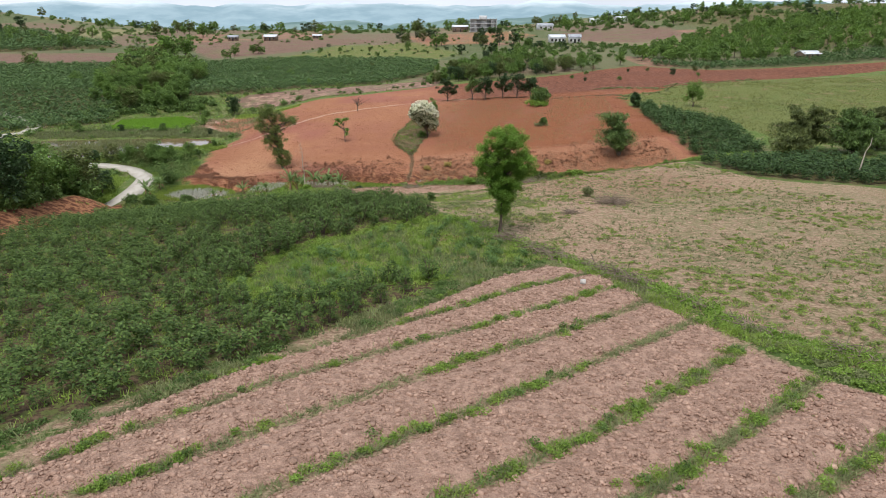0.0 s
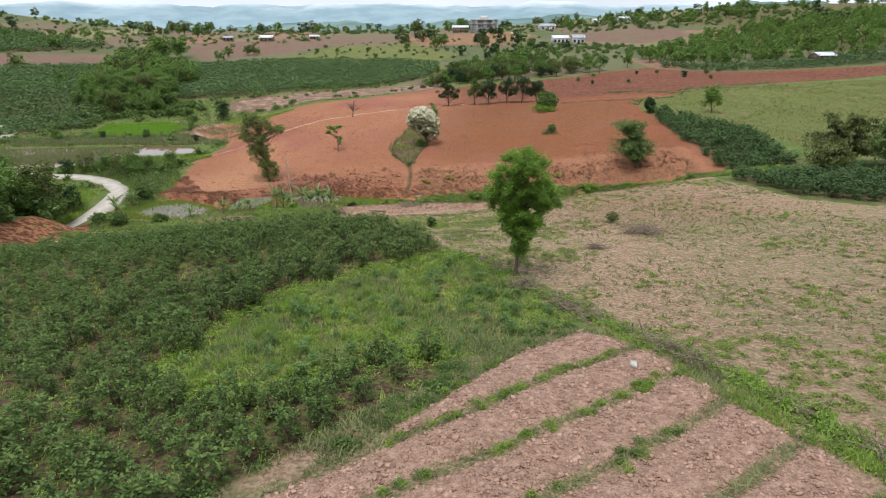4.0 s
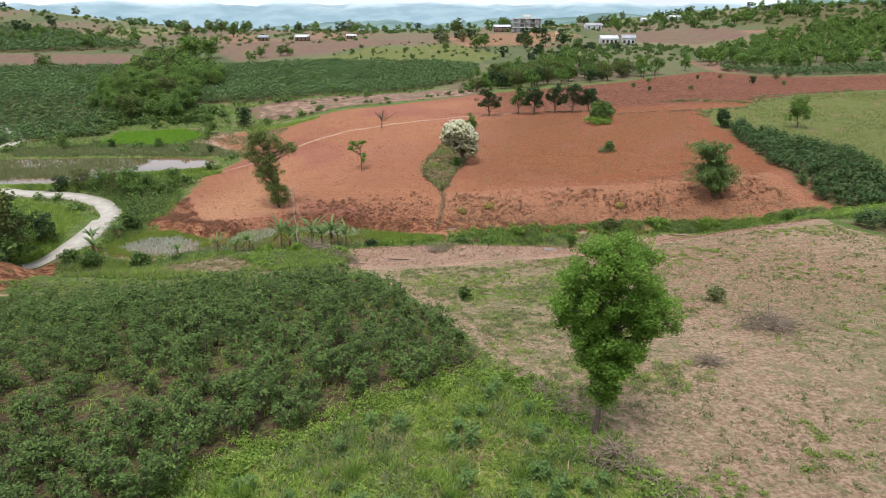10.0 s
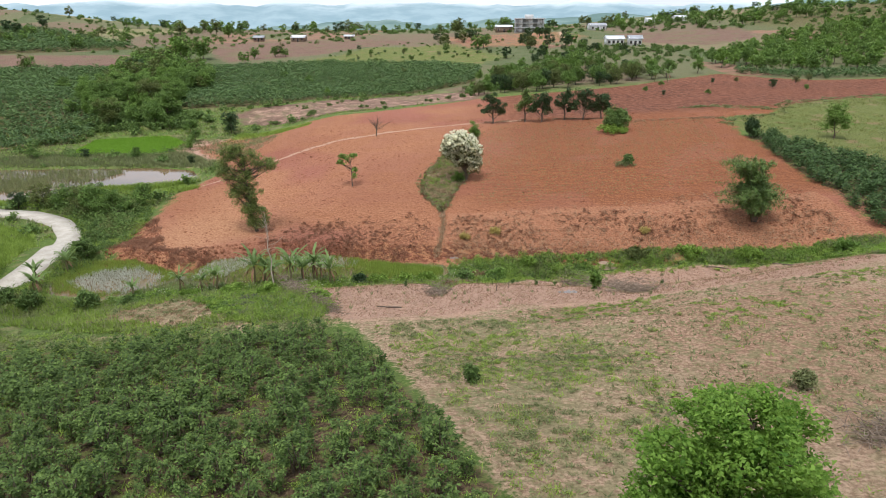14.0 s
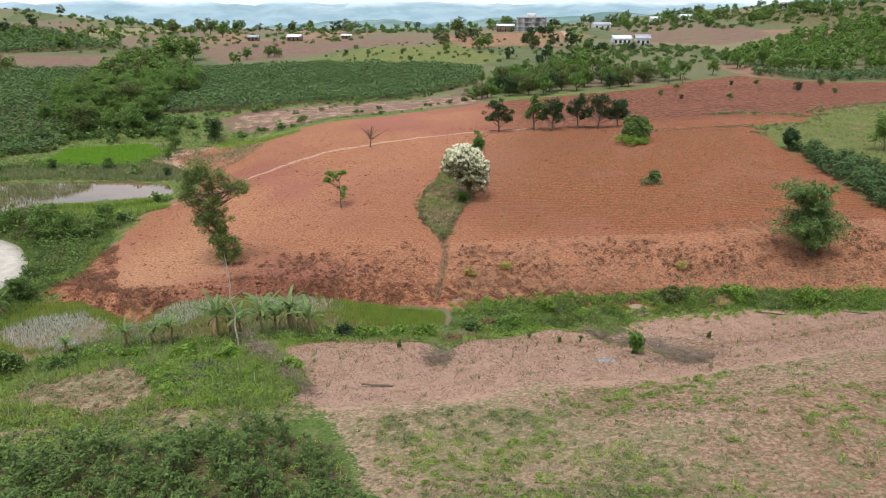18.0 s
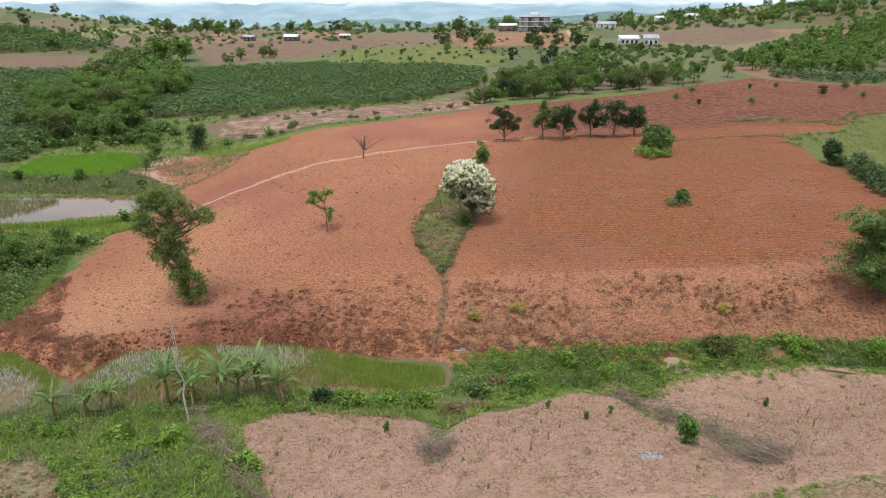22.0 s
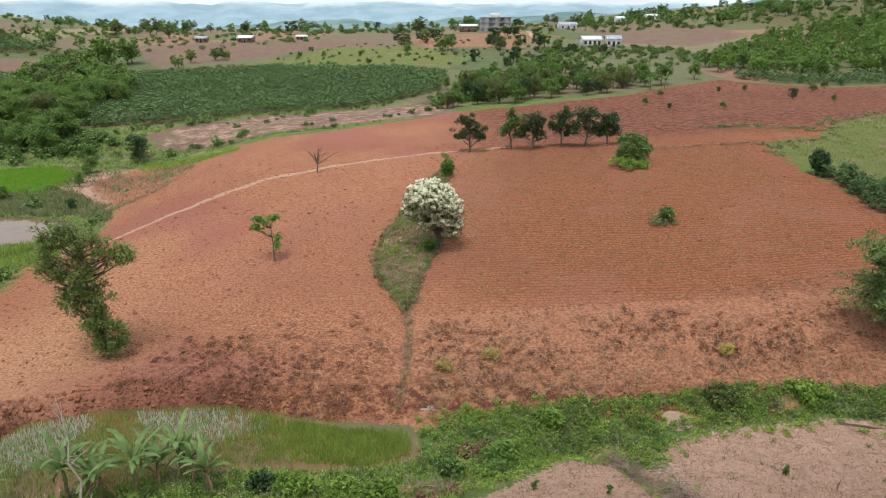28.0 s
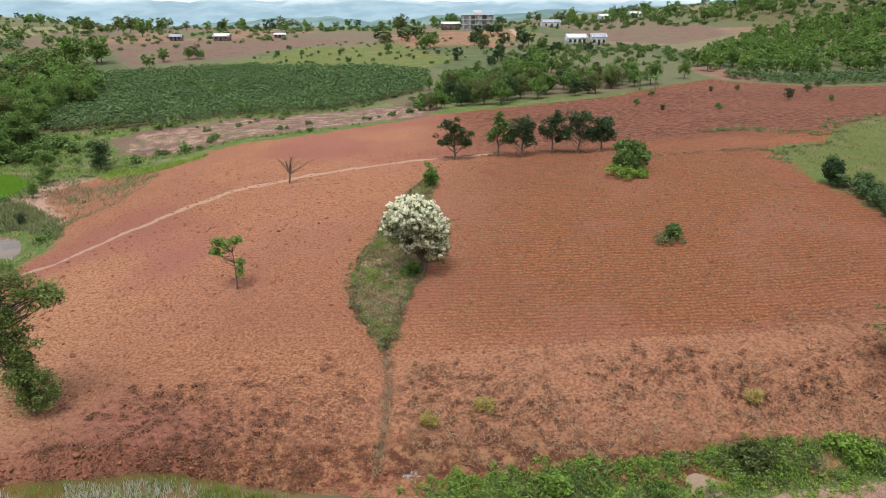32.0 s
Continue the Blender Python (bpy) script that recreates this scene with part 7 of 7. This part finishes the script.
# scattered trees of the far fields
for poly, n, lo, hi, ks, lab in (
    ([(-10, 385), (60, 372), (75, 440), (40, 480), (-15, 470)], 26, 4.5, 8, (0, 0, 5, 1), "dark round tree in the far brown fields"),
    ([(-60, 345), (20, 330), (40, 375), (-50, 420)], 24, 1.2, 3.2, (0, 1, 5), "small bush in the far pasture"),
    ([(20, 290), (60, 290), (80, 370), (40, 370)], 26, 2.5, 5.5, (1, 0, 4), "green tree in the far pasture"),
    ([(-300, 480), (-60, 520), (80, 545), (200, 560), (200, 640), (-300, 640)], 70, 5, 11, (0, 1, 2, 3, 4), "distant tree along the skyline"),
    ([(-420, 640), (400, 640), (600, 1000), (-600, 1000)], 110, 5, 10, (0, 1, 2, 3, 4), "distant tree along the skyline"),
    ([(95, 480), (230, 470), (260, 560), (110, 560)], 40, 5, 10, (1, 2, 4), "distant green tree by the houses"),
    ([(-330, 400), (-170, 395), (-150, 450), (-300, 520)], 26, 5, 9, (1, 2, 3), "green tree on the far slope"),
    ([(180, 300), (420, 330), (520, 600), (200, 560)], 170, 4, 8, (1, 2, 4, 0), "green tree on the far hillside"),
    ([(-100, 345), (-70, 345), (-60, 370), (-90, 375)], 4, 4, 7, (1, 3), "green tree in the far pasture")):
    for x, y in scatter(poly, n):
        far_tree(int(rng.choice(ks)), x, y, float(rng.uniform(lo, hi)), lab, "far trees")
for x, y, h, k in ((60.2, 150.3, 6.4, 4), (77.4, 268.6, 6.0, 4), (-169, 312, 6.5, 3), (-166, 311, 6.5, 2), (-119, 298, 7.5, 0), (20.5, 339, 5.6, 0), (33.8, 329, 6.7, 0)):
    far_tree(k, x, y, h, "lone tree standing in the fields", "far trees")

for x, y, h, k in ((-124.1, 258.3, 5.0, 1), (-79.4, 231.9, 4.2, 4), (-49.7, 274.8, 3.6, 1), (-90.8, 340, 5.5, 1), (-37.5, 242, 3.2, 4), (-62, 290, 3.0, 1), (-20, 300, 2.8, 3)):
    far_tree(k, x, y, h, "lone leafy tree at the plantation", "far trees")
for x, y, h in ((8.7, 236, 3.8), (12.9, 250, 4.4), (17.1, 268, 4.6), (16.8, 242, 4.0), (9.1, 256, 4.4), (21, 258, 4.0), (7.3, 272, 4.4), (4.5, 246, 3.4), (12.5, 239, 3.2)):
    far_tree(4, x, y, h, "light-green bushy tree behind the headland", "trees beyond the field")
for x, y, h in ((48.8, 222, 1.7), (50.8, 212.5, 1.5), (56.3, 234.6, 1.7), (71.3, 237.4, 1.6), (79, 240.3, 1.6), (60.5, 209.3, 1.6), (81, 221.5, 2.8), (94.2, 237.3, 2.2), (101.9, 245.7, 2.0), (87.4, 216.8, 1.7)):
    far_tree(int(rng.choice((1, 0, 3))), x, y, h, "small bush in the far red field", "far trees")

# the nearest trees stand singly, the distant woods are joined
wanted.sort(key=lambda w: math.hypot(w[1] * 0.8, w[2] - 60))
ready = {}
for k, x, y, h, label, group in wanted[:290]:
    sh, m, h0 = tree_protos[k]
    turn, sc = float(rng.uniform(0, 6.28)), h / h0
    if k not in ready:
        ready[k] = plant_tree(sh, "tree", label, x, y, m, group=group, turn=turn, scale=sc)
        continue
    ob = copy_thing(ready[k], Matrix.Identity(4))
    ob.matrix_basis = Matrix.Translation(spot(x, y)) @ Matrix.Rotation(turn, 4, "Z") @ Matrix.Scale(sc, 4)
    tagged(ob, label, "tree", group)
for k in range(len(tree_protos)):
    far = [w for w in wanted[290:] if w[0] == k]
    if far:
        sh, m, h0 = tree_protos[k]
        P, sc = on_land(np.array([(w[1], w[2]) for w in far])), np.array([w[3] / h0 for w in far])
        stuff("distant_trees", *stamp([thin_protos[k][2]], P, sc), m, "distant scattered green trees and woods", "trees")
        stuff("distant_trunks", *stamp([sh[0]], P, sc), M_BARK, "trunks of the distant trees", "trees")

P = scatter(GROVE, 260)
stuff("grove_undergrowth", *stamp([bush_shape(690 + i, 2.0, 3.0, 0.5, 18, 12, 0.6)[2] for i in range(3)], on_land(P), rng.uniform(0.5, 1.3, len(P))), M_MID, "dense green undergrowth in the roadside grove", "undergrowth")
P = scatter(WESTLAND, 260)
P = P[(inside(FISHPOND, P[:, 0], P[:, 1]) < -0.8) & (inside(PADDY, P[:, 0], P[:, 1]) < -0.8) & (near_line(ROAD_LINE, P[:, 0], P[:, 1]) > 2.5) & (inside(SPUR_LAND, P[:, 0], P[:, 1]) < -0.8) & (inside(BANKS, P[:, 0], P[:, 1]) < 0.5)]
stuff("west_scrub", *stamp([bush_shape(695 + i, 1.2, 2.0, 0.4, 14, 10, 0.45)[2] for i in range(3)], on_land(P), rng.uniform(0.5, 1.6, len(P))), M_MID, "scattered low green bushes round the ponds", "scrub")
# scrub over the rough ground between fields
for poly, n, lo, hi in (([(-50, 205), (0, 226), (6, 236), (-20, 222), (-48, 214)], 14, 0.5, 1.2), ([(-60, 345), (20, 330), (80, 372), (75, 440), (-15, 470), (-60, 420)], 110, 0.4, 1.3), ([(60, 290), (92, 300), (112, 330), (100, 372), (40, 372), (30, 320)], 200, 0.7, 1.8), ([(-330, 400), (-130, 380), (-60, 480), (-60, 560), (-300, 560)], 260, 0.7, 2.0), ([(80, 480), (260, 420), (300, 560), (100, 600), (-60, 600)], 320, 0.8, 2.4), ([(-400, 560), (300, 600), (400, 720), (-500, 720)], 380, 1.0, 3.0), ([(-66, 214), (-36, 219), (-24, 230), (2, 243), (6, 262), (-16, 246), (-34, 240), (-56, 226), (-76, 222)], 24, 0.4, 1.0), ([(2, 236), (24, 250), (30, 300), (14, 306), (10, 268)], 200, 0.8, 2.2), ([(-100, 200), (-84, 204), (-70, 206), (-60, 214), (-76, 222), (-92, 218)], 140, 0.8, 2.2)):
    P = scatter(poly, n)
    stuff("scrub", *stamp([bush_shape(700 + i, 1.0, 2.0, 0.42, 12, 10, 0.4)[2] for i in range(3)], on_land(P), rng.uniform(lo, hi, len(P))), M_MID, "low green scrub between the fields", "scrub")


# dark palm at the head of the side plantation
palm = thing("palm", "dark feathery palm beside the wooded gully", "palm tree", spot(-120.4, 300.5))
part("trunk", quads("trunk", *tube(crooked((0, 0, -0.3), (0.4, 0, 4.2), 6, 0.08, rng), np.linspace(0.28, 0.18, 6), 7), M_BARK, True), palm)
for k in range(16):
    a = k * 2.4
    t = np.linspace(0, 1, 26)
    out, up = 4.2 * t, 4.2 + 2.2 * t * (1.1 + 0.5 * math.sin(k)) - 3.2 * t ** 2.2
    mid = np.stack([0.4 + math.cos(a) * out, math.sin(a) * out, up], 1)
    part("frond", quads("frond", *leaves(np.repeat(mid, 3, 0) + rng.normal(0, 0.16, (78, 3)), 0.75, 0.16, 0.3, 1.0), M_DARK), palm)
heap(230, 420, 5.0, 3.0, 1.8, "brush_heap", "dark mound of burnt earth and brush on the cut bank", 3.5, 243.8)
mounds("field_corner_grass", strewn([(50, 187), (53.3, 187.4), (58.4, 182), (62, 178)], 46, 1.2), M_DULL, "yellow dry grass at the corner of the far red field", 0.3, 0.3, 0.8, 26)
mounds("meadow_edge_grass", strewn([(48.9, 163), (50.5, 170), (62.2, 172.5), (68, 186), (82, 195), (100, 205)], 80, 0.8), M_DULL, "yellow grass along the edge of the meadow", 0.3, 0.3, 0.8, 26)

# ---- houses ----
def gable(w, d, h, rise, over=0.5):
    """Sheet roof with two slopes and thickness."""
    out = []
    for s in (-1, 1):
        V = np.array([(-w / 2 - over, 0, h + rise), (w / 2 + over, 0, h + rise), (w / 2 + over, s * (d / 2 + over), h - 0.15), (-w / 2 - over, s * (d / 2 + over), h - 0.15)])
        V = np.concatenate([V, V + (0, 0, 0.12)])
        out.append((V, np.array([(0, 1, 2, 3), (7, 6, 5, 4), (0, 4, 5, 1), (1, 5, 6, 2), (2, 6, 7, 3), (3, 7, 4, 0)])))
    return join(out)


def house(x, y, w, d, h, rise, wall, roof, label, turn=0.0, windows=3, group="farm houses"):
    ob = thing("house", label, "house", spot(x, y, -0.2), group, turn)
    part("wall", quads("wall", *join([box(-w / 2, w / 2, -d / 2, -d / 2 + 0.25, 0, h), box(-w / 2, w / 2, d / 2 - 0.25, d / 2, 0, h), box(-w / 2, -w / 2 + 0.25, -d / 2, d / 2, 0, h + rise * 0.5), box(w / 2 - 0.25, w / 2, -d / 2, d / 2, 0, h + rise * 0.5)]), wall), ob)
    part("roof", quads("roof", *gable(w, d, h, rise), roof), ob)
    for i in range(windows):
        cx = -w / 2 + (i + 0.5) * w / windows
        door = i == windows // 2
        z0 = 0.1 if door else 1.0
        hole = part("door" if door else "window", quads("opening", *box(cx - 0.5, cx + 0.5, -d / 2 - 0.04, -d / 2 + 0.06, z0, 2.2), M_DARKHOLE), ob)
        rim = [box(cx - 0.58, cx - 0.5, -d / 2 - 0.09, -d / 2 + 0.02, z0, 2.2), box(cx + 0.5, cx + 0.58, -d / 2 - 0.09, -d / 2 + 0.02, z0, 2.2), box(cx - 0.58, cx + 0.58, -d / 2 - 0.09, -d / 2 + 0.02, 2.2, 2.28)]
        part("frame", quads("frame", *join(rim), M_BARK_PALE), hole)
        if not door:
            part("sill", quads("sill", *box(cx - 0.62, cx + 0.62, -d / 2 - 0.14, -d / 2 + 0.02, 0.94, 0.998), M_BARK_PALE), hole)
    return ob


house(74, 380, 8.0, 6, 3.0, 1.3, M_PLASTER, M_ROOF, "white-walled farmhouse with a pale metal roof", 0.05, 4)
house(83.2, 378, 6.0, 6, 3.2, 1.5, M_PLASTER, M_ROOF_GREY, "white-walled farmhouse with a grey metal roof", -0.1, 3)
house(-121.6, 474, 6, 5, 2.4, 1.1, M_WALL_BROWN, M_ROOF_GREY, "small wooden stilt hut with a grey roof", 0.1)
house(-97, 474, 8, 5.5, 2.6, 1.3, M_WALL_BROWN, M_ROOF, "wooden hut with a pale metal roof", -0.1)
house(-70, 498, 6, 4, 2.0, 0.8, M_WALL_BROWN, M_ROOF, "low field shed with a pale roof", 0.1)
house(92, 519, 11, 7, 3.0, 1.5, M_PLASTER, M_ROOF_GREY, "house with a grey roof among trees", 0.1)
house(150, 600, 11, 7, 3.0, 1.4, M_PLASTER, M_ROOF, "distant house with a white roof", 0.0)
house(167, 588, 9, 7, 3.0, 1.4, M_PLASTER, M_ROOF, "distant house with a white roof", 0.2)
house(31, 530, 11, 8, 3.6, 1.2, M_WALL_BROWN, M_ROOF, "low house with a pale roof beside the concrete building", 0.0)
house(150, 268, 7, 5, 2.4, 1.0, M_WALL_BROWN, M_ROOF, "shed with a pale roof on the wooded hillside", 0.2)

# unfinished concrete building on the skyline
block = thing("concrete_building", "unfinished three-storey grey concrete building with open storeys", "building", spot(47, 518, -0.3), turn=-0.04)
BW, BD, SH = 19.0, 11.0, 2.9
for s in range(4):
    part("slab", quads("slab", *box(-BW / 2 - 0.6, BW / 2 + 0.6, -BD / 2 - 0.8, BD / 2, s * SH - 0.25 if s else 0, s * SH + 0.05), M_CONCRETE), block)
for s in range(3):
    for i in range(6):
        for yy in (-BD / 2 + 0.2, 0, BD / 2 - 0.3):
            cx = -BW / 2 + 0.3 + i * (BW - 0.6) / 5
            part("column", quads("column", *box(cx - 0.2, cx + 0.2, yy - 0.2, yy + 0.2, s * SH + 0.05, (s + 1) * SH - 0.25), M_CONCRETE), block)
    part("rear_wall", quads("rear_wall", *box(-BW / 2, BW / 2, BD / 2 - 0.2, BD / 2 - 0.02, s * SH + 0.06, (s + 1) * SH - 0.26), M_CONCRETE), block)
    for i in range(3):
        cx = -BW / 2 + 2.4 + i * 6.2
        part("infill_wall", quads("infill_wall", *box(cx, cx + 2.6, -BD / 2 + 1.5, -BD / 2 + 1.7, s * SH + 0.06, (s + 1) * SH - 0.26), M_CONCRETE), block)
part("roof_room", quads("roof_room", *box(-3, 2.5, -2, 3, 3 * SH + 0.05, 3 * SH + 2.4), M_CONCRETE), block)
for i in range(10):
    cx = -BW / 2 + 0.4 + i * (BW - 0.8) / 9
    part("roof_post", quads("roof_post", *box(cx - 0.1, cx + 0.1, -BD / 2 + 0.1, -BD / 2 + 0.3, 3 * SH + 0.05, 3 * SH + 1.0), M_CONCRETE), block)

# ---- hills on the horizon ----
def ridge(name, dist, base, peaks, seed, mat, label, span=1.5):
    a = np.linspace(-span, span, 260)
    h = np.zeros_like(a)
    for c, w, t in peaks:
        h = np.maximum(h, t * np.exp(-(((a - c) / w) ** 2)))
    h = h + (0.06 * wobble(a * 100, 0 * a, 3.0, seed) + 0.05 * wobble(a * 100, 0 * a, 0.8, seed + 1)) * h.max()
    rows = []
    for k, f in enumerate((0.0, 0.35, 0.7, 1.0)):
        dd = dist + k * dist * 0.07 + 20 * wobble(a * 90, 0 * a + k, 2.0, seed)
        rows.append(np.stack([np.sin(a) * dd, np.cos(a) * dd, base + h * f], 1))
    back = rows[-1] * (1.12, 1.12, 1)
    back[:, 2] = base
    rows.append(back)
    A = np.stack(rows)
    return tagged(new(name, sheet(name, A[..., 0], A[..., 1], A[..., 2], mat)), label, "hills", kind="structure")


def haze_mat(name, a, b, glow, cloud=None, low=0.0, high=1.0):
    """Hills with haze put into colour and glow; cloud: mist colour painted on tops."""
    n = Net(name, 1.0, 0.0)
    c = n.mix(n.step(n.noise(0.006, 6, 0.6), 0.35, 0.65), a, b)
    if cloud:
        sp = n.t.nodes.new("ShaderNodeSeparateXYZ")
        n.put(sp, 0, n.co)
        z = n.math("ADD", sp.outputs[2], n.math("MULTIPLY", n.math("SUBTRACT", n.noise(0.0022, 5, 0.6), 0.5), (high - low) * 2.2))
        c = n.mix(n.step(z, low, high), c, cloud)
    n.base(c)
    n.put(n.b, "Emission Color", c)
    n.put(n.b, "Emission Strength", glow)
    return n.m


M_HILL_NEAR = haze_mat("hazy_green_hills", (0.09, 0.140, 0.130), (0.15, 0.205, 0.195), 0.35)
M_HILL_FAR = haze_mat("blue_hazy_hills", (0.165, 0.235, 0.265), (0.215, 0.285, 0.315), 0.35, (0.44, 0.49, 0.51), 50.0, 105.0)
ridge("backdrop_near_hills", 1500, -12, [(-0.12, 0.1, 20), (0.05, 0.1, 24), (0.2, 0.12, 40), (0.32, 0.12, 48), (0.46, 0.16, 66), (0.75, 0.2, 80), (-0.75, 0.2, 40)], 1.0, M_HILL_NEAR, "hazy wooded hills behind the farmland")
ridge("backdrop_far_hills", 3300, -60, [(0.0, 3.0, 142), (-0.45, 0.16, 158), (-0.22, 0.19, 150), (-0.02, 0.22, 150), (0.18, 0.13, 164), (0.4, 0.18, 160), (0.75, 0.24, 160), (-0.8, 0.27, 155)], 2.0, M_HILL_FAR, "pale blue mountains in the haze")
